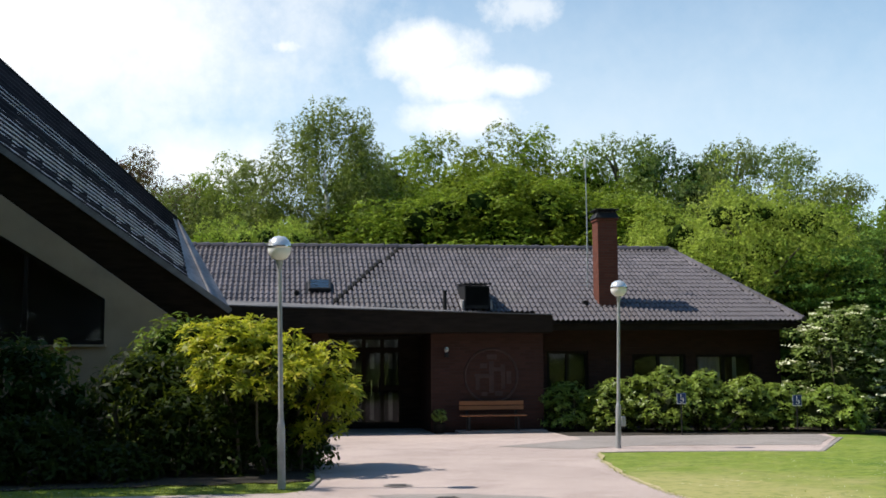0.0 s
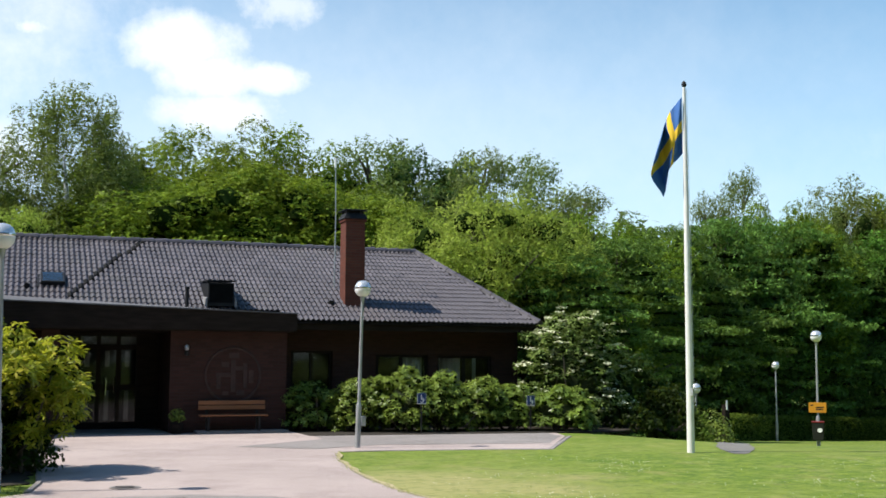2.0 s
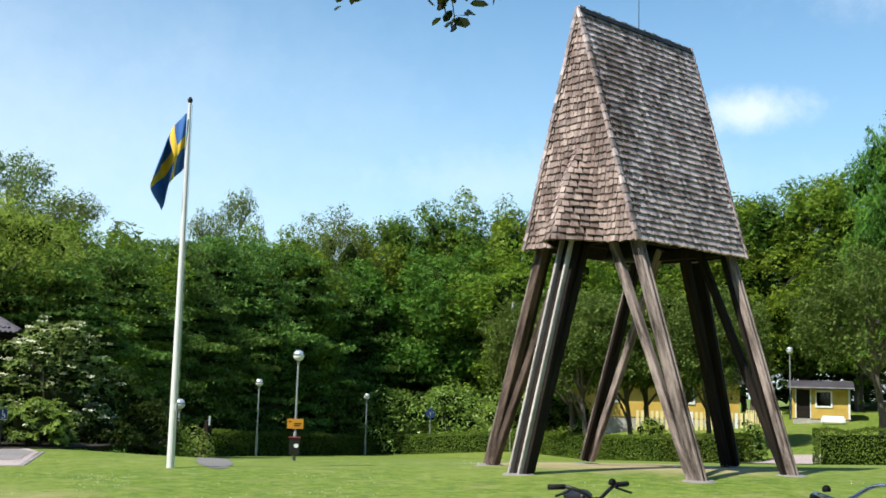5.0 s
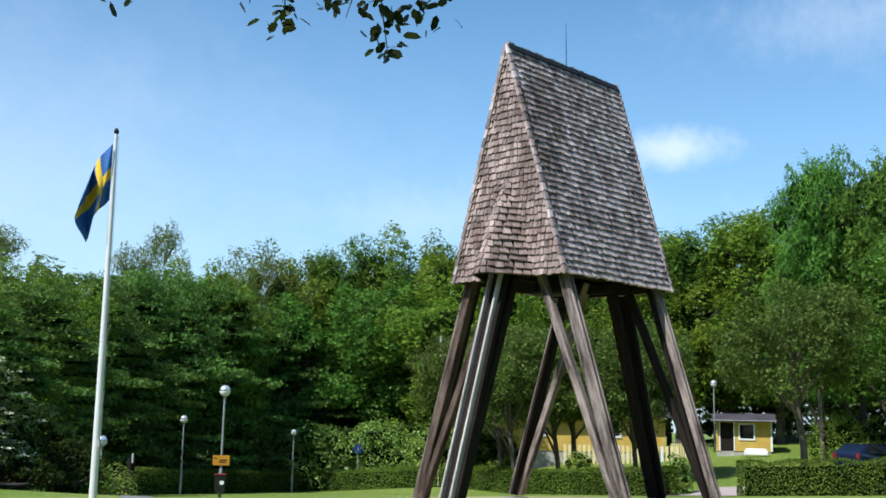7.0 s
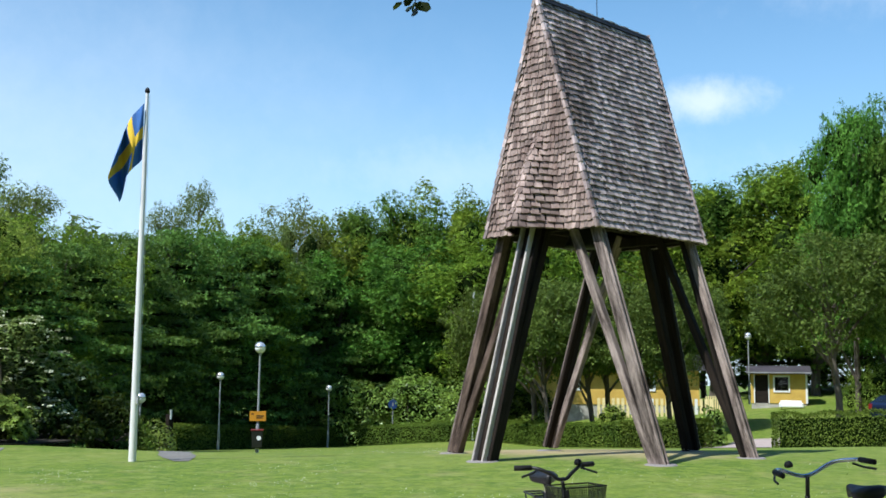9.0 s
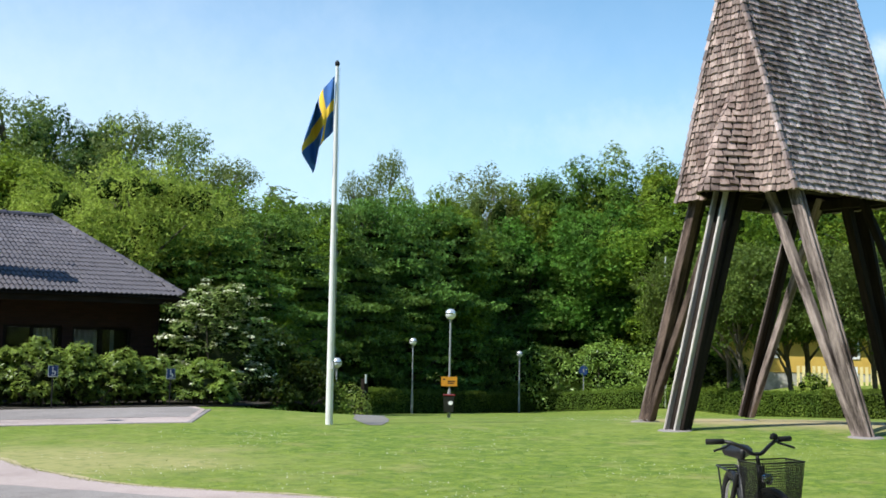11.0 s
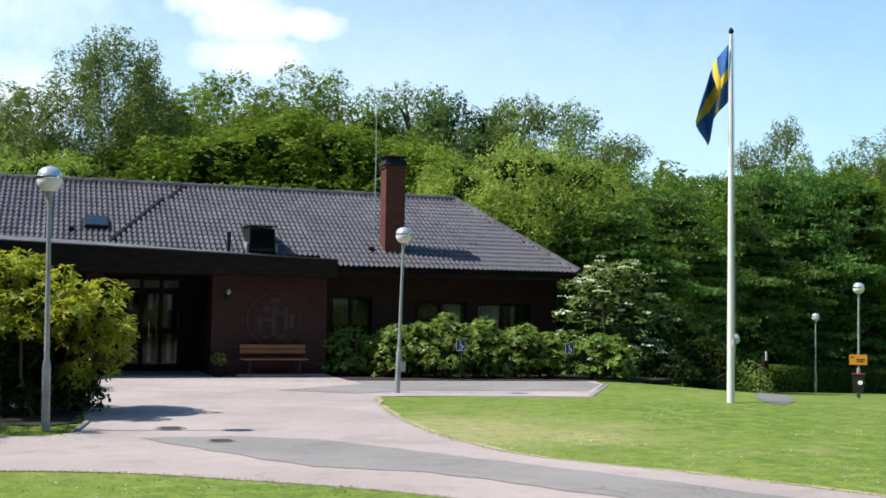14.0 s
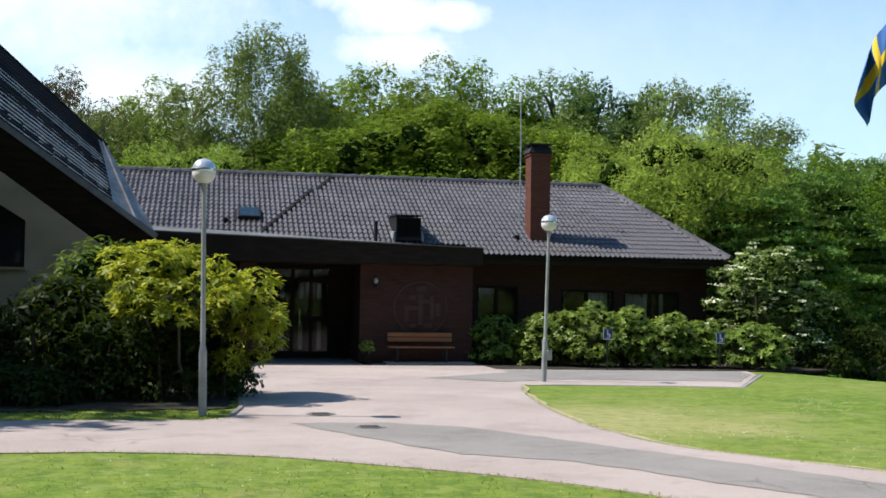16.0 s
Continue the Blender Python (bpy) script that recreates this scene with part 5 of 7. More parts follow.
for su in (-1, 1):
    for sv in (-1, 1):
        low, high, out = tl(su * (LU + 0.02), sv * (LV + 0.02), Z1 - 0.02), tl(su * (RU + 0.02), 0, Z2), tl(su * 0.7, sv * 0.7, 0.1)
        for k in range(26):
            part("corner_shingle", beam(low.lerp(high, k / 26) + out * 0.035, low.lerp(high, (k + 1.2) / 26) + out * 0.01, 0.075, 0.075), M_SHING, tower)

rng = np.random.default_rng(11)
SH_MESHES = []
for k in range(6):
    bm = bmesh.new()
    w_, h_, t_ = 0.092, 0.25, 0.055
    j = [rng.uniform(-0.012, 0.012) for _ in range(4)]
    hexa([(-w_ / 2 + j[0] * 0.3, -t_, j[0]), (w_ / 2 + j[1] * 0.3, -t_, j[1]), (w_ / 2, 0, j[1]), (-w_ / 2, 0, j[0])], [(-w_ / 2, -0.004, h_), (w_ / 2, -0.004, h_), (w_ / 2, 0, h_), (-w_ / 2, 0, h_)], bm)
    me = bpy.data.meshes.new("shingle")
    bm.to_mesh(me)
    bm.free()
    me.materials.append(M_SHING)
    SH_MESHES.append(me)

bulge_w, bulge_h = 0.68, 2.0


def gable_bulge(v, z, su):
    """How far the gable swells over the strut: widest at the skirt, dying out upwards."""
    if su > 0:
        return 0.0
    k = max(0.0, 1 - (z - Z1) / bulge_h)
    half = bulge_w * (0.25 + 0.85 * k)
    return 0.95 * k ** 0.8 * math.cos(math.pi / 2 * v / half) ** 1.6 if abs(v) < half else 0.0


loose, loose_brown, parts_made = [], [], 0
ROWS = 35
for face in ("front", "back", "left", "right"):
    for row in range(ROWS):
        f = (row + 0.0) / ROWS
        z = Z1 + (Z2 - Z1) * f
        if face in ("front", "back"):
            half = LU + (RU - LU) * f
            depth = LV * (1 - f)
        else:
            half = LV * (1 - f)
            depth = LU + (RU - LU) * f
        count = max(1, int(2 * half / 0.102 + 0.5))
        for i in range(count):
            a = -half + (i + 0.5 + (0.35 if row % 2 else 0) * (0 < i < count - 1)) * 2 * half / count
            a += rng.uniform(-0.006, 0.006)
            if face in ("front", "back"):
                sv = 1 if face == "front" else -1
                slope = math.atan2(LV, Z2 - Z1)
                m = Matrix.Translation(tl(a, sv * depth, z)) @ (pose(0, 0, 0) if sv > 0 else pose(0, 0, 0, 0, 0, 180)) @ pose(0, 0, 0, -math.degrees(slope) + rng.uniform(-1.5, 1.5), rng.uniform(-1.5, 1.5), 0)
            else:
                su = -1 if face == "left" else 1
                out = gable_bulge(a, z, su)
                yaw = 0.0
                if out > 0:
                    e = 0.04
                    yaw = -math.degrees(math.atan2(gable_bulge(a + e, z, su) - gable_bulge(a - e, z, su), 2 * e))
                    yaw = max(-65, min(65, yaw))
                tilt = 0.0
                if out > 0:
                    tilt = -math.degrees(math.atan2(gable_bulge(a, z - 0.05, su) - gable_bulge(a, z + 0.1, su), 0.15)) * 0.8
                m = Matrix.Translation(tl(su * (depth + out), a, z)) @ pose(0, 0, 0, 0, 0, (-90 if su < 0 else 90) + (yaw if su < 0 else 0)) @ pose(0, 0, 0, tilt + rng.uniform(-1.5, 1.5), rng.uniform(-1.5, 1.5), 0)
                if out > 0:
                    m = m @ Matrix.Diagonal((1 / max(0.5, math.cos(radians(yaw))), 1, 1, 1))
            m = m @ Matrix.Translation((0, 0, rng.uniform(-0.018, 0.012)))
            me = SH_MESHES[int(rng.integers(6))]
            near = face == "front" and row < 8
            if near and parts_made < 300:
                child("shingle", me, tower, at=m)
                parts_made += 1
            else:
                (loose_brown if face == "left" else loose).append((me, m))
for heap, mat, tone in ((loose, M_SHINGS, "grey weathered wooden shingles"), (loose_brown, M_SHINGB, "brown weathered wooden shingles of the gable")):
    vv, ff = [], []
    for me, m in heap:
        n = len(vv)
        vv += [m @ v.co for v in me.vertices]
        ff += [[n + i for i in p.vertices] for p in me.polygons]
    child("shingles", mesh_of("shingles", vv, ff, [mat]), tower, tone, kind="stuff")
# skin behind the swelling, ridge sheet, lightning rod
bm = bmesh.new()
grid = []
for i in range(13):
    v = -0.66 + 1.32 * i / 12
    grid.append([bm.verts.new(tl(-(LU + (RU - LU) * (z - Z1) / (Z2 - Z1)) + 0.03 - gable_bulge(v, z, -1), v * (1 if z < Z1 + 1.2 else 0.8), z)) for z in (Z1, Z1 + 0.5, Z1 + 1.0, Z1 + 1.5, Z1 + 1.85)])
for a, b in zip(grid, grid[1:]):
    for j in range(4):
        bm.faces.new((a[j], b[j], b[j + 1], a[j + 1]))
bmesh.ops.solidify(bm, geom=bm.faces[:], thickness=0.02)
part("bulge_boarding", bm, M_BROWN, tower)
part("ridge_sheet", hexa([tl(-RU - 0.03, 0.09, Z2 - 0.05), tl(RU + 0.03, 0.09, Z2 - 0.05), tl(RU + 0.03, -0.09, Z2 - 0.05), tl(-RU - 0.03, -0.09, Z2 - 0.05)], [tl(-RU - 0.03, 0.02, Z2 + 0.07), tl(RU + 0.03, 0.02, Z2 + 0.07), tl(RU + 0.03, -0.02, Z2 + 0.07), tl(-RU - 0.03, -0.02, Z2 + 0.07)]), M_DARKMET, tower, "black sheet-metal ridge")
part("lightning_rod", tube([tl(0.05, 0, Z2), tl(0.05, 0, Z2 + 0.3), tl(0.02, 0.02, Z2 + 0.7), tl(0.04, 0, Z2 + 1.1)], [0.011, 0.009, 0.008, 0.004], 6), M_DARKMET, tower)

# ---- street lamps ----
def street_lamp(x, y, lean=0.0, turn=0.0, base=None, tall=0.968, label="grey steel lamp post with a mirrored globe head"):
    z = ground_z(x, y) if base is None else base
    la = thing("street_lamp", label=label, category="street lamp", group="path lamps")
    la.matrix_world = pose(x, y, z, 0, lean, turn) @ Matrix.Diagonal((1, 1, tall, 1))
    part("base_sleeve", lathe([(0.055, -0.1), (0.055, 0.84), (0.05, 0.9), (0.036, 0.96)], 16), M_STEEL, la, smooth=False)
    part("pole", lathe([(0.036, 0.92), (0.029, 3.1), (0.028, 3.14)], 14), M_STEEL, la)
    part("inspection_door", box((-0.03, -0.06, 0.3), (0.03, -0.05, 0.65)), M_STEEL, la)
    part("collar", lathe([(0.03, 3.08), (0.04, 3.12), (0.055, 3.2), (0.05, 3.22)], 16), M_STEEL, la)
    part("globe", lathe([(0.06, 3.2), (0.115, 3.23), (0.155, 3.29), (0.167, 3.36), (0.155, 3.39)], 24), M_OPAL, la, "clear plastic lower bowl", smooth=True)
    part("dome", lathe([(0.169, 3.36), (0.169, 3.39), (0.16, 3.43), (0.132, 3.485), (0.085, 3.525), (0.03, 3.54)], 24), M_GLOBE, la, "mirrored upper dome", smooth=True)
    part("band", lathe([(0.171, 3.375), (0.174, 3.38), (0.174, 3.395), (0.171, 3.40)], 24), M_CHROME, la)
    return la


street_lamp(-0.12, 16.05, -1.0, tall=1.0)
street_lamp(6.60, 22.3, 1.4, tall=0.962, label="grey steel lamp post beside the parking bay")
street_lamp(22.39, 27.77, 0.4, label="lamp post carrying an orange sign and a litter bin")
street_lamp(31.07, 41.27, 0.2)
street_lamp(42.96, 47.16, 0.3)
street_lamp(20.8, 31.8, 0.2, base=-2.3)
street_lamp(53.46, 27.1, 0.1, base=0.68, tall=1.0)
bx = thing("switch_box", (6.70, 22.28, 0.55), "small grey box strapped to the lamp post", "switch box")
part("case", box((-0.05, -0.05, -0.1), (0.05, 0.05, 0.1)), M_STEEL, bx, bevel=0.01)

# ---- flagpole and flag ----
fpz = ground_z(12.39, 19.1)
pole = thing("flagpole", (12.39, 19.1, fpz), "tall white flagpole standing on the lawn", "flagpole")
part("pole", lathe([(0.075, -0.2), (0.075, 0.3), (0.062, 3.0), (0.045, 6.2), (0.03, 7.24)], 16), M_WHITE, pole, smooth=False)
part("finial", lathe([(0.03, 7.24), (0.05, 7.27), (0.05, 7.31), (0.02, 7.36)], 12), M_DARKMET, pole)
part("cleat", box((-0.02, -0.13, 1.1), (0.02, -0.07, 1.24)), M_STEEL, pole)
part("halyard", tube([(0.05, -0.07, 1.2), (0.06, -0.05, 3.5), (0.04, -0.03, 7.2)], 0.004, 5), M_WHITE, pole)

flag = thing("flag", (12.39, 19.1, fpz), "blue flag with a yellow cross hanging half furled", "flag")
NU, NV = 20, 32
left = Vector((-0.84, 0.54, 0))
away = Vector((0.54, 0.84, 0))
verts, faces, idx = [], [], []
for i in range(NV + 1):
    f = i / NV
    for j in range(NU + 1):
        h = j / NU
        fly = 1.65 * f
        along = 0.4 * fly * (1 - 0.16 * h * f) * (0.75 + 0.25 * h)
        down = 0.62 * fly * (0.72 + 0.28 * f) + 0.12 * (1 - h) * f
        p = left * (0.05 + along) + Vector((0, 0, 7.02 - 1.12 * (1 - h) * (1 - 0.25 * f) - down))
        p += away * (0.2 * math.sin(f * 8.5 + h * 4.2) * f ** 0.6 + 0.05 * math.sin(f * 17 + h * 5)) + left * 0.1 * math.sin(h * 6.5 + f * 5) * f
        verts.append(p)
for i in range(NV):
    for j in range(NU):
        a = i * (NU + 1) + j
        faces.append((a, a + 1, a + NU + 2, a + NU + 1))
        idx.append(1 if 0.4 <= (j + 0.5) / NU <= 0.6 or 5 / 16 <= (i + 0.5) / NV <= 7 / 16 else 0)
child("cloth", mesh_of("cloth", verts, faces, [M_BLUE, M_YELLOW], idx, True), flag)

# ---- signs and litter bin ----
def parking_sign(x, y, top):
    k = 0.7
    top /= k
    sg = thing("parking_sign", (x, y, 0.02), "small blue square sign with a white wheelchair symbol", "road sign", group="parking signs")
    sg.scale = (k, k, k)
    part("post", lathe([(0.022, 0), (0.022, top)], 10), M_DARKMET, sg)
    pl = part("plate", box((-0.15, -0.05, top - 0.34), (0.15, -0.035, top)), M_SIGNBLUE, sg, bevel=0.004)
    bm = bmesh.new()
    for k in range(9):
        a, b = -2.4 + k * 0.42, -2.4 + (k + 1) * 0.42
        c0 = Vector((0.0, -0.055, top - 0.23))
        beam(c0 + Vector((math.cos(a) * 0.075, 0, math.sin(a) * 0.075)), c0 + Vector((math.cos(b) * 0.075, 0, math.sin(b) * 0.075)), 0.022, 0.006, bm, side=(0, 1, 0))
    box((-0.035, -0.059, top - 0.2), (-0.01, -0.052, top - 0.08), bm)
    box((-0.035, -0.059, top - 0.215), (0.055, -0.052, top - 0.19), bm)
    box((0.04, -0.059, top - 0.29), (0.062, -0.052, top - 0.2), bm)
    lathe([(0.022, -0.0035), (0.022, 0.0035)], 10, bm, at=(0, 0, 0))
    for v in bm.verts[-20:]:
        v.co = Vector((v.co.x - 0.022, -0.0555 + v.co.z, top - 0.055 + v.co.y))
    part("symbol", bm, M_WHITE, pl, "white wheelchair symbol")
    part("frame_edge", box((-0.165, -0.034, top - 0.365), (0.165, -0.03, top + 0.005)), M_WHITE, pl)


parking_sign(12.28, 26.2, 0.9)
parking_sign(9.30, 26.05, 0.98)

ax, ay = 22.39, 27.77
az_ = ground_z(ax, ay)
os = thing("notice_sign", (ax, ay, az_), "orange rectangular sign fixed to the lamp post", "sign", turn=-39)
op = part("plate", box((-0.25, -0.065, 1.0), (0.25, -0.05, 1.3)), M_ORANGE, os, bevel=0.004)
for k, (a, b) in enumerate(((-0.2, -0.12), (-0.05, 0.18), (-0.05, 0.15))):
    part("bar", box((a, -0.069, 1.2 - 0.06 * k), (b, -0.066, 1.235 - 0.06 * k)), M_BLACK, op, "dark unreadable bar")
lb = thing("litter_bin", (ax, ay, az_), "black litter bin with a red rim hung on the lamp post", "litter bin", turn=-39)
part("bin", hexa([(-0.15, -0.32, 0.2), (0.15, -0.32, 0.2), (0.15, -0.06, 0.2), (-0.15, -0.06, 0.2)], [(-0.18, -0.36, 0.72), (0.18, -0.36, 0.72), (0.18, -0.06, 0.72), (-0.18, -0.06, 0.72)]), M_BLACK, lb, bevel=0.02)
part("rim", box((-0.19, -0.372, 0.72), (0.19, -0.05, 0.755)), M_RED, lb, "red plastic rim", bevel=0.01)
bm = lathe([(0.07, 0), (0.07, 0.004)], 16)
part("sticker", bm, M_WHITE, lb, "white round sticker", at=pose(0.05, -0.347, 0.5, 86, 0, 0))

bs = thing("path_sign", (48.0, 47.1, ground_z(48.0, 47.1)), "round blue path sign on a thin post", "road sign", turn=-45)
part("post", lathe([(0.03, 0), (0.03, 2.6)], 10), M_STEEL, bs)
pl = part("plate", lathe([(0.28, 0), (0.28, 0.012)], 24), M_SIGNBLUE, bs, at=pose(0, -0.035, 2.3, 90, 0, 0))
part("symbol", box((-0.035, -0.1, 0.013), (0.035, 0.1, 0.018)), M_ZINC, pl, "pale upright bar")
fp_ = thing("white_post", (47.2, 40.2, ground_z(47.2, 40.2)), "slim white post standing among the shrubs", "post")
part("post", lathe([(0.05, 0), (0.045, 6.45 - ground_z(47.2, 40.2)), (0.02, 6.5 - ground_z(47.2, 40.2))], 10), M_WHITE, fp_)
gp = thing("gate_post", (21.4, 31.0, ground_z(21.4, 31.0)), "dark square post at the end of the hedge", "post")
part("post", box((-0.09, -0.09, -0.1), (0.09, 0.09, 1.25)), M_BROWN, gp, bevel=0.01)
part("cap", box((-0.05, -0.12, 1.1), (0.0, -0.09, 1.4)), M_WHITE, gp)

# ---- bicycles ----
def bicycle(m, basket, label, swept=True, steer=0.0):
    """Town bicycle; x forward, front wheel ahead."""
    bi = thing("bicycle", label=label, category="bicycle", group="parked bicycles")
    bi.matrix_world = m
    R = 0.34
    front = []

    def wheel(x):
        bm = bmesh.new()
        n = 32
        tube([(x + R * math.cos(k * math.tau / n), 0, R + R * math.sin(k * math.tau / n)) for k in range(n + 1)], 0.02, 8, bm, caps=False)
        w_ = part("wheel", bm, M_RUBBER, bi, smooth=True)
        bm = bmesh.new()
        tube([(x + (R - 0.03) * math.cos(k * math.tau / n), 0, R + (R - 0.03) * math.sin(k * math.tau / n)) for k in range(n + 1)], 0.011, 6, bm, caps=False)
        part("rim", bm, M_CHROME, w_, smooth=True)
        bm = bmesh.new()
        for k in range(18):
            a = k * math.tau / 18
            tube([(x, 0.02 * (-1) ** k, R), (x + (R - 0.03) * math.cos(a), 0, R + (R - 0.03) * math.sin(a))], 0.0015, 4, bm)
        tube([(x, -0.05, R), (x, 0.05, R)], 0.02, 8, bm)
        part("spokes", bm, M_STEEL, w_)
        bm = bmesh.new()
        arc = [(x + (R + 0.035) * math.cos(a), 0, R + (R + 0.035) * math.sin(a)) for a in np.linspace(0.3, 2.9, 14)]
        tube(arc, 0.022, 6, bm)
        mg = part("mudguard", bm, M_BLACK, bi, smooth=True)
        if x > 0.5:
            front.extend((w_, mg))

    wheel(0.0)
    wheel(1.08)
    fr = bmesh.new()
    bb, st, hd, hb = (0.43, 0, 0.29), (0.30, 0, 0.78), (0.90, 0, 0.86), (0.94, 0, 0.72)
    for p in ([bb, st], [(0.0, 0.05, R), bb], [(0.0, -0.05, R), bb], [(0.0, 0.05, R), (0.31, 0.02, 0.74)], [(0.0, -0.05, R), (0.31, -0.02, 0.74)], [bb, (0.62, 0, 0.36), (0.86, 0, 0.62), hb], [hd, hb]):
        tube(p, 0.018, 8, fr)
    part("frame", fr, M_BLACK, bi, "black lacquered step-through frame", smooth=True)
    fk = bmesh.new()
    for y in (-0.055, 0.055):
        tube([(0.95, y * 0.7, 0.70), (1.0, y, 0.52), (1.08, y, R)], 0.012, 6, fk)
    tube([hd, (0.87, 0, 0.99) if swept else (0.88, 0, 0.94)], 0.014, 8, fk)
    front.append(part("fork", fk, M_BLACK, bi, smooth=True))
    half = [(0.885, 0.03, 0.93), (0.875, 0.08, 0.965), (0.84, 0.15, 1.0), (0.80, 0.2, 1.01), (0.775, 0.29, 1.01)]
    grip, lever = ((0.80, 0.19, 1.01), (0.77, 0.305, 1.01)), ((0.84, 0.17, 0.995), (0.87, 0.21, 0.98), (0.85, 0.29, 0.955))
    if swept:
        half = [(0.885, 0.05, 1.0), (0.86, 0.2, 1.06), (0.74, 0.31, 1.07), (0.62, 0.33, 1.06)]
        grip, lever = ((0.73, 0.315, 1.07), (0.60, 0.335, 1.06)), ((0.78, 0.29, 1.045), (0.72, 0.33, 1.02), (0.63, 0.36, 1.01))
    hb_ = part("handlebar", tube(smooth_line([(x, -y, z) for x, y, z in half[::-1]] + half, 4), 0.013, 8), M_CHROME if swept else M_BLACK, bi, smooth=True)
    front.append(hb_)
    for y in (-1, 1):
        part("grip", tube([(p[0], y * p[1], p[2]) for p in grip], 0.019, 8), M_RUBBER, hb_, smooth=True)
        part("brake_lever", tube([(p[0], y * p[1], p[2]) for p in lever], 0.008, 6), M_BLACK, hb_)
    part("bell", lathe([(0.026, 0), (0.03, 0.012), (0.022, 0.034), (0.006, 0.042)], 14, at=(0.85, 0.14, 1.07) if swept else (0.84, 0.15, 1.015)), M_DARKMET, hb_, smooth=True)
    sd = bmesh.new()
    rows = []
    for x, hw, z in ((0.10, 0.05, 0.955), (0.13, 0.105, 0.965), (0.2, 0.11, 0.955), (0.28, 0.06, 0.95), (0.36, 0.028, 0.955), (0.395, 0.012, 0.945)):
        rows.append([sd.verts.new((x, hw * math.cos(a), z + 0.03 * math.sin(a) - 0.02 * (math.sin(a) < 0))) for a in np.linspace(0, math.tau, 12, endpoint=False)])
    for a, b in zip(rows, rows[1:]):
        for k in range(12):
            sd.faces.new((a[k], a[(k + 1) % 12], b[(k + 1) % 12], b[k]))
    sd.faces.new(rows[0])
    sd.faces.new(rows[-1][::-1])
    bmesh.ops.recalc_face_normals(sd, faces=sd.faces[:])
    part("saddle", sd, M_BLACK, bi, "wide black saddle", smooth=True, at=pose(0.03, 0, 0 if swept else -0.06))
    part("seat_post", tube([st, (0.245, 0, 0.945 if swept else 0.89)], 0.014, 8), M_CHROME, bi, smooth=True)
    rk = bmesh.new()
    for y in (-0.07, 0.07):
        tube([(-0.22, y, 0.74), (0.24, y, 0.75)], 0.008, 6, rk)
        tube([(-0.16, y, 0.74), (0.0, y * 0.8, R)], 0.007, 6, rk)
    for x in (-0.22, -0.05, 0.12):
        tube([(x, -0.07, 0.742), (x, 0.07, 0.742)], 0.007, 6, rk)
    part("luggage_rack", rk, M_BLACK, bi)
    ck = bmesh.new()
    tube([(0.43, -0.07, 0.29), (0.43, 0.07, 0.29)], 0.02, 8, ck)
    for s in (-1, 1):
        tube([(0.43, s * 0.07, 0.29), (0.43 + s * 0.12, s * 0.08, 0.29 - s * 0.11)], 0.01, 6, ck)
        box((0.38 + s * 0.12, s * 0.08 - 0.045 + s * 0.045, 0.28 - s * 0.11), (0.48 + s * 0.12, s * 0.08 + 0.045 + s * 0.045, 0.30 - s * 0.11), ck)
    part("cranks", ck, M_BLACK, bi)
    part("chain_guard", hexa([(0.0, 0.06, 0.28), (0.5, 0.06, 0.2), (0.5, 0.075, 0.2), (0.0, 0.075, 0.28)], [(0.0, 0.06, 0.40), (0.52, 0.06, 0.38), (0.52, 0.075, 0.38), (0.0, 0.075, 0.40)]), M_BLACK, bi, bevel=0.005)
    part("stand", tube([(0.36, 0.02, 0.26), (0.3, 0.16, 0.0)], 0.01, 6), M_STEEL, bi)
    front.append(part("headlamp", lathe([(0.02, -0.05), (0.035, 0), (0.035, 0.03), (0.02, 0.035)], 12), M_CHROME, bi, at=pose(1.0, 0, 0.78, 0, 90, 0)))
    if basket:
        bk = bmesh.new()
        lo = [(0.97, -0.14, 0.60), (1.16, -0.14, 0.60), (1.16, 0.14, 0.60), (0.97, 0.14, 0.60)]
        hi = [(0.95, -0.165, 0.9), (1.2, -0.165, 0.9), (1.2, 0.165, 0.9), (0.95, 0.165, 0.9)]
        for k in range(4):
            l0, l1, h0, h1 = (Vector(q) for q in (lo[k], lo[(k + 1) % 4], hi[k], hi[(k + 1) % 4]))
            for i in range(25):
                t = i / 24
                tube([l0.lerp(l1, t), h0.lerp(h1, t)], 0.0018, 4, bk)
            for i in range(19):
                t = i / 18
                tube([l0.lerp(h0, t), l1.lerp(h1, t)], 0.0018 if 0 < i < 18 else 0.006, 4, bk)
        for i in range(9):
            t = i / 8
            tube([Vector(lo[0]).lerp(Vector(lo[1]), t), Vector(lo[3]).lerp(Vector(lo[2]), t)], 0.0022, 4, bk)
        front.append(part("basket", bk, M_BLACK, bi, "black wire-mesh basket"))
        front.append(part("basket_bracket", tube([(0.9, 0, 0.84), (0.96, 0, 0.86), (0.96, 0, 0.66), (0.93, 0, 0.64)], 0.012, 6), M_BLACK, bi))
    for q in front:
        q.matrix_basis = pose(0.9, 0, 0, 0, 0, steer) @ pose(-0.9, 0, 0) @ q.matrix_basis
    return bi


bicycle(pose(6.99, 5.2, 0.014, 2, 0, -131.5), True, "black town bicycle with a wire-mesh front basket", False, 15)
bicycle(pose(6.88, 2.42, 0.014, -7, 0, 56), False, "black town bicycle with chromed handlebars")

# ---- yellow cottage, parked car and far things ----
hut = thing("cottage", (67.9, 32.4, 0.0), "small yellow wooden cottage with white trim", "house", turn=-64)
HB = 0.45
hut.scale = (0.86, 0.86, 0.92)
part("wall", wall_with_holes(-2.0, 2.0, HB, HB + 2.15, -0.1, 0.1, [(-1.7, -0.75, HB, HB + 1.95), (-0.3, 0.7, HB + 0.85, HB + 1.8)]), M_YWOOD, hut)
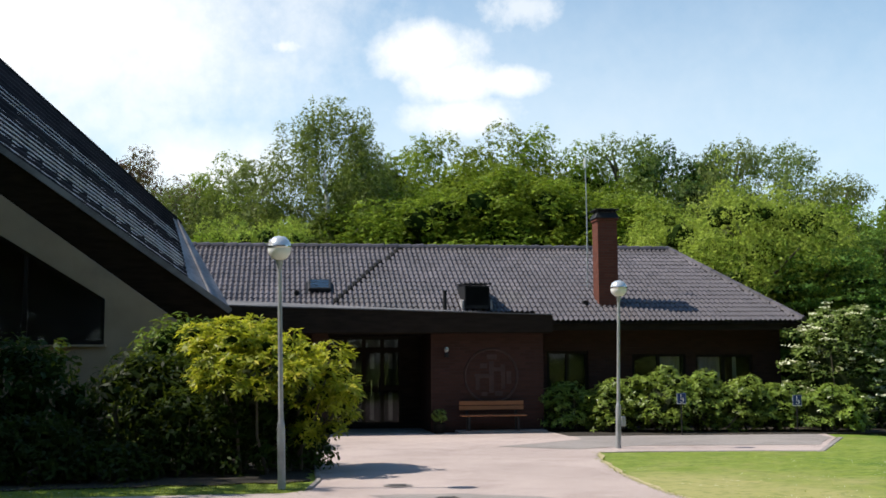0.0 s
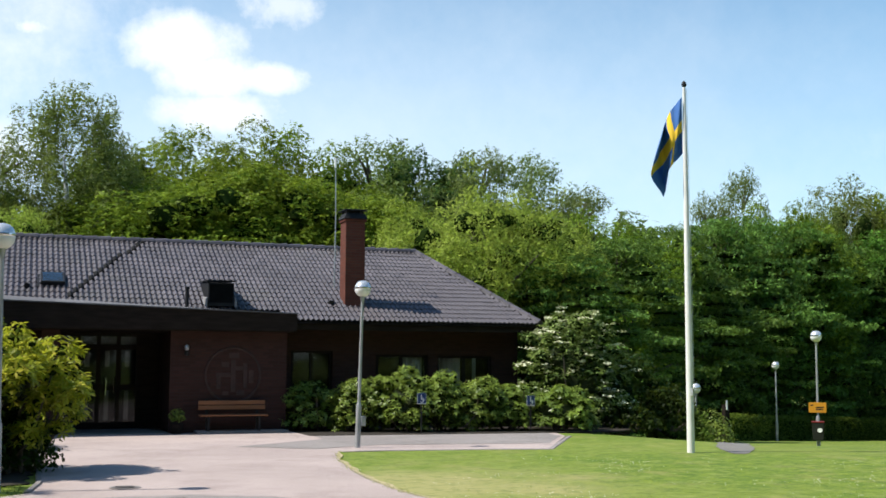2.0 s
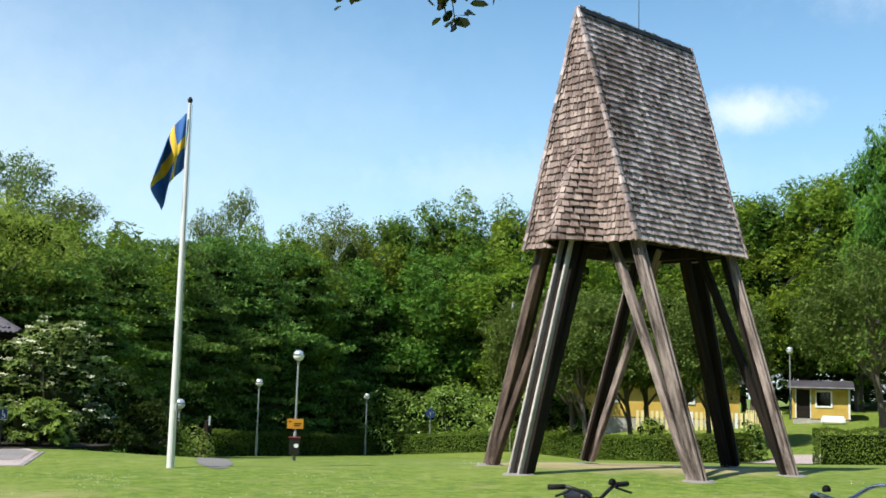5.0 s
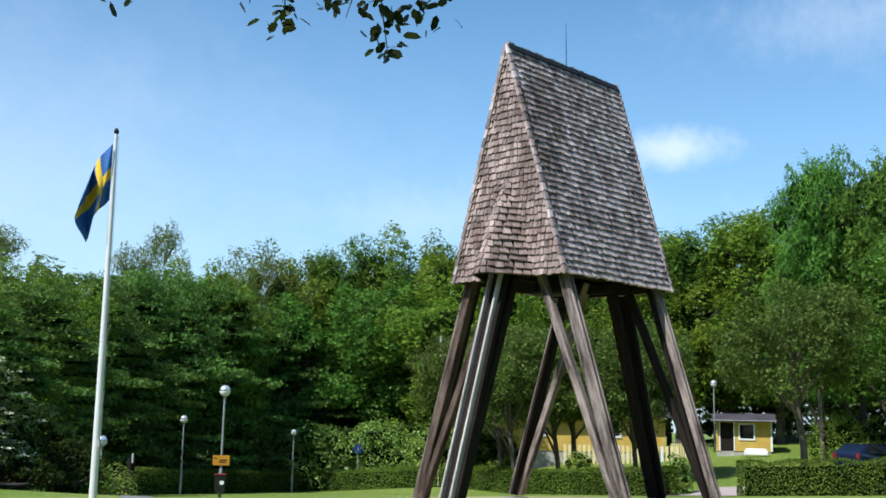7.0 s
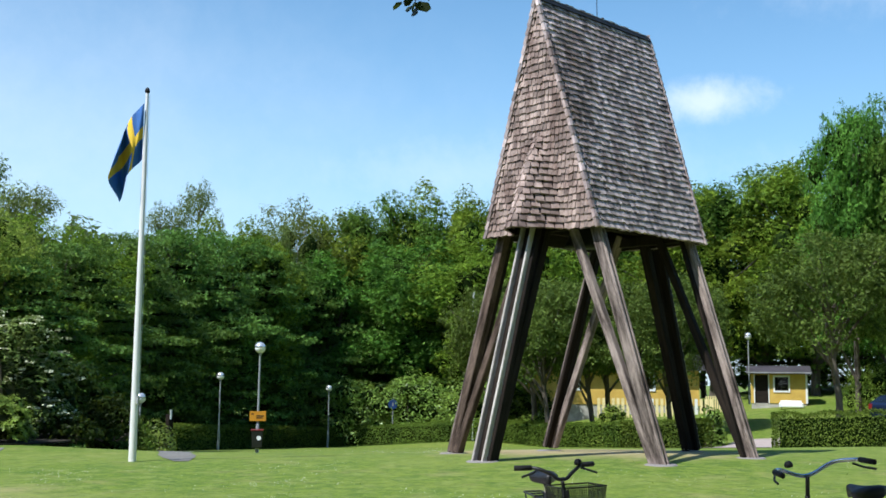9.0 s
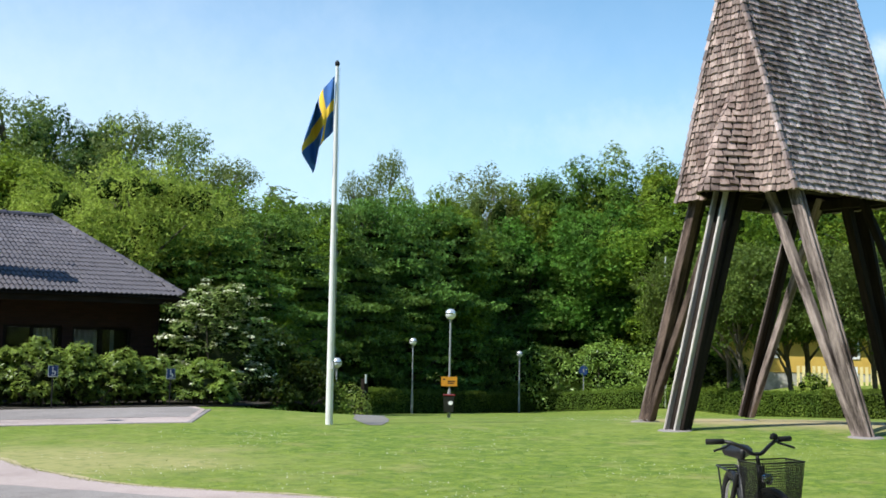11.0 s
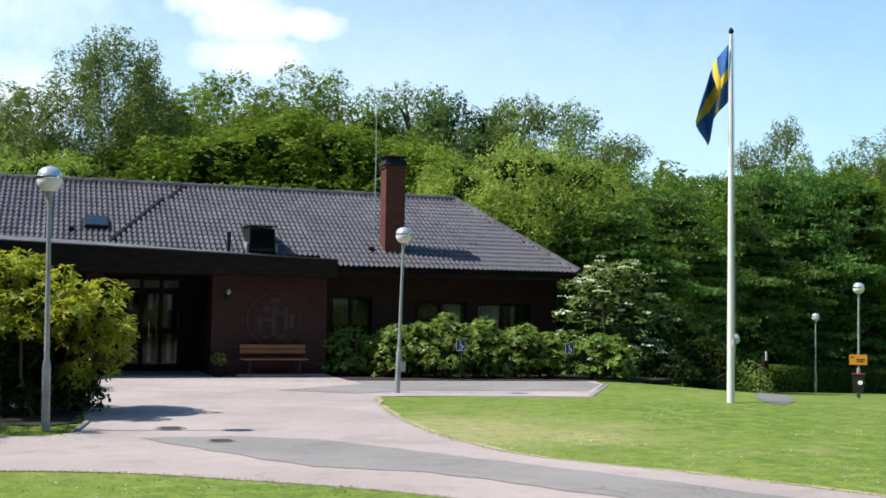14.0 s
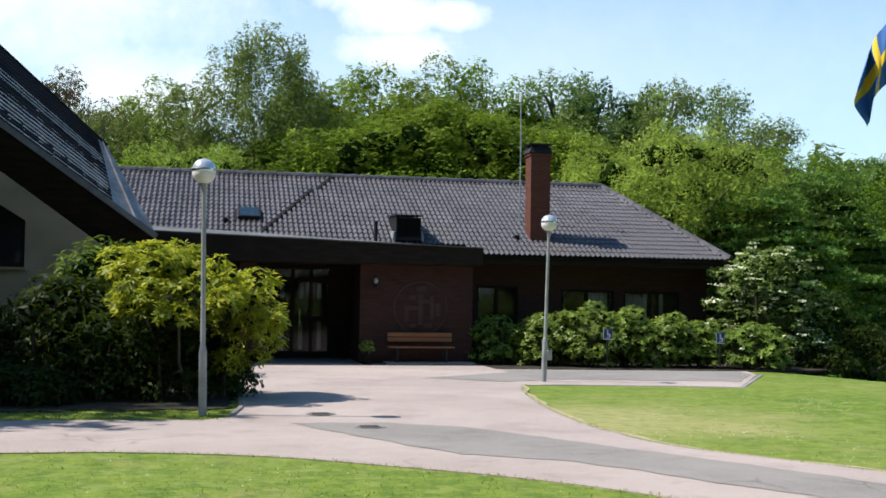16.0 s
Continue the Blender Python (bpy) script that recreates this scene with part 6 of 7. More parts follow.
part("wall", box((-2.0, 0.1, HB), (-1.8, 4.5, HB + 2.15)), M_YWOOD, hut)
part("wall", box((1.8, 0.1, HB), (2.0, 4.5, HB + 2.15)), M_YWOOD, hut)
part("wall", box((-1.8, 4.3, HB), (1.8, 4.5, HB + 2.15)), M_YWOOD, hut)
part("plinth", box((-1.95, -0.05, HB - 1.2), (1.95, 4.45, HB - 0.002)), M_CONC, hut)
part("roof", slab([(-2.3, -0.8, HB + 2.12), (2.3, -0.8, HB + 2.12), (2.3, 2.2, HB + 2.6), (-2.3, 2.2, HB + 2.6)], 0.12), M_TILES, hut, "low dark roof")
part("roof", slab([(-2.3, 2.2, HB + 2.6), (2.3, 2.2, HB + 2.6), (2.3, 5.2, HB + 2.12), (-2.3, 5.2, HB + 2.12)], 0.12), M_TILES, hut)
part("fascia", box((-2.3, -0.84, HB + 2.05), (2.3, -0.805, HB + 2.13)), M_ZINC, hut)
part("door", box((-1.68, -0.02, HB + 0.01), (-0.77, 0.03, HB + 1.9)), M_BROWN, hut, "dark door")
for lo, hi in (((-1.78, HB), (-1.7, HB + 2.0)), ((-0.75, HB), (-0.67, HB + 2.0)), ((1.88, HB), (2.02, HB + 2.1))):
    part("trim", box((lo[0], -0.14, lo[1]), (hi[0], -0.101, hi[1])), M_WHITE, hut)
for x in (-0.3,):
    bm = bmesh.new()
    for lo, hi in (((x - 0.1, HB + 0.75), (x + 1.1, HB + 0.87)), ((x - 0.1, HB + 1.8), (x + 1.1, HB + 1.92)), ((x - 0.1, HB + 0.87), (x + 0.02, HB + 1.8)), ((x + 0.98, HB + 0.87), (x + 1.1, HB + 1.8))):
        box((lo[0], -0.16, lo[1]), (hi[0], -0.102, hi[1]), bm)
    wn = part("window", bm, M_WHITE, hut, "white window trim")
    part("pane", box((x + 0.02, -0.03, HB + 0.87), (x + 0.98, -0.02, HB + 1.8)), M_GLASS, wn)
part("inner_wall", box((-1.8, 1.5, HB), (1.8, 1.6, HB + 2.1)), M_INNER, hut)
for i in range(16):
    part("fence_board", box((-5.2 + i * 0.16, -1.6, HB - 0.6), (-5.1 + i * 0.16, -1.57, HB + 0.45)), M_PICKET, hut)

hut2 = thing("long_cottage", (62.5, 41.3, 0.5), "long yellow wooden house with white windows behind trees", "house", turn=-56)
part("wall", wall_with_holes(-5.5, 5.5, -0.3, 2.1, -0.1, 0.1, [(-3.2, -2.2, 0.7, 1.7), (1.6, 2.6, 0.7, 1.7)]), M_YWOOD, hut2)
part("wall", box((-5.5, 0.1, -0.3), (-5.3, 5, 2.1)), M_YWOOD, hut2)
part("wall", box((5.3, 0.1, -0.3), (5.5, 5, 2.1)), M_YWOOD, hut2)
part("wall", box((-5.3, 4.8, -0.3), (5.3, 5, 2.1)), M_YWOOD, hut2)
part("plinth", box((-5.45, -0.05, -2.4), (5.45, 4.95, -0.302)), M_CONC, hut2)
part("roof", slab([(-6, -0.8, 2.05), (6, -0.8, 2.05), (6, 2.5, 3.3), (-6, 2.5, 3.3)]), M_TILES, hut2)
part("roof", slab([(-6, 2.5, 3.3), (6, 2.5, 3.3), (6, 5.8, 2.05), (-6, 5.8, 2.05)]), M_TILES, hut2)
for x in (-3.2, 1.6):
    bm = bmesh.new()
    for lo, hi in (((x - 0.12, 0.58), (x + 1.12, 0.72)), ((x - 0.12, 1.7), (x + 1.12, 1.84)), ((x - 0.12, 0.72), (x + 0.02, 1.7)), ((x + 0.98, 0.72), (x + 1.12, 1.7)), ((x + 0.46, 0.72), (x + 0.54, 1.7))):
        box((lo[0], -0.16, lo[1]), (hi[0], -0.102, hi[1]), bm)
    wn = part("window", bm, M_WHITE, hut2, "white window frame")
    part("pane", box((x + 0.02, -0.03, 0.72), (x + 0.98, -0.02, 1.7)), M_GLASS, wn)
for i in range(16, 40):
    part("fence_board", box((-5.8 + i * 0.3, -2.6, -1.1), (-5.62 + i * 0.3, -2.57, 0.15)), M_PICKET if i % 9 else M_WHITE, hut2)

so = thing("garden_sofa", (66.1, 30.76, ground_z(66.1, 30.76)), "white covered garden sofa beside the cottage", "sofa", turn=-64)
so.scale = (0.7, 0.7, 0.6)
part("seat", box((-0.9, -0.35, 0.15), (0.9, 0.35, 0.45)), M_WHITE, so, bevel=0.06)
part("backrest", box((-0.9, 0.2, 0.4), (0.9, 0.42, 0.85)), M_WHITE, so, bevel=0.06)
for x in (-1, 1):
    part("armrest", box((x * 0.9 - 0.12, -0.35, 0.15), (x * 0.9 + 0.12, 0.35, 0.62)), M_WHITE, so, bevel=0.05)
for x in (-0.8, 0.8):
    for y in (-0.28, 0.28):
        part("leg", lathe([(0.03, 0), (0.035, 0.16)], 8, at=(x, y, 0)), M_BROWN, so)


def car(at, turn):
    c = thing("car", (*at, ground_z(*at) - 0.02), "dark blue parked estate car seen over the hedge", "car", turn=turn)
    prof = [(-2.2, 0.35), (-2.2, 0.8), (-2.1, 0.95), (-1.0, 1.02), (-0.35, 1.42), (1.4, 1.44), (2.05, 1.05), (2.15, 0.9), (2.15, 0.35)]
    bm = bmesh.new()
    sides = []
    for y, k in ((-0.85, 0), (0.85, 0)):
        sides.append([bm.verts.new((x, y * (0.8 if z > 1.2 else 1), z)) for x, z in prof])
    bm.faces.new(sides[0])
    bm.faces.new(sides[1][::-1])
    for i in range(len(prof)):
        j = (i + 1) % len(prof)
        bm.faces.new((sides[0][i], sides[1][i], sides[1][j], sides[0][j]))
    bmesh.ops.recalc_face_normals(bm, faces=bm.faces[:])
    part("body", bm, M_CAR, c, bevel=0.05)
    for s in (-1, 1):
        for a, b in ((-0.75, 0.25), (0.32, 1.5)):
            part("side_window", hexa([(a + 0.0, s * 0.845, 1.0), (b, s * 0.845, 1.0), (b, s * 0.87, 1.0), (a, s * 0.87, 1.0)], [(a + 0.38, s * 0.70, 1.38), (b, s * 0.70, 1.38), (b, s * 0.73, 1.38), (a + 0.38, s * 0.73, 1.38)]), M_DARKMET, c)
        for x in (-1.35, 1.35):
            wh = part("wheel", lathe([(0.31, -0.1), (0.32, 0), (0.31, 0.1)], 20), M_RUBBER, c, at=pose(x, s * 0.78, 0.31, 90, 0, 0))
            part("rim", lathe([(0.2, 0.1), (0.18, 0.108)] if s < 0 else [(0.2, -0.108), (0.18, -0.1)], 16), M_CHROME, wh)
        part("headlight", box((-2.22, s * 0.62 - 0.16, 0.66), (-2.18, s * 0.62 + 0.16, 0.82)), M_CHROME, c)
        part("tail_light", box((2.1, s * 0.7 - 0.1, 0.75), (2.17, s * 0.7 + 0.1, 1.0)), M_RED, c)
    part("windscreen", hexa([(-1.0, -0.72, 1.05), (-1.0, 0.72, 1.05), (-0.98, 0.72, 1.04), (-0.98, -0.72, 1.04)], [(-0.4, -0.6, 1.41), (-0.4, 0.6, 1.41), (-0.38, 0.6, 1.40), (-0.38, -0.6, 1.40)]), M_DARKMET, c)


car((56.95, 20.2), 160)

# ---- shrubs, hedges ----
def shrub(name, at, lobes, per_area, size, aspect, material, label, category, seed, stems=7, group="", lift=0.5, jitter=0.5, flowers=None, turn=0.0, heart=None, whorl=0):
    """A bush: stems from the ground and leaves in uneven lobes."""
    rng = np.random.default_rng(seed)
    sh = thing(name, at, label, category, group, turn=turn)
    bm = bmesh.new()
    for k in range(stems):
        c, h = lobes[int(rng.integers(len(lobes)))]
        a = rng.uniform(0, math.tau)
        foot = Vector((c[0] * 0.45 + 0.15 * math.cos(a), c[1] * 0.45 + 0.15 * math.sin(a), -0.05))
        tip = Vector(c) + Vector((0, 0, h[2] * 0.2))
        mid = foot.lerp(tip, 0.5) + Vector(rng.normal(size=3) * 0.12)
        tube([foot, mid, tip], [0.035, 0.025, 0.01], 6, bm)
    tagged(part("woody_base", bm, M_BARK, sh), kind="stuff")
    v = whorls(lobes, per_area, size, aspect, rng, lift, whorl) if whorl else clumps(lobes, per_area, size, aspect, rng, lift, jitter)
    v = v[np.repeat(v.reshape(-1, 4, 3)[:, :, 2].min(1) > -0.02, 4)] if at[2] < 0.3 else v
    child("leaves", leaf_mesh("leaves", v, material), sh)
    child("inner_leaves", inner_mass("inner_leaves", [(c, h) for c, h in lobes if c[2] > h[2] * 0.8], rng, F_INNER_SHADE, 0.5), sh)
    # A near-black heart stands in for the shade inside the bush
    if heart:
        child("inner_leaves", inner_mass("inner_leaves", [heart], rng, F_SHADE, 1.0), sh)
    if flowers:
        mat, n, r = flowers
        pts, nor = [], []
        for c, h in lobes:
            if rng.uniform() < 0.25:
                continue
            p, d = ball_points(n, rng, 0.04, 0.3)
            for q, dd in zip(p, d):
                o = np.array(c) + q * np.array(h) * 1.3
                s = rng.normal(size=(14, 3)) * np.array([r, r, r * 0.25])
                pts.append(o + s)
                nor.append(np.tile(dd * 0.5 + np.array([0, 0, 1.0]), (14, 1)) + rng.normal(size=(14, 3)) * 0.3)
        child("blossom", leaf_mesh("blossom", leaf_arrays(np.concatenate(pts), np.concatenate(nor), 0.075, 0.9, rng), mat), sh, "flat cream flower heads", kind="stuff")
    return sh


def dome(rng, half, n, k=(0.2, 0.3)):
    """Lobes set closely over a full, slightly boxy dome."""
    rows = []
    mean = (half[0] + half[1] + half[2]) / 3
    for i in range(n):
        z = (i + 0.5) / n
        a = i * 2.39996 + rng.uniform(-0.3, 0.3)
        q = math.sqrt(1 - z * z)
        d = np.array([q * math.cos(a), q * math.sin(a), z])
        r = (np.abs(d) ** 2.6).sum() ** (-1 / 2.6)
        f = rng.uniform(*k)
        c = d * r * np.array(half) * rng.uniform(0.88, 1.02)
        h = np.array([1.0, 1.0, 0.85]) * mean * f
        c = np.array([c[0] * (1 - h[0] / half[0] * 0.8), c[1] * (1 - h[1] / half[1] * 0.8), max(c[2] - h[2] * 0.8, h[2] * 0.75)])
        rows.append((c, h))
    rows.append((np.array([0, 0, half[2] * 0.42]), np.array([half[0] * 0.68, half[1] * 0.68, half[2] * 0.42])))
    return rows


def mound(rng, half, n, lobe=(0.3, 0.5), base=0.0):
    rows = []
    for _ in range(n):
        a, r = rng.uniform(0, math.tau), math.sqrt(rng.uniform(0, 1))
        x, y = r * math.cos(a), r * math.sin(a)
        z = rng.uniform(0.25, 1.0) * (1 - 0.45 * r ** 4)
        k = rng.uniform(*lobe)
        h = np.array([half[0], half[1], half[2] * 0.55]) * k
        h[:2] = np.minimum(h[:2], 0.9)
        rows.append(((x * half[0] * 0.82, y * half[1] * 0.82, max(z * half[2] - h[2] * 0.9, h[2] * 0.7) + base), h))
    return rows


R1 = np.random.default_rng(5)
def undercut(rows, z0, k):
    """Draws the lower lobes in towards the stems."""
    return [((c[0] * (k if c[2] < z0 else 1), c[1] * (k if c[2] < z0 else 1), c[2]), h) for c, h in rows]


RHODO = [((-0.7, -0.75, 1.5), 0.42), ((-0.7, -0.3, 1.98), 0.5), ((-0.2, -0.2, 1.93), 0.5), ((0.3, -0.2, 1.8), 0.5), ((0.75, -0.1, 1.66), 0.45), ((1.02, 0.0, 1.3), 0.42), ((1.08, -0.1, 0.9), 0.38),
         ((0.72, -0.6, 1.3), 0.45), ((0.2, -0.85, 1.42), 0.45), ((-0.35, -0.85, 1.5), 0.45), ((0.92, -0.35, 0.6), 0.35), ((-0.8, 0.7, 1.9), 0.5),
         ((-0.2, 0.8, 1.9), 0.5), ((0.4, 0.7, 1.75), 0.5), ((0.9, 0.6, 1.4), 0.45), ((1.0, 0.5, 0.85), 0.4)]
RHODO = tufts([(np.array(c), np.array([r, r, r * 0.85])) for c, r in RHODO], R1, 0.22, 1.0, 0.7, 0.9)
shrub("rhododendron", (-0.4, 18.7, 0.02), RHODO, 36, 0.12, 0.34, F_RHODO, "large sunlit rhododendron with yellow-green leaves", "shrub", 21, 14, lift=1.0, heart=((-0.05, 0.1, 1.3), (1.0, 0.8, 0.5)), whorl=6)
shrub("rhododendron", (-2.0, 22.6, 0.02), dome(R1, (1.45, 1.4, 2.75), 36), 46, 0.17, 0.36, F_TRIM, "dark green rhododendron against the chapel wall", "shrub", 22, 10, lift=1.4)
# low dark shrubs added to stand in for shade along the bed front
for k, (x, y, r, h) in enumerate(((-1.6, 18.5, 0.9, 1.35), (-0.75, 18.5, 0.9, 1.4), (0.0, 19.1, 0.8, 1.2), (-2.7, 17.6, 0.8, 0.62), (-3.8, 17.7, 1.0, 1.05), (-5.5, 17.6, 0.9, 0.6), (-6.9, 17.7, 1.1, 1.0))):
    shrub("low_shrub", (x, y, 0.02), dome(np.random.default_rng(30 + k), (r, r * 0.9, h), 26, (0.24, 0.34)), 70, 0.12, 0.4, F_SHADOWED, "low near-black shrub standing in for shade at the chapel bed front", "shrub", 33 + k, 6, "low shrubs of the bed")
shrub("rhododendron", (-2.3, 19.4, 0.02), dome(R1, (1.3, 1.2, 2.0), 32), 46, 0.17, 0.36, F_SHADOWED, "dark rhododendron in the shade", "shrub", 23, 8)
shrub("laurel_shrub", (-4.6, 20.4, 0.02), dome(R1, (1.5, 1.5, 2.3), 34), 40, 0.16, 0.4, F_SHADOWED, "green shrub in front of the chapel window, darkened for shade", "shrub", 24, 8)
shrub("laurel_shrub", (-6.4, 19.0, 0.02), dome(R1, (1.6, 1.5, 2.2), 34), 36, 0.16, 0.4, F_SHADOWED, "green shrub in the chapel bed, darkened for shade", "shrub", 25, 8)
shrub("laurel_shrub", (-4.4, 18.0, 0.02), dome(R1, (1.2, 1.1, 1.0), 24, (0.24, 0.34)), 46, 0.15, 0.4, F_SHADOWED, "low green shrub in the chapel bed, darkened for shade", "shrub", 26, 6)
shrub("low_shrub", (0.05, 24.2, 0.02), dome(R1, (0.65, 1.6, 1.1), 26, (0.24, 0.34)), 50, 0.14, 0.4, F_RHODO, "lower leafy shrub along the bed kerb", "shrub", 27, 6)
for k, (x, y, r, h) in enumerate(((7.15, 28.5, 0.8, 1.18), (8.3, 27.9, 0.88, 1.32), (9.3, 27.4, 0.82, 1.52), (10.3, 27.3, 0.87, 1.44), (11.25, 27.2, 0.82, 1.27), (12.1, 27.1, 0.77, 1.16), (13.35, 26.5, 0.95, 1.08))):
    shrub("hedge_shrub", (x, y, 0.02), tufts(undercut(dome(np.random.default_rng(40 + k), (r * 1.12, 0.85, h), 22, (0.2, 0.34)), h * 0.5, 0.64), R1, 0.2, 1.0, 0.75, 0.8), 32, 0.095, 0.42, F_HEDGE, "leafy light green shrub in the row below the windows", "hedge shrub", 50 + k, 7, "hedge below the windows", lift=1.1, heart=((0, 0.1, h * 0.42), (r * 0.9, 0.6, h * 0.42)), whorl=5)
shrub("elder_bush", (14.5, 28.2, 0.02), tufts(dome(np.random.default_rng(70), (1.52, 1.4, 3.25), 30, (0.2, 0.34)), np.random.default_rng(78), 0.28, 1.0, 0.6, 0.9), 50, 0.12, 0.42, F_ELDER, "tall elder bush covered in cream flower heads", "shrub", 71, 9, flowers=(F_FLOWER, 2, 0.075), lift=1.5, heart=((0, 0.1, 1.4), (0.95, 0.85, 1.1)))
# shrubs beside the elder, deep shade put into their leaf colour
shrub("dark_shrub", (15.7, 26.9, -0.05), dome(np.random.default_rng(172), (0.8, 0.7, 0.75), 22, (0.24, 0.34)), 46, 0.13, 0.45, F_SHADOWED, "low green shrub in front of the elder, darkened for shade", "shrub", 173)
shrub("dark_shrub", (17.5, 28.2, -0.1), dome(np.random.default_rng(174), (1.0, 1.0, 1.3), 24, (0.24, 0.34)), 46, 0.13, 0.45, F_SHADOWED, "shrub at the end of the bed, darkened for shade", "shrub", 175)
shrub("dark_shrub", (16.6, 29.3, -0.1), dome(np.random.default_rng(72), (1.5, 1.4, 2.3), 30), 40, 0.14, 0.45, F_SHADOWED, "dark shrub in the shade beside the elder", "shrub", 73)
shrub("low_shrub", (18.6, 29.6, ground_z(18.6, 29.6)), mound(np.random.default_rng(74), (1.0, 0.9, 1.3), 22, (0.35, 0.55)), 50, 0.13, 0.45, F_TRIM, "low green shrub at the path corner", "shrub", 75)
shrub("low_shrub", (20.4, 30.6, ground_z(20.4, 30.6)), mound(np.random.default_rng(76), (0.8, 0.7, 1.2), 18, (0.4, 0.6)), 50, 0.11, 0.45, F_HEDGE, "yellowish shrub beside the hedge end", "shrub", 77)
pt_ = thing("planter", (3.75, 28.1, 0.012), "round pot with a small green plant beside the entrance", "plant pot")
part("pot", lathe([(0.12, 0), (0.16, 0.24), (0.17, 0.25), (0.15, 0.26)], 16), M_BROWN, pt_)
prng = np.random.default_rng(80)
child("leaves", leaf_mesh("leaves", clumps([((0, 0, 0.42), (0.2, 0.2, 0.18))], 420, 0.07, 0.5, prng), F_HEDGE), pt_)


def clipped_hedge(a, b, width, height, seed, label):
    """A trimmed hedge from a to b on the ground, straight sides and top, uneven skin."""
    rng = np.random.default_rng(seed)
    a, b = np.array(a, float), np.array(b, float)
    n = int(np.linalg.norm(b - a) * 1500)
    t = rng.uniform(0, 1, n)
    side = rng.integers(0, 3, n)
    end = rng.uniform(0, 1, n) < 0.9 / max(1.0, np.linalg.norm(b - a))
    t = np.where(end, np.round(t), t)
    way = (b - a) / np.linalg.norm(b - a)
    perp = np.array([-way[1], way[0]])
    h = np.where(side == 2, height, rng.uniform(0, height, n)) * (1 + 0.05 * np.sin(t * 40) + rng.normal(size=n) * 0.03)
    o = np.where((side == 0) & ~end, -0.5, np.where((side == 1) & ~end, 0.5, rng.uniform(-0.5, 0.5, n))) * width * (1 + rng.normal(size=n) * 0.08)
    xy = a + t[:, None] * (b - a) + o[:, None] * perp
    z = land(xy[:, 0], xy[:, 1]) + h
    nor = np.concatenate([(np.where(side == 0, -1, np.where(side == 1, 1, 0)))[:, None] * perp, (side == 2)[:, None] * 0.6 + 0.9], 1) + rng.normal(size=(n, 3)) * 0.55
    hd = thing("clipped_hedge", label=label, category="hedge", group="clipped hedges")
    child("leaves", leaf_mesh("leaves", leaf_arrays(np.concatenate([xy, z[:, None]], 1), nor, 0.08, 0.6, rng), F_TRIM), hd)
    bm = bmesh.new()
    m = max(2, int(np.linalg.norm(b - a) / 1.5))
    for i in range(m):
        p = a + (b - a) * (i + 0.5) / m
        z0 = ground_z(*p)
        tube([(p[0], p[1], z0 - 0.05), (p[0] + rng.normal() * 0.1, p[1], z0 + height * 0.5), (p[0], p[1] + rng.normal() * 0.1, z0 + height * 0.85)], [0.03, 0.02, 0.008], 5, bm)
    tagged(part("woody_base", bm, M_BARK, hd), kind="stuff")
    q = a + (b - a) * 0.5
    L = np.linalg.norm(b - a) / 2
    z0, z1 = ground_z(*a), ground_z(*b)
    a, b = a + way * 0.25, b - way * 0.25
    va, vb_, pw = Vector((*a, 0)), Vector((*b, 0)), Vector((*perp, 0)) * width * 0.34
    core = hexa([va + pw + Vector((0, 0, z0)), vb_ + pw + Vector((0, 0, z1)), vb_ - pw + Vector((0, 0, z1)), va - pw + Vector((0, 0, z0))], [va + pw + Vector((0, 0, z0 + height * 0.86)), vb_ + pw + Vector((0, 0, z1 + height * 0.86)), vb_ - pw + Vector((0, 0, z1 + height * 0.86)), va - pw + Vector((0, 0, z0 + height * 0.86))])
    # Near-black core: inner shade of the hedge put into its colour
    part("inner_mass", core, F_INNER_SHADE, hd)


HEDGE = [(27.5, 40.5), (34.5, 44.0), (46.4, 49.8), (47.6, 39.4), (41.5, 26.5), (39.0, 21.8)]
for k, (p, q) in enumerate(zip(HEDGE, HEDGE[1:])):
    clipped_hedge(p, q, 1.0, 1.05, 90 + k, "clipped green hedge at the foot of the lawn")
clipped_hedge((39.9, 19.2), (42.2, 9.5), 1.1, 1.25, 97, "clipped hedge along the far road")
WILD = [(43.5, 52.0, 2.4, 3.2, F_HEDGE), (47.0, 50.0, 2.8, 4.2, F_HEDGE), (50.2, 47.5, 2.8, 4.4, F_HEDGE), (51.0, 43.5, 2.6, 3.6, F_HEDGE), (51.0, 39.5, 2.2, 3.0, F_TRIM), (40.0, 51.5, 1.8, 1.9, F_TRIM), (36.0, 48.0, 1.8, 1.8, F_TRIM), (32.0, 46.0, 1.8, 1.7, F_TRIM), (47.5, 36.0, 1.6, 1.6, F_WILLOW), (42.6, 28.1, 1.0, 2.1, F_WILLOW), (44.3, 24.3, 0.8, 1.9, F_HEDGE), (62.5, 24.0, 2.2, 2.6, F_WILLOW), (65.0, 22.0, 2.2, 2.6, F_WILLOW), (64.0, 24.5, 2.4, 2.2, F_WILLOW), (66.0, 20.5, 2.6, 2.4, F_WILLOW), (61.5, 18.5, 2.2, 1.8, F_BROAD), (70.5, 27.0, 2.5, 2.5, F_BROAD), (24.6, 38.0, 1.6, 1.8, F_SHADOWED), (22.5, 36.6, 1.5, 1.8, F_SHADOWED)]
for k, (x, y, r, h, f) in enumerate(WILD):
    shrub("wild_shrub", (x, y, ground_z(x, y) - 0.1), dome(np.random.default_rng(100 + k), (r, r, h), 30, (0.2, 0.34)), 24, 0.17, 0.5, f, "unclipped green shrub growing behind the hedge", "shrub", 120 + k, 6, "wild shrubs")


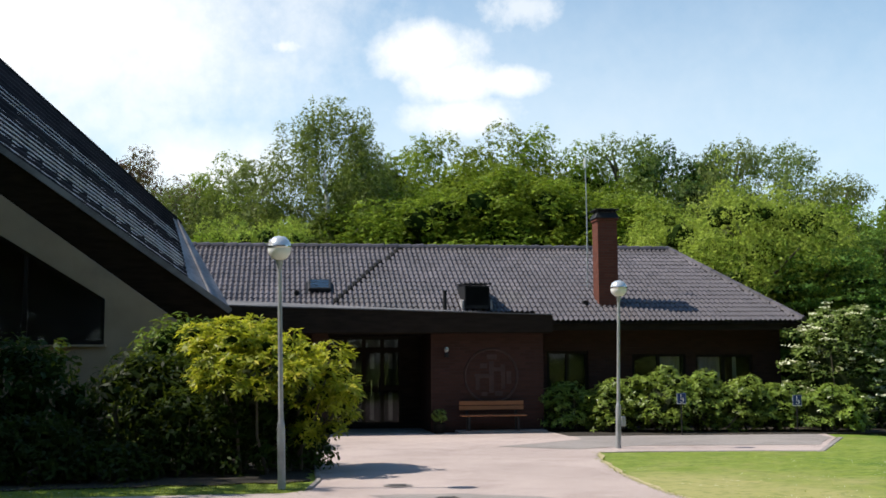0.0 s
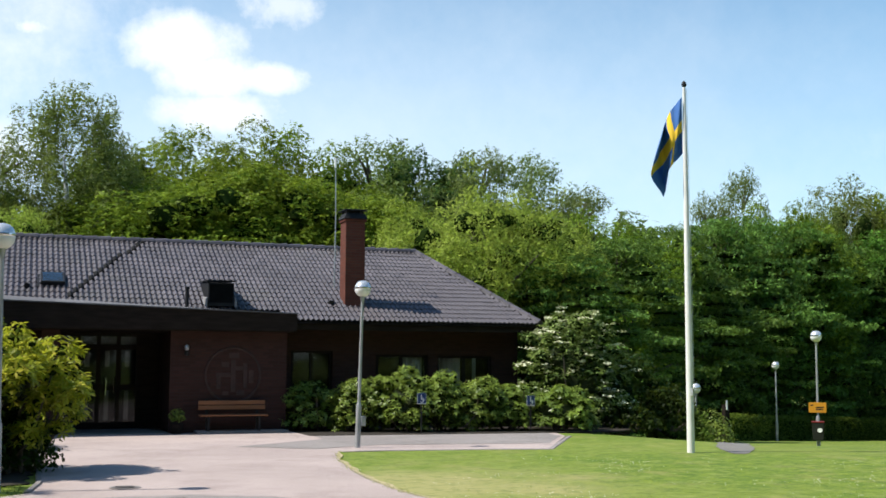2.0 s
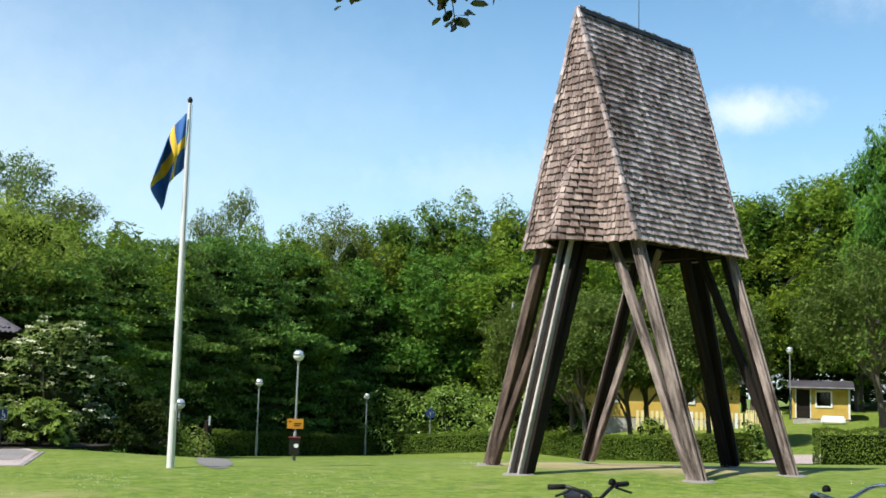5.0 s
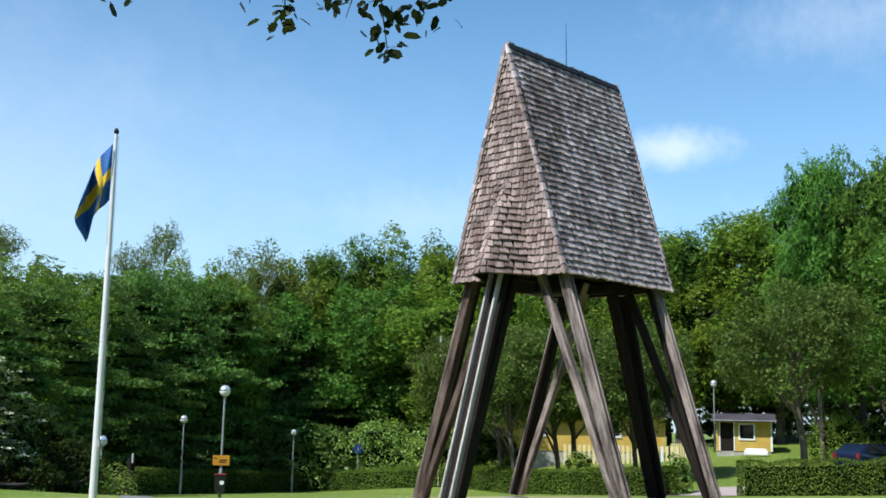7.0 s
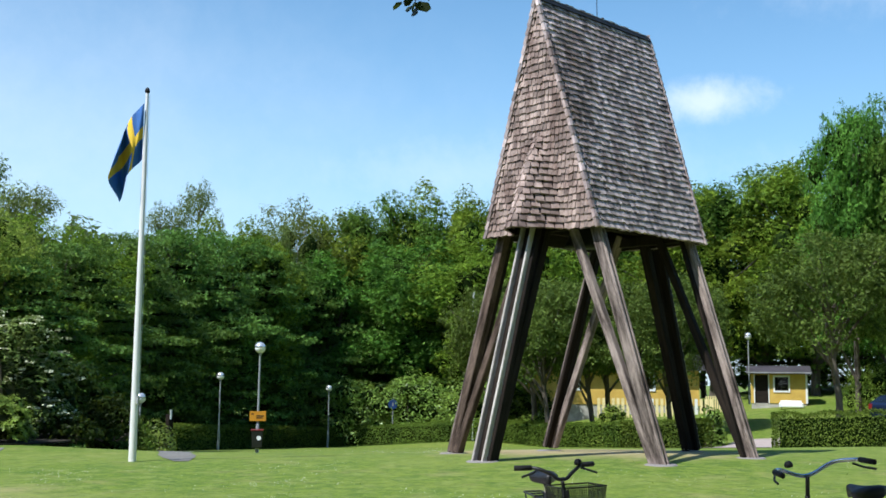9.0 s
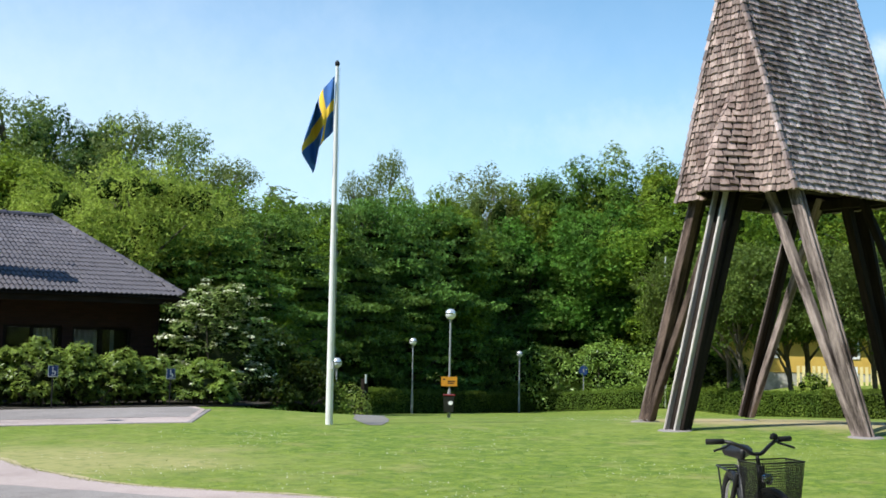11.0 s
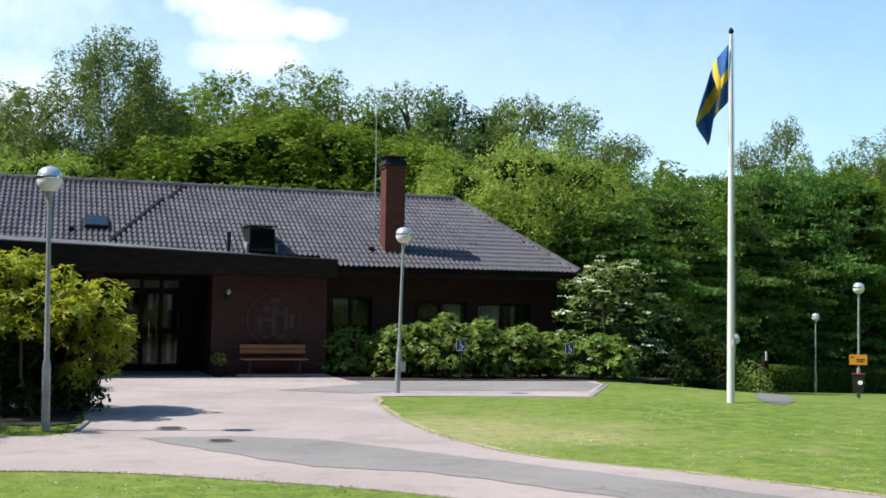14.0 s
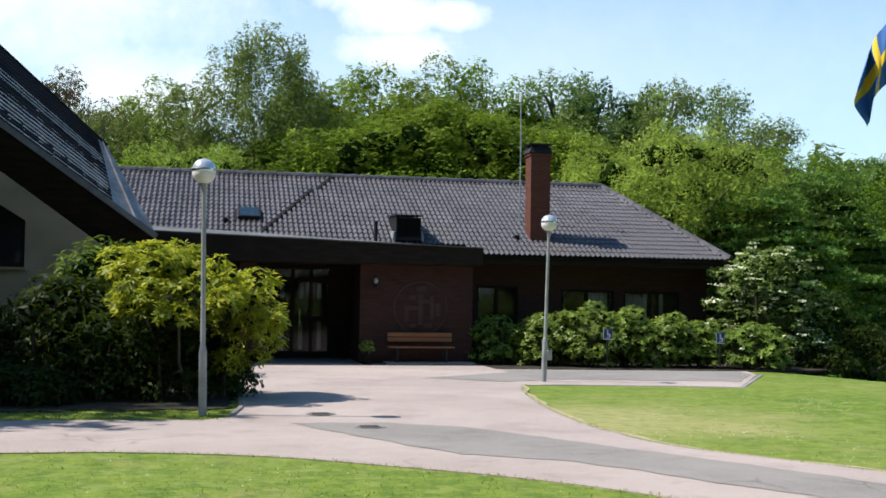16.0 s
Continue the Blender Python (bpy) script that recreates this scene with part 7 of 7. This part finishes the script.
# ---- trees ----
def tree_kind(seed, height, crown, bole, material, bark, lobes, size, aspect, kind="round", tuft=0.5, thick=1.0, most=30000):
    """Meshes for one kind of tree, 1:1 in metres: trunk with limbs, and a crown of leaves."""
    rng = np.random.default_rng(seed)
    ch_ = (height - bole) / 2
    centre = (0, 0, bole + ch_)
    half = (crown, crown, ch_)
    bm = bmesh.new()
    spine = [(0, 0, -0.3), (rng.normal() * 0.1, rng.normal() * 0.1, bole * 0.6), (rng.normal() * 0.25, rng.normal() * 0.25, bole + ch_), (rng.normal() * 0.3, rng.normal() * 0.3, height * 0.8)]
    r0 = 0.022 * height + 0.03
    tube(smooth_line(spine, 4), [r0 * (1 - 0.9 * i / 12) * (1.25 if i == 0 else 1) for i in range(13)], 9, bm)
    if kind == "drooping":
        rows = []
        for k in range(lobes):
            f = (k + 0.5) / lobes
            a = k * 2.4 + rng.normal() * 0.4
            z = bole + (height - bole) * f
            reach = crown * (0.18 + 0.82 * math.sin(math.pi * (0.22 + 0.70 * f))) * math.sqrt(rng.uniform(0.02, 1.0))
            p = np.array([reach * math.cos(a), reach * math.sin(a), z])
            rows.append((p + np.array([0, 0, -0.45]), np.array([0.34, 0.34, 1.25]) * crown * 0.33 * rng.uniform(0.6, 1.2)))
    elif kind == "layered":
        rows = []
        for k in range(lobes):
            f = (k + 0.5) / lobes
            a = k * 2.4 + rng.normal() * 0.4
            reach = crown * math.sin(math.pi * (0.28 + 0.66 * f)) * rng.uniform(0.45, 1.0)
            p = np.array([reach * math.cos(a), reach * math.sin(a), bole + (height - bole) * f])
            rows.append((p, np.array([1.0, 1.0, 0.13]) * crown * 0.36 * rng.uniform(0.7, 1.25)))
    else:
        rows = crown_lobes(rng, lobes, half, centre, (0.1, 0.26), 0.9, -0.8)
    for k in range(min(16, len(rows))):
        c = Vector(rows[int(rng.integers(int(len(rows) * (0.6 if kind == "drooping" else 1.0))))][0])
        z = min(max(bole * 0.8, c.z - c.xy.length * rng.uniform(0.5, 1.0)), height * 0.85)
        s = Vector((0, 0, z))
        tube([s, s.lerp(c, 0.5) + Vector((0, 0, 0.1 * c.xy.length)), c], [r0 * 0.4, r0 * 0.25, 0.02], 6, bm)
    trunk = bpy.data.meshes.new("trunk")
    bm.to_mesh(trunk)
    bm.free()
    trunk.materials.append(bark)
    small = tufts(rows, rng, tuft, 0.97 if kind in ("layered", "drooping") else 0.86, 0.2 if kind == "layered" else 1.3 if kind == "drooping" else 0.85, thick)
    v = [clumps(q, 40, size * 0.72, aspect, rng, 0.8, 0.55, 0.3, -0.8, corners=3).reshape(-1, 3, 3) for q in (rows, small)]
    v = [q[rng.permutation(len(q))[:int(most * k)]] for q, k in zip(v, (0.45, 0.55))]
    v = np.concatenate(v).reshape(-1, 3)
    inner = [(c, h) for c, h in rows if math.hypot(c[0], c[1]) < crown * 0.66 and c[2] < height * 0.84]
    core = inner_mass("inner_crown", inner, rng, F_INNER_SHADE, 0.6) if kind not in ("drooping", "airy") else None
    return trunk, leaf_mesh("crown", v, material, k=3), height, core


KINDS = {
    "round": tree_kind(201, 11.0, 3.7, 0.8, F_BROAD, M_BARK, 110, 0.30, 0.7, tuft=0.34),
    "round2": tree_kind(202, 11.0, 3.5, 0.6, F_BROAD, M_BARK, 120, 0.28, 0.7, tuft=0.3),
    "oak": tree_kind(203, 11.0, 3.8, 1.2, F_OAK, M_BARK, 80, 0.32, 0.75, tuft=0.42),
    "willow": tree_kind(204, 8.0, 3.7, 0.3, F_WILLOW, M_BARK, 150, 0.28, 0.4, tuft=0.24, most=34000),
    "birch": tree_kind(205, 12.0, 2.9, 1.6, F_BIRCH, M_BIRCH, 170, 0.24, 0.45, "drooping", tuft=0.24, most=42000),
    "pale": tree_kind(212, 11.0, 3.3, 1.2, F_BIRCH, M_BIRCH, 140, 0.26, 0.5, tuft=0.26),
    "hazel": tree_kind(206, 7.0, 3.4, 0.2, F_HAZEL, M_BARK, 80, 0.26, 0.62, "layered", tuft=0.34, most=24000),
    "maple": tree_kind(207, 11.0, 4.0, 1.0, F_MAPLE, M_BARK, 80, 0.31, 0.75, tuft=0.42),
    "airy": tree_kind(208, 9.0, 3.0, 1.2, F_AIRY, M_BARK, 110, 0.26, 0.5, "airy", tuft=0.26, most=22000),
    "copper": tree_kind(209, 8.0, 3.0, 1.5, F_RED, M_BARK, 90, 0.28, 0.6, "airy", tuft=0.3, most=12000),
    "apple": tree_kind(210, 6.0, 2.9, 2.0, F_APPLE, M_BARK, 110, 0.24, 0.55, "airy", tuft=0.26, most=20000),
    "plain": tree_kind(211, 10.0, 4.0, 0.5, F_PLAIN, M_BARK, 30, 0.62, 0.7, tuft=1.0, most=2500),
}
LABELS = {
    "round": "broadleaf tree with a dense green crown", "round2": "tall broadleaf tree in the wood", "oak": "dark green oak standing above the wood",
    "willow": "broad pale green willow with fine leaves", "birch": "tall birch with drooping twigs", "pale": "tall birch with a rounded olive green crown", "hazel": "bushy tree with layered bright leaves",
    "maple": "tall maple with bright green leaves", "airy": "thin-crowned tree with airy foliage", "copper": "copper-leaved tree behind the chapel", "plain": "dense dark green tree added to close the wood and block light", "apple": "small garden tree with a forked trunk",
}
tree_rng = np.random.default_rng(300)


def plant(kind, az, dist, el, width=None, base=None):
    """A tree on a bearing (degrees from +y to +x) at a distance, its top at an elevation seen from the start."""
    x, y = dist * math.sin(radians(az)), dist * math.cos(radians(az))
    z0 = ground_z(x, y) if base is None else base
    trunk, crown, h0, core = KINDS[kind]
    h = (1.65 + dist * math.tan(radians(el)) - z0) * 1.0
    s = h / h0
    wx = s if width is None else width / (2 * {"round": 3.7, "round2": 3.5, "oak": 3.8, "willow": 3.7, "birch": 2.9, "pale": 3.3, "hazel": 3.4, "maple": 4.0, "airy": 3.0, "copper": 3.0, "apple": 2.9, "plain": 4.0}[kind])
    t = thing("tree", label=LABELS[kind], category="tree", group="trees of the wood")
    child("trunk", trunk, t)
    child("crown", crown, t)
    if core:
        child("inner_crown", core, t)
    t.matrix_world = pose(x, y, z0, 0, 0, tree_rng.uniform(0, 360)) @ Matrix.Diagonal((wx, wx, s, 1))
    return t


# skyline, from the chapel round to the far right
plant("copper", -7.3, 50, 10.3, 6.4)
plant("airy", -5.5, 47, 8.8, 5.8)
plant("round", -3, 52, 9.9, 7.7)
plant("airy", -1.2, 48, 10.4, 6.4)
plant("birch", 1.9, 47, 12.9, 6.8)
plant("airy", 4.1, 52, 11.2, 5.1)
plant("round2", -4.6, 44, 6.8, 7.7)
plant("willow", -1.5, 44, 8.2, 6.5)
plant("round", 5.6, 56, 10.9, 9.0)
plant("round2", 8.4, 58, 11.3, 9.6)
plant("round", 11.3, 58, 11.4, 9.6)
plant("round2", 14.4, 58, 11.6, 9.6)
plant("airy", 17, 57, 11.1, 9.0)
plant("oak", 20, 60, 11.4, 9.0)
plant("airy", 22.6, 58, 10.8, 7.7)
plant("airy", 25, 58, 10.5, 7.7)
plant("round", 5, 47, 8.6, 8.3)
plant("round2", 7.8, 46, 9.6, 9.6)
plant("round", 10.8, 47, 10, 10.2)
plant("round2", 13.6, 46, 9.6, 9.6)
plant("round", 16.6, 47, 8.8, 9.0)
plant("willow", 18.3, 45, 7.6, 5.0)
plant("willow", 22.7, 41, 9.5, 8.6)
plant("willow", 25.2, 42, 8.4, 6.0)
plant("willow", 19.6, 43, 7.6, 5.0)
plant("airy", 27.6, 56, 8.8, 7.7)
plant("round2", 29.4, 52, 7.6, 7.7)
plant("hazel", 26.6, 40, 5.4, 6.5)
plant("hazel", 29.4, 44, 6.2, 7.0)
plant("hazel", 31.9, 54, 6.8, 8.0)
plant("hazel", 34.6, 61, 7.1, 9.0)
plant("hazel", 37.4, 66, 6.9, 9.0)
plant("hazel", 33.2, 56, 4.4, 7.0)
plant("hazel", 36, 62, 4.4, 8.0)
plant("airy", 33.9, 70, 8.3, 5.1)
plant("airy", 35.6, 72, 9.5, 5.1)
plant("round", 37.4, 68, 7.6, 9.0)
plant("pale", 38.9, 74, 8.2, 6.0)
plant("pale", 40.9, 78, 9.0, 8.6)
plant("round2", 43, 80, 8.5, 10.2)
plant("maple", 45.6, 80, 9.6, 10.9)
plant("round", 48.2, 79, 9.5, 10.9)
plant("round2", 50.7, 78, 8.9, 10.9)
plant("hazel", 40, 72, 5.6, 9.0)
plant("maple", 42.6, 76, 6.6, 10.9)
plant("maple", 46.4, 76, 7.4, 10.2)
plant("round2", 49.4, 74, 7, 10.2)
plant("hazel", 38.6, 68, 3.6, 8.0)
plant("hazel", 44.5, 76, 4, 9.0)
plant("hazel", 48, 76, 4, 9.0)
plant("round2", 53, 88, 8.6, 11.5)
plant("maple", 55.6, 93, 8.2, 12.5)
plant("round", 58.6, 93, 8.6, 12.5)
plant("apple", 52.6, 60, 5.2, 7.0)
plant("apple", 56.2, 58, 5, 7.0)
plant("apple", 59.6, 60, 5.4, 6.0)
for a, d in ((53.2, 56), (55.4, 57), (57.6, 56), (59.2, 57)):
    plant("apple", a, d, 5.0, 6.6, -1.9)
plant("apple", 50.6, 62, 4.8, 6.0, -1.7)
plant("round", 61.4, 84, 9.2, 12.8)
plant("maple", 63.8, 86, 10.6, 12.8)
plant("maple", 68.2, 66, 14.0, 6.6)
plant("maple", 71.6, 64, 13.9, 7.6)
plant("maple", 69.8, 70, 11.5, 9.0)
plant("maple", 75.2, 64, 13.6, 8.0)
plant("round", 66.4, 84, 11, 12.8)
plant("apple", 67.1, 50, 7.3, 7.2)
for a in (65.0, 68.0, 71.0, 74.0):
    plant("hazel", a, 88, 6.2, 11.0)
plant("maple", 75.5, 58, 11, 12.8)
# a deeper belt, so that no gap opens to the horizon, and unseen trees added round the rest of the clearing to hold back
# sky light
for k in range(34):
    plant("plain", -14 + k * 3.0 + tree_rng.uniform(-0.6, 0.6), 90 + tree_rng.uniform(-4, 7), (6.4 + tree_rng.uniform(-0.6, 0.8)) if k < 16 else 5.2 + tree_rng.uniform(-0.6, 0.8), 11)
for k in range(22):
    plant("plain", 104 + k * 10, 30 + tree_rng.uniform(-4, 10), 24 + tree_rng.uniform(-4, 5), 12)
# unseen trees added left and behind, to shade chapel and bed and dim the sky
for x, y, h, wd in ((-17.0, 18.5, 17.5, 9.5), (-17.5, 23.5, 17.5, 9.5), (-18.5, 13.5, 15, 9.5), (-13.0, 18.8, 12.8, 8), (-12.5, 16.0, 12.0, 6.5), (-10.8, 17.4, 12.5, 6.0), (-14.0, 6.0, 13, 9), (-13.0, -1.0, 15, 9), (-16.0, -9.0, 20, 11), (-21.0, -3.0, 19, 11), (-22.0, 6.0, 16, 10), (-13.0, -15.0, 22, 11), (-8.0, -9.0, 19, 10), (-1.0, -10.5, 19, 10), (7.0, -11.0, 19, 10), (15.0, -9.0, 17, 10)):
    plant("plain", math.degrees(math.atan2(x, y)), math.hypot(x, y), math.degrees(math.atan2(h - 1.65, math.hypot(x, y))), wd)

# overhanging twigs of a tree behind the camera
tw = thing("overhanging_branch", (3.0, -2.0, 0.0), "leafy branch tips hanging into view from above", "branch")
brng = np.random.default_rng(410)
bm = bmesh.new()
lv, ln = [], []
EYE = Vector((-0.03, -0.09, 1.6))
for p, q, r in (((2.4, 2.6, 4.6), (3.0, 3.4, 3.85), (3.25, 3.68, 3.38)), ((2.6, 2.4, 4.7), (3.35, 3.2, 3.8), (3.6, 3.36, 3.29)), ((2.6, 2.2, 4.7), (3.5, 3.0, 3.9), (3.66, 3.24, 3.42)), ((1.9, 2.8, 4.6), (2.3, 3.7, 3.75), (2.66, 4.12, 3.45)), ((2.6, 2.4, 4.7), (3.3, 3.1, 4.0), (3.46, 3.5, 3.46))):
    line = [EYE + (v - EYE) * 1.7 - Vector((3.0, -2.0, 0)) for v in smooth_line([p, q, r], 8)]
    tube(line, [0.016 - 0.0008 * i for i in range(len(line))], 5, bm)
    for i in range(8, len(line)):
        for _ in range(8):
            o = np.array(line[i]) + brng.normal(size=3) * np.array([0.115, 0.115, 0.06])
            lv.append(o + np.array([0, 0, 0.05]))
            ln.append(brng.normal(size=3) + np.array([0, 0, 0.6]))
tube([(-0.6, -2.2, 3.6), (0.2, 2.5, 6.0), (1.1, 6.2, 6.9)], [0.06, 0.05, 0.03], 6, bm)
tube([(1.1, 6.2, 6.9), (0.25, 6.82, 6.7)], [0.03, 0.016], 6, bm)
tube([(1.1, 6.2, 6.9), (1.44, 5.85, 6.87)], [0.03, 0.016], 6, bm)
part("twigs", bm, M_BARK, tw)
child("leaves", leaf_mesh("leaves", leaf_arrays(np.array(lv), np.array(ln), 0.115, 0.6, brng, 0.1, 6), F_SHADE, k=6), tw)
tk = thing("tree", (2.4, -4.2, 0.0), "tree behind the viewpoint that carries the overhanging branch", "tree")
bm = bmesh.new()
tube([(0, 0, -0.1), (0.05, 0.05, 2.0), (0.0, 0.0, 3.6), (-0.9, 2.2, 7.5)], [0.22, 0.17, 0.14, 0.05], 12, bm)
part("trunk", bm, M_BARK, tk)
# Crown out of view, spread overhead to shade the hanging twigs
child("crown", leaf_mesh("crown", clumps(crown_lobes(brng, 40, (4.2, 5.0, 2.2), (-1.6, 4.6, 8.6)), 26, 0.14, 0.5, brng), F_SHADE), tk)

# ---- grass blades and clover on the lawns ----
grng = np.random.default_rng(500)


def lawn_points(n, x0, x1, y0, y1):
    x, y = grng.uniform(x0, x1, n), grng.uniform(y0, y1, n)
    keep = ~inside(x, y, DRIVE) & ~inside(x, y, BED) & ~inside(x, y, HBED)
    return x[keep], y[keep]


def blades(x, y, h0, h1):
    n = len(x)
    z = land(x, y) + 0.006
    a = grng.uniform(0, math.tau, n)
    w_ = grng.uniform(0.004, 0.008, n)
    h = grng.uniform(h0, h1, n)
    base = np.stack([x, y, z], 1)
    u = np.stack([np.cos(a), np.sin(a), np.zeros(n)], 1) * w_[:, None]
    bend = np.stack([grng.normal(size=n) * 0.8 * h, grng.normal(size=n) * 0.8 * h, h], 1)
    return np.stack([base - u, base + u, base + bend + u * 0.3, base + bend - u * 0.3], 1).reshape(-1, 3)


px, py = lawn_points(420000, -7, 26, 6.5, 26)
far = np.hypot(px, py)
keep = grng.uniform(0, 1, len(px)) < np.clip((7.2 / far) ** 6.0, 0, 1) * 0.9
px, py = px[keep], py[keep]
# longer grass hanging over the edge of the drive
for line in (near_line, lawn_line):
    pts = np.array([p for p in line if -8 < p[0] < 16 and 4 < p[1] < 24])
    seg = np.hypot(*np.diff(pts, axis=0).T)
    k = np.interp(grng.uniform(0, seg.sum(), int(seg.sum() * 90)), np.concatenate([[0], np.cumsum(seg)]), np.arange(len(pts)))
    px = np.concatenate([px, np.interp(k, np.arange(len(pts)), pts[:, 0]) + grng.normal(size=len(k)) * 0.045])
    py = np.concatenate([py, np.interp(k, np.arange(len(pts)), pts[:, 1]) + grng.normal(size=len(k)) * 0.045])
ix, iy = grng.uniform(-6.5, 0.2, 6000), grng.uniform(15.45, 17.0, 6000)
px, py = np.concatenate([px, ix]), np.concatenate([py, iy])
gb = new("grass_blades", leaf_mesh("grass_blades", blades(px, py, 0.01, 0.024), M_BLADE))
tagged(gb, "short green grass blades of the lawn", "grass", kind="stuff")
cx_, cy_ = lawn_points(11000, -6, 24, 6, 22)
keep = np.array([noise.noise((a * 0.35, b * 0.35, 3.0)) > 0.26 for a, b in zip(cx_, cy_)])
cx_, cy_ = cx_[keep], cy_[keep]
nx_, ny_ = lawn_points(420, -4.5, 5.0, 8.0, 12.3)
fx_, fy_ = lawn_points(2400, 4.5, 12.0, 9.0, 17.5)
keep = np.array([noise.noise((a * 0.8, b * 0.8, 7.0)) + 0.5 * noise.noise((a * 3, b * 3, 9.0)) > 0.18 for a, b in zip(fx_, fy_)])
fx_, fy_ = fx_[keep], fy_[keep]
cx_, cy_ = np.concatenate([cx_, nx_, fx_]), np.concatenate([cy_, ny_, fy_])
cp_ = np.stack([cx_, cy_, land(cx_, cy_) + 0.05], 1)
cl = new("clover_flowers", leaf_mesh("clover_flowers", leaf_arrays(cp_, np.tile([0, 0, 1.0], (len(cp_), 1)) + grng.normal(size=(len(cp_), 3)) * 0.5, 0.013, 1.0, grng), M_CLOVER))
tagged(cl, "small white clover flowers dotted over the lawn", "flowers", kind="stuff")

# ---- roof tiles of the long building ----
trng = np.random.default_rng(600)
pitch = math.degrees(math.atan(SLOPE))
TW, TL = 0.28, 0.3
NROW = int(math.hypot(RY - EY, RZ - EZ) / TL) + 1


def tile_mesh(seed, waves=2):
    r = np.random.default_rng(seed)
    n = 4 * waves
    wide = TW * waves / 2
    bm = bmesh.new()
    a, b, c = [], [], []
    for i in range(n + 1):
        x = -wide / 2 + wide * i / n
        h = 0.025 * (1 - math.cos(waves * math.tau * i / n))
        lip = 0.019 + r.uniform(-0.003, 0.003)
        a.append(bm.verts.new((x, 0, lip + h - 0.03)))
        b.append(bm.verts.new((x, 0, lip + h)))
        c.append(bm.verts.new((x, TL + 0.03, h - 0.004)))
    for i in range(n):
        bm.faces.new((a[i], a[i + 1], b[i + 1], b[i]))
        bm.faces.new((b[i], b[i + 1], c[i + 1], c[i]))
    me = bpy.data.meshes.new("roof_tile")
    bm.to_mesh(me)
    bm.free()
    me.materials.append(M_TILE)
    return me


TILE_MESHES = [tile_mesh(k) for k in range(4)]
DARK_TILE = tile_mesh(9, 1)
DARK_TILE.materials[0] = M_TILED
rest, made = [], 0
for row in range(NROW):
    f = row * TL / math.hypot(RY - EY, RZ - EZ)
    y, z = EY - 0.06 + (RY - EY) * f, EZ - 0.02 + (RZ - EZ) * f
    xmax = XR + (XH - XR) * f - 0.05
    x = XL + TW / 2
    while x < xmax:
        wdt = 1.0
        if x + TW / 2 > xmax:
            wdt = max(0.15, (xmax - (x - TW / 2)) / TW)
        m = Matrix.Translation((x - TW / 2 * (1 - wdt), y, z + trng.uniform(-0.002, 0.002))) @ pose(0, 0, 0, pitch, trng.uniform(-0.3, 0.3), trng.uniform(-0.25, 0.25)) @ Matrix.Diagonal((wdt, 1, 1, 1))
        hidden = x < 6.5 and y < 29.4
        if not hidden:
            me = TILE_MESHES[int(trng.integers(4))]
            if made < 270 and x > 6.5 and row < 14:
                child("roof_tile", me, roof, at=m)
                made += 1
            else:
                rest.append((me, m))
        x += TW
# near-black half tiles in a stepped diagonal line up the slope
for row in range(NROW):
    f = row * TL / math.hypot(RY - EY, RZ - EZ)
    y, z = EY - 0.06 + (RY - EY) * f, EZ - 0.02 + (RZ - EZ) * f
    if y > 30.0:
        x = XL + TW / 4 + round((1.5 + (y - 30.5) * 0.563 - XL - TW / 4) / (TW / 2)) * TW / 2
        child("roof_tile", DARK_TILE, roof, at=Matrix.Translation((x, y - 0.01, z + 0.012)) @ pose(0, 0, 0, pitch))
vv, ff = [], []
for me, m in rest:
    n = len(vv)
    vv += [m @ v.co for v in me.vertices]
    ff += [[n + i for i in p.vertices] for p in me.polygons]
child("roof_tiles", mesh_of("roof_tiles", vv, ff, [M_TILES]), roof, kind="stuff")
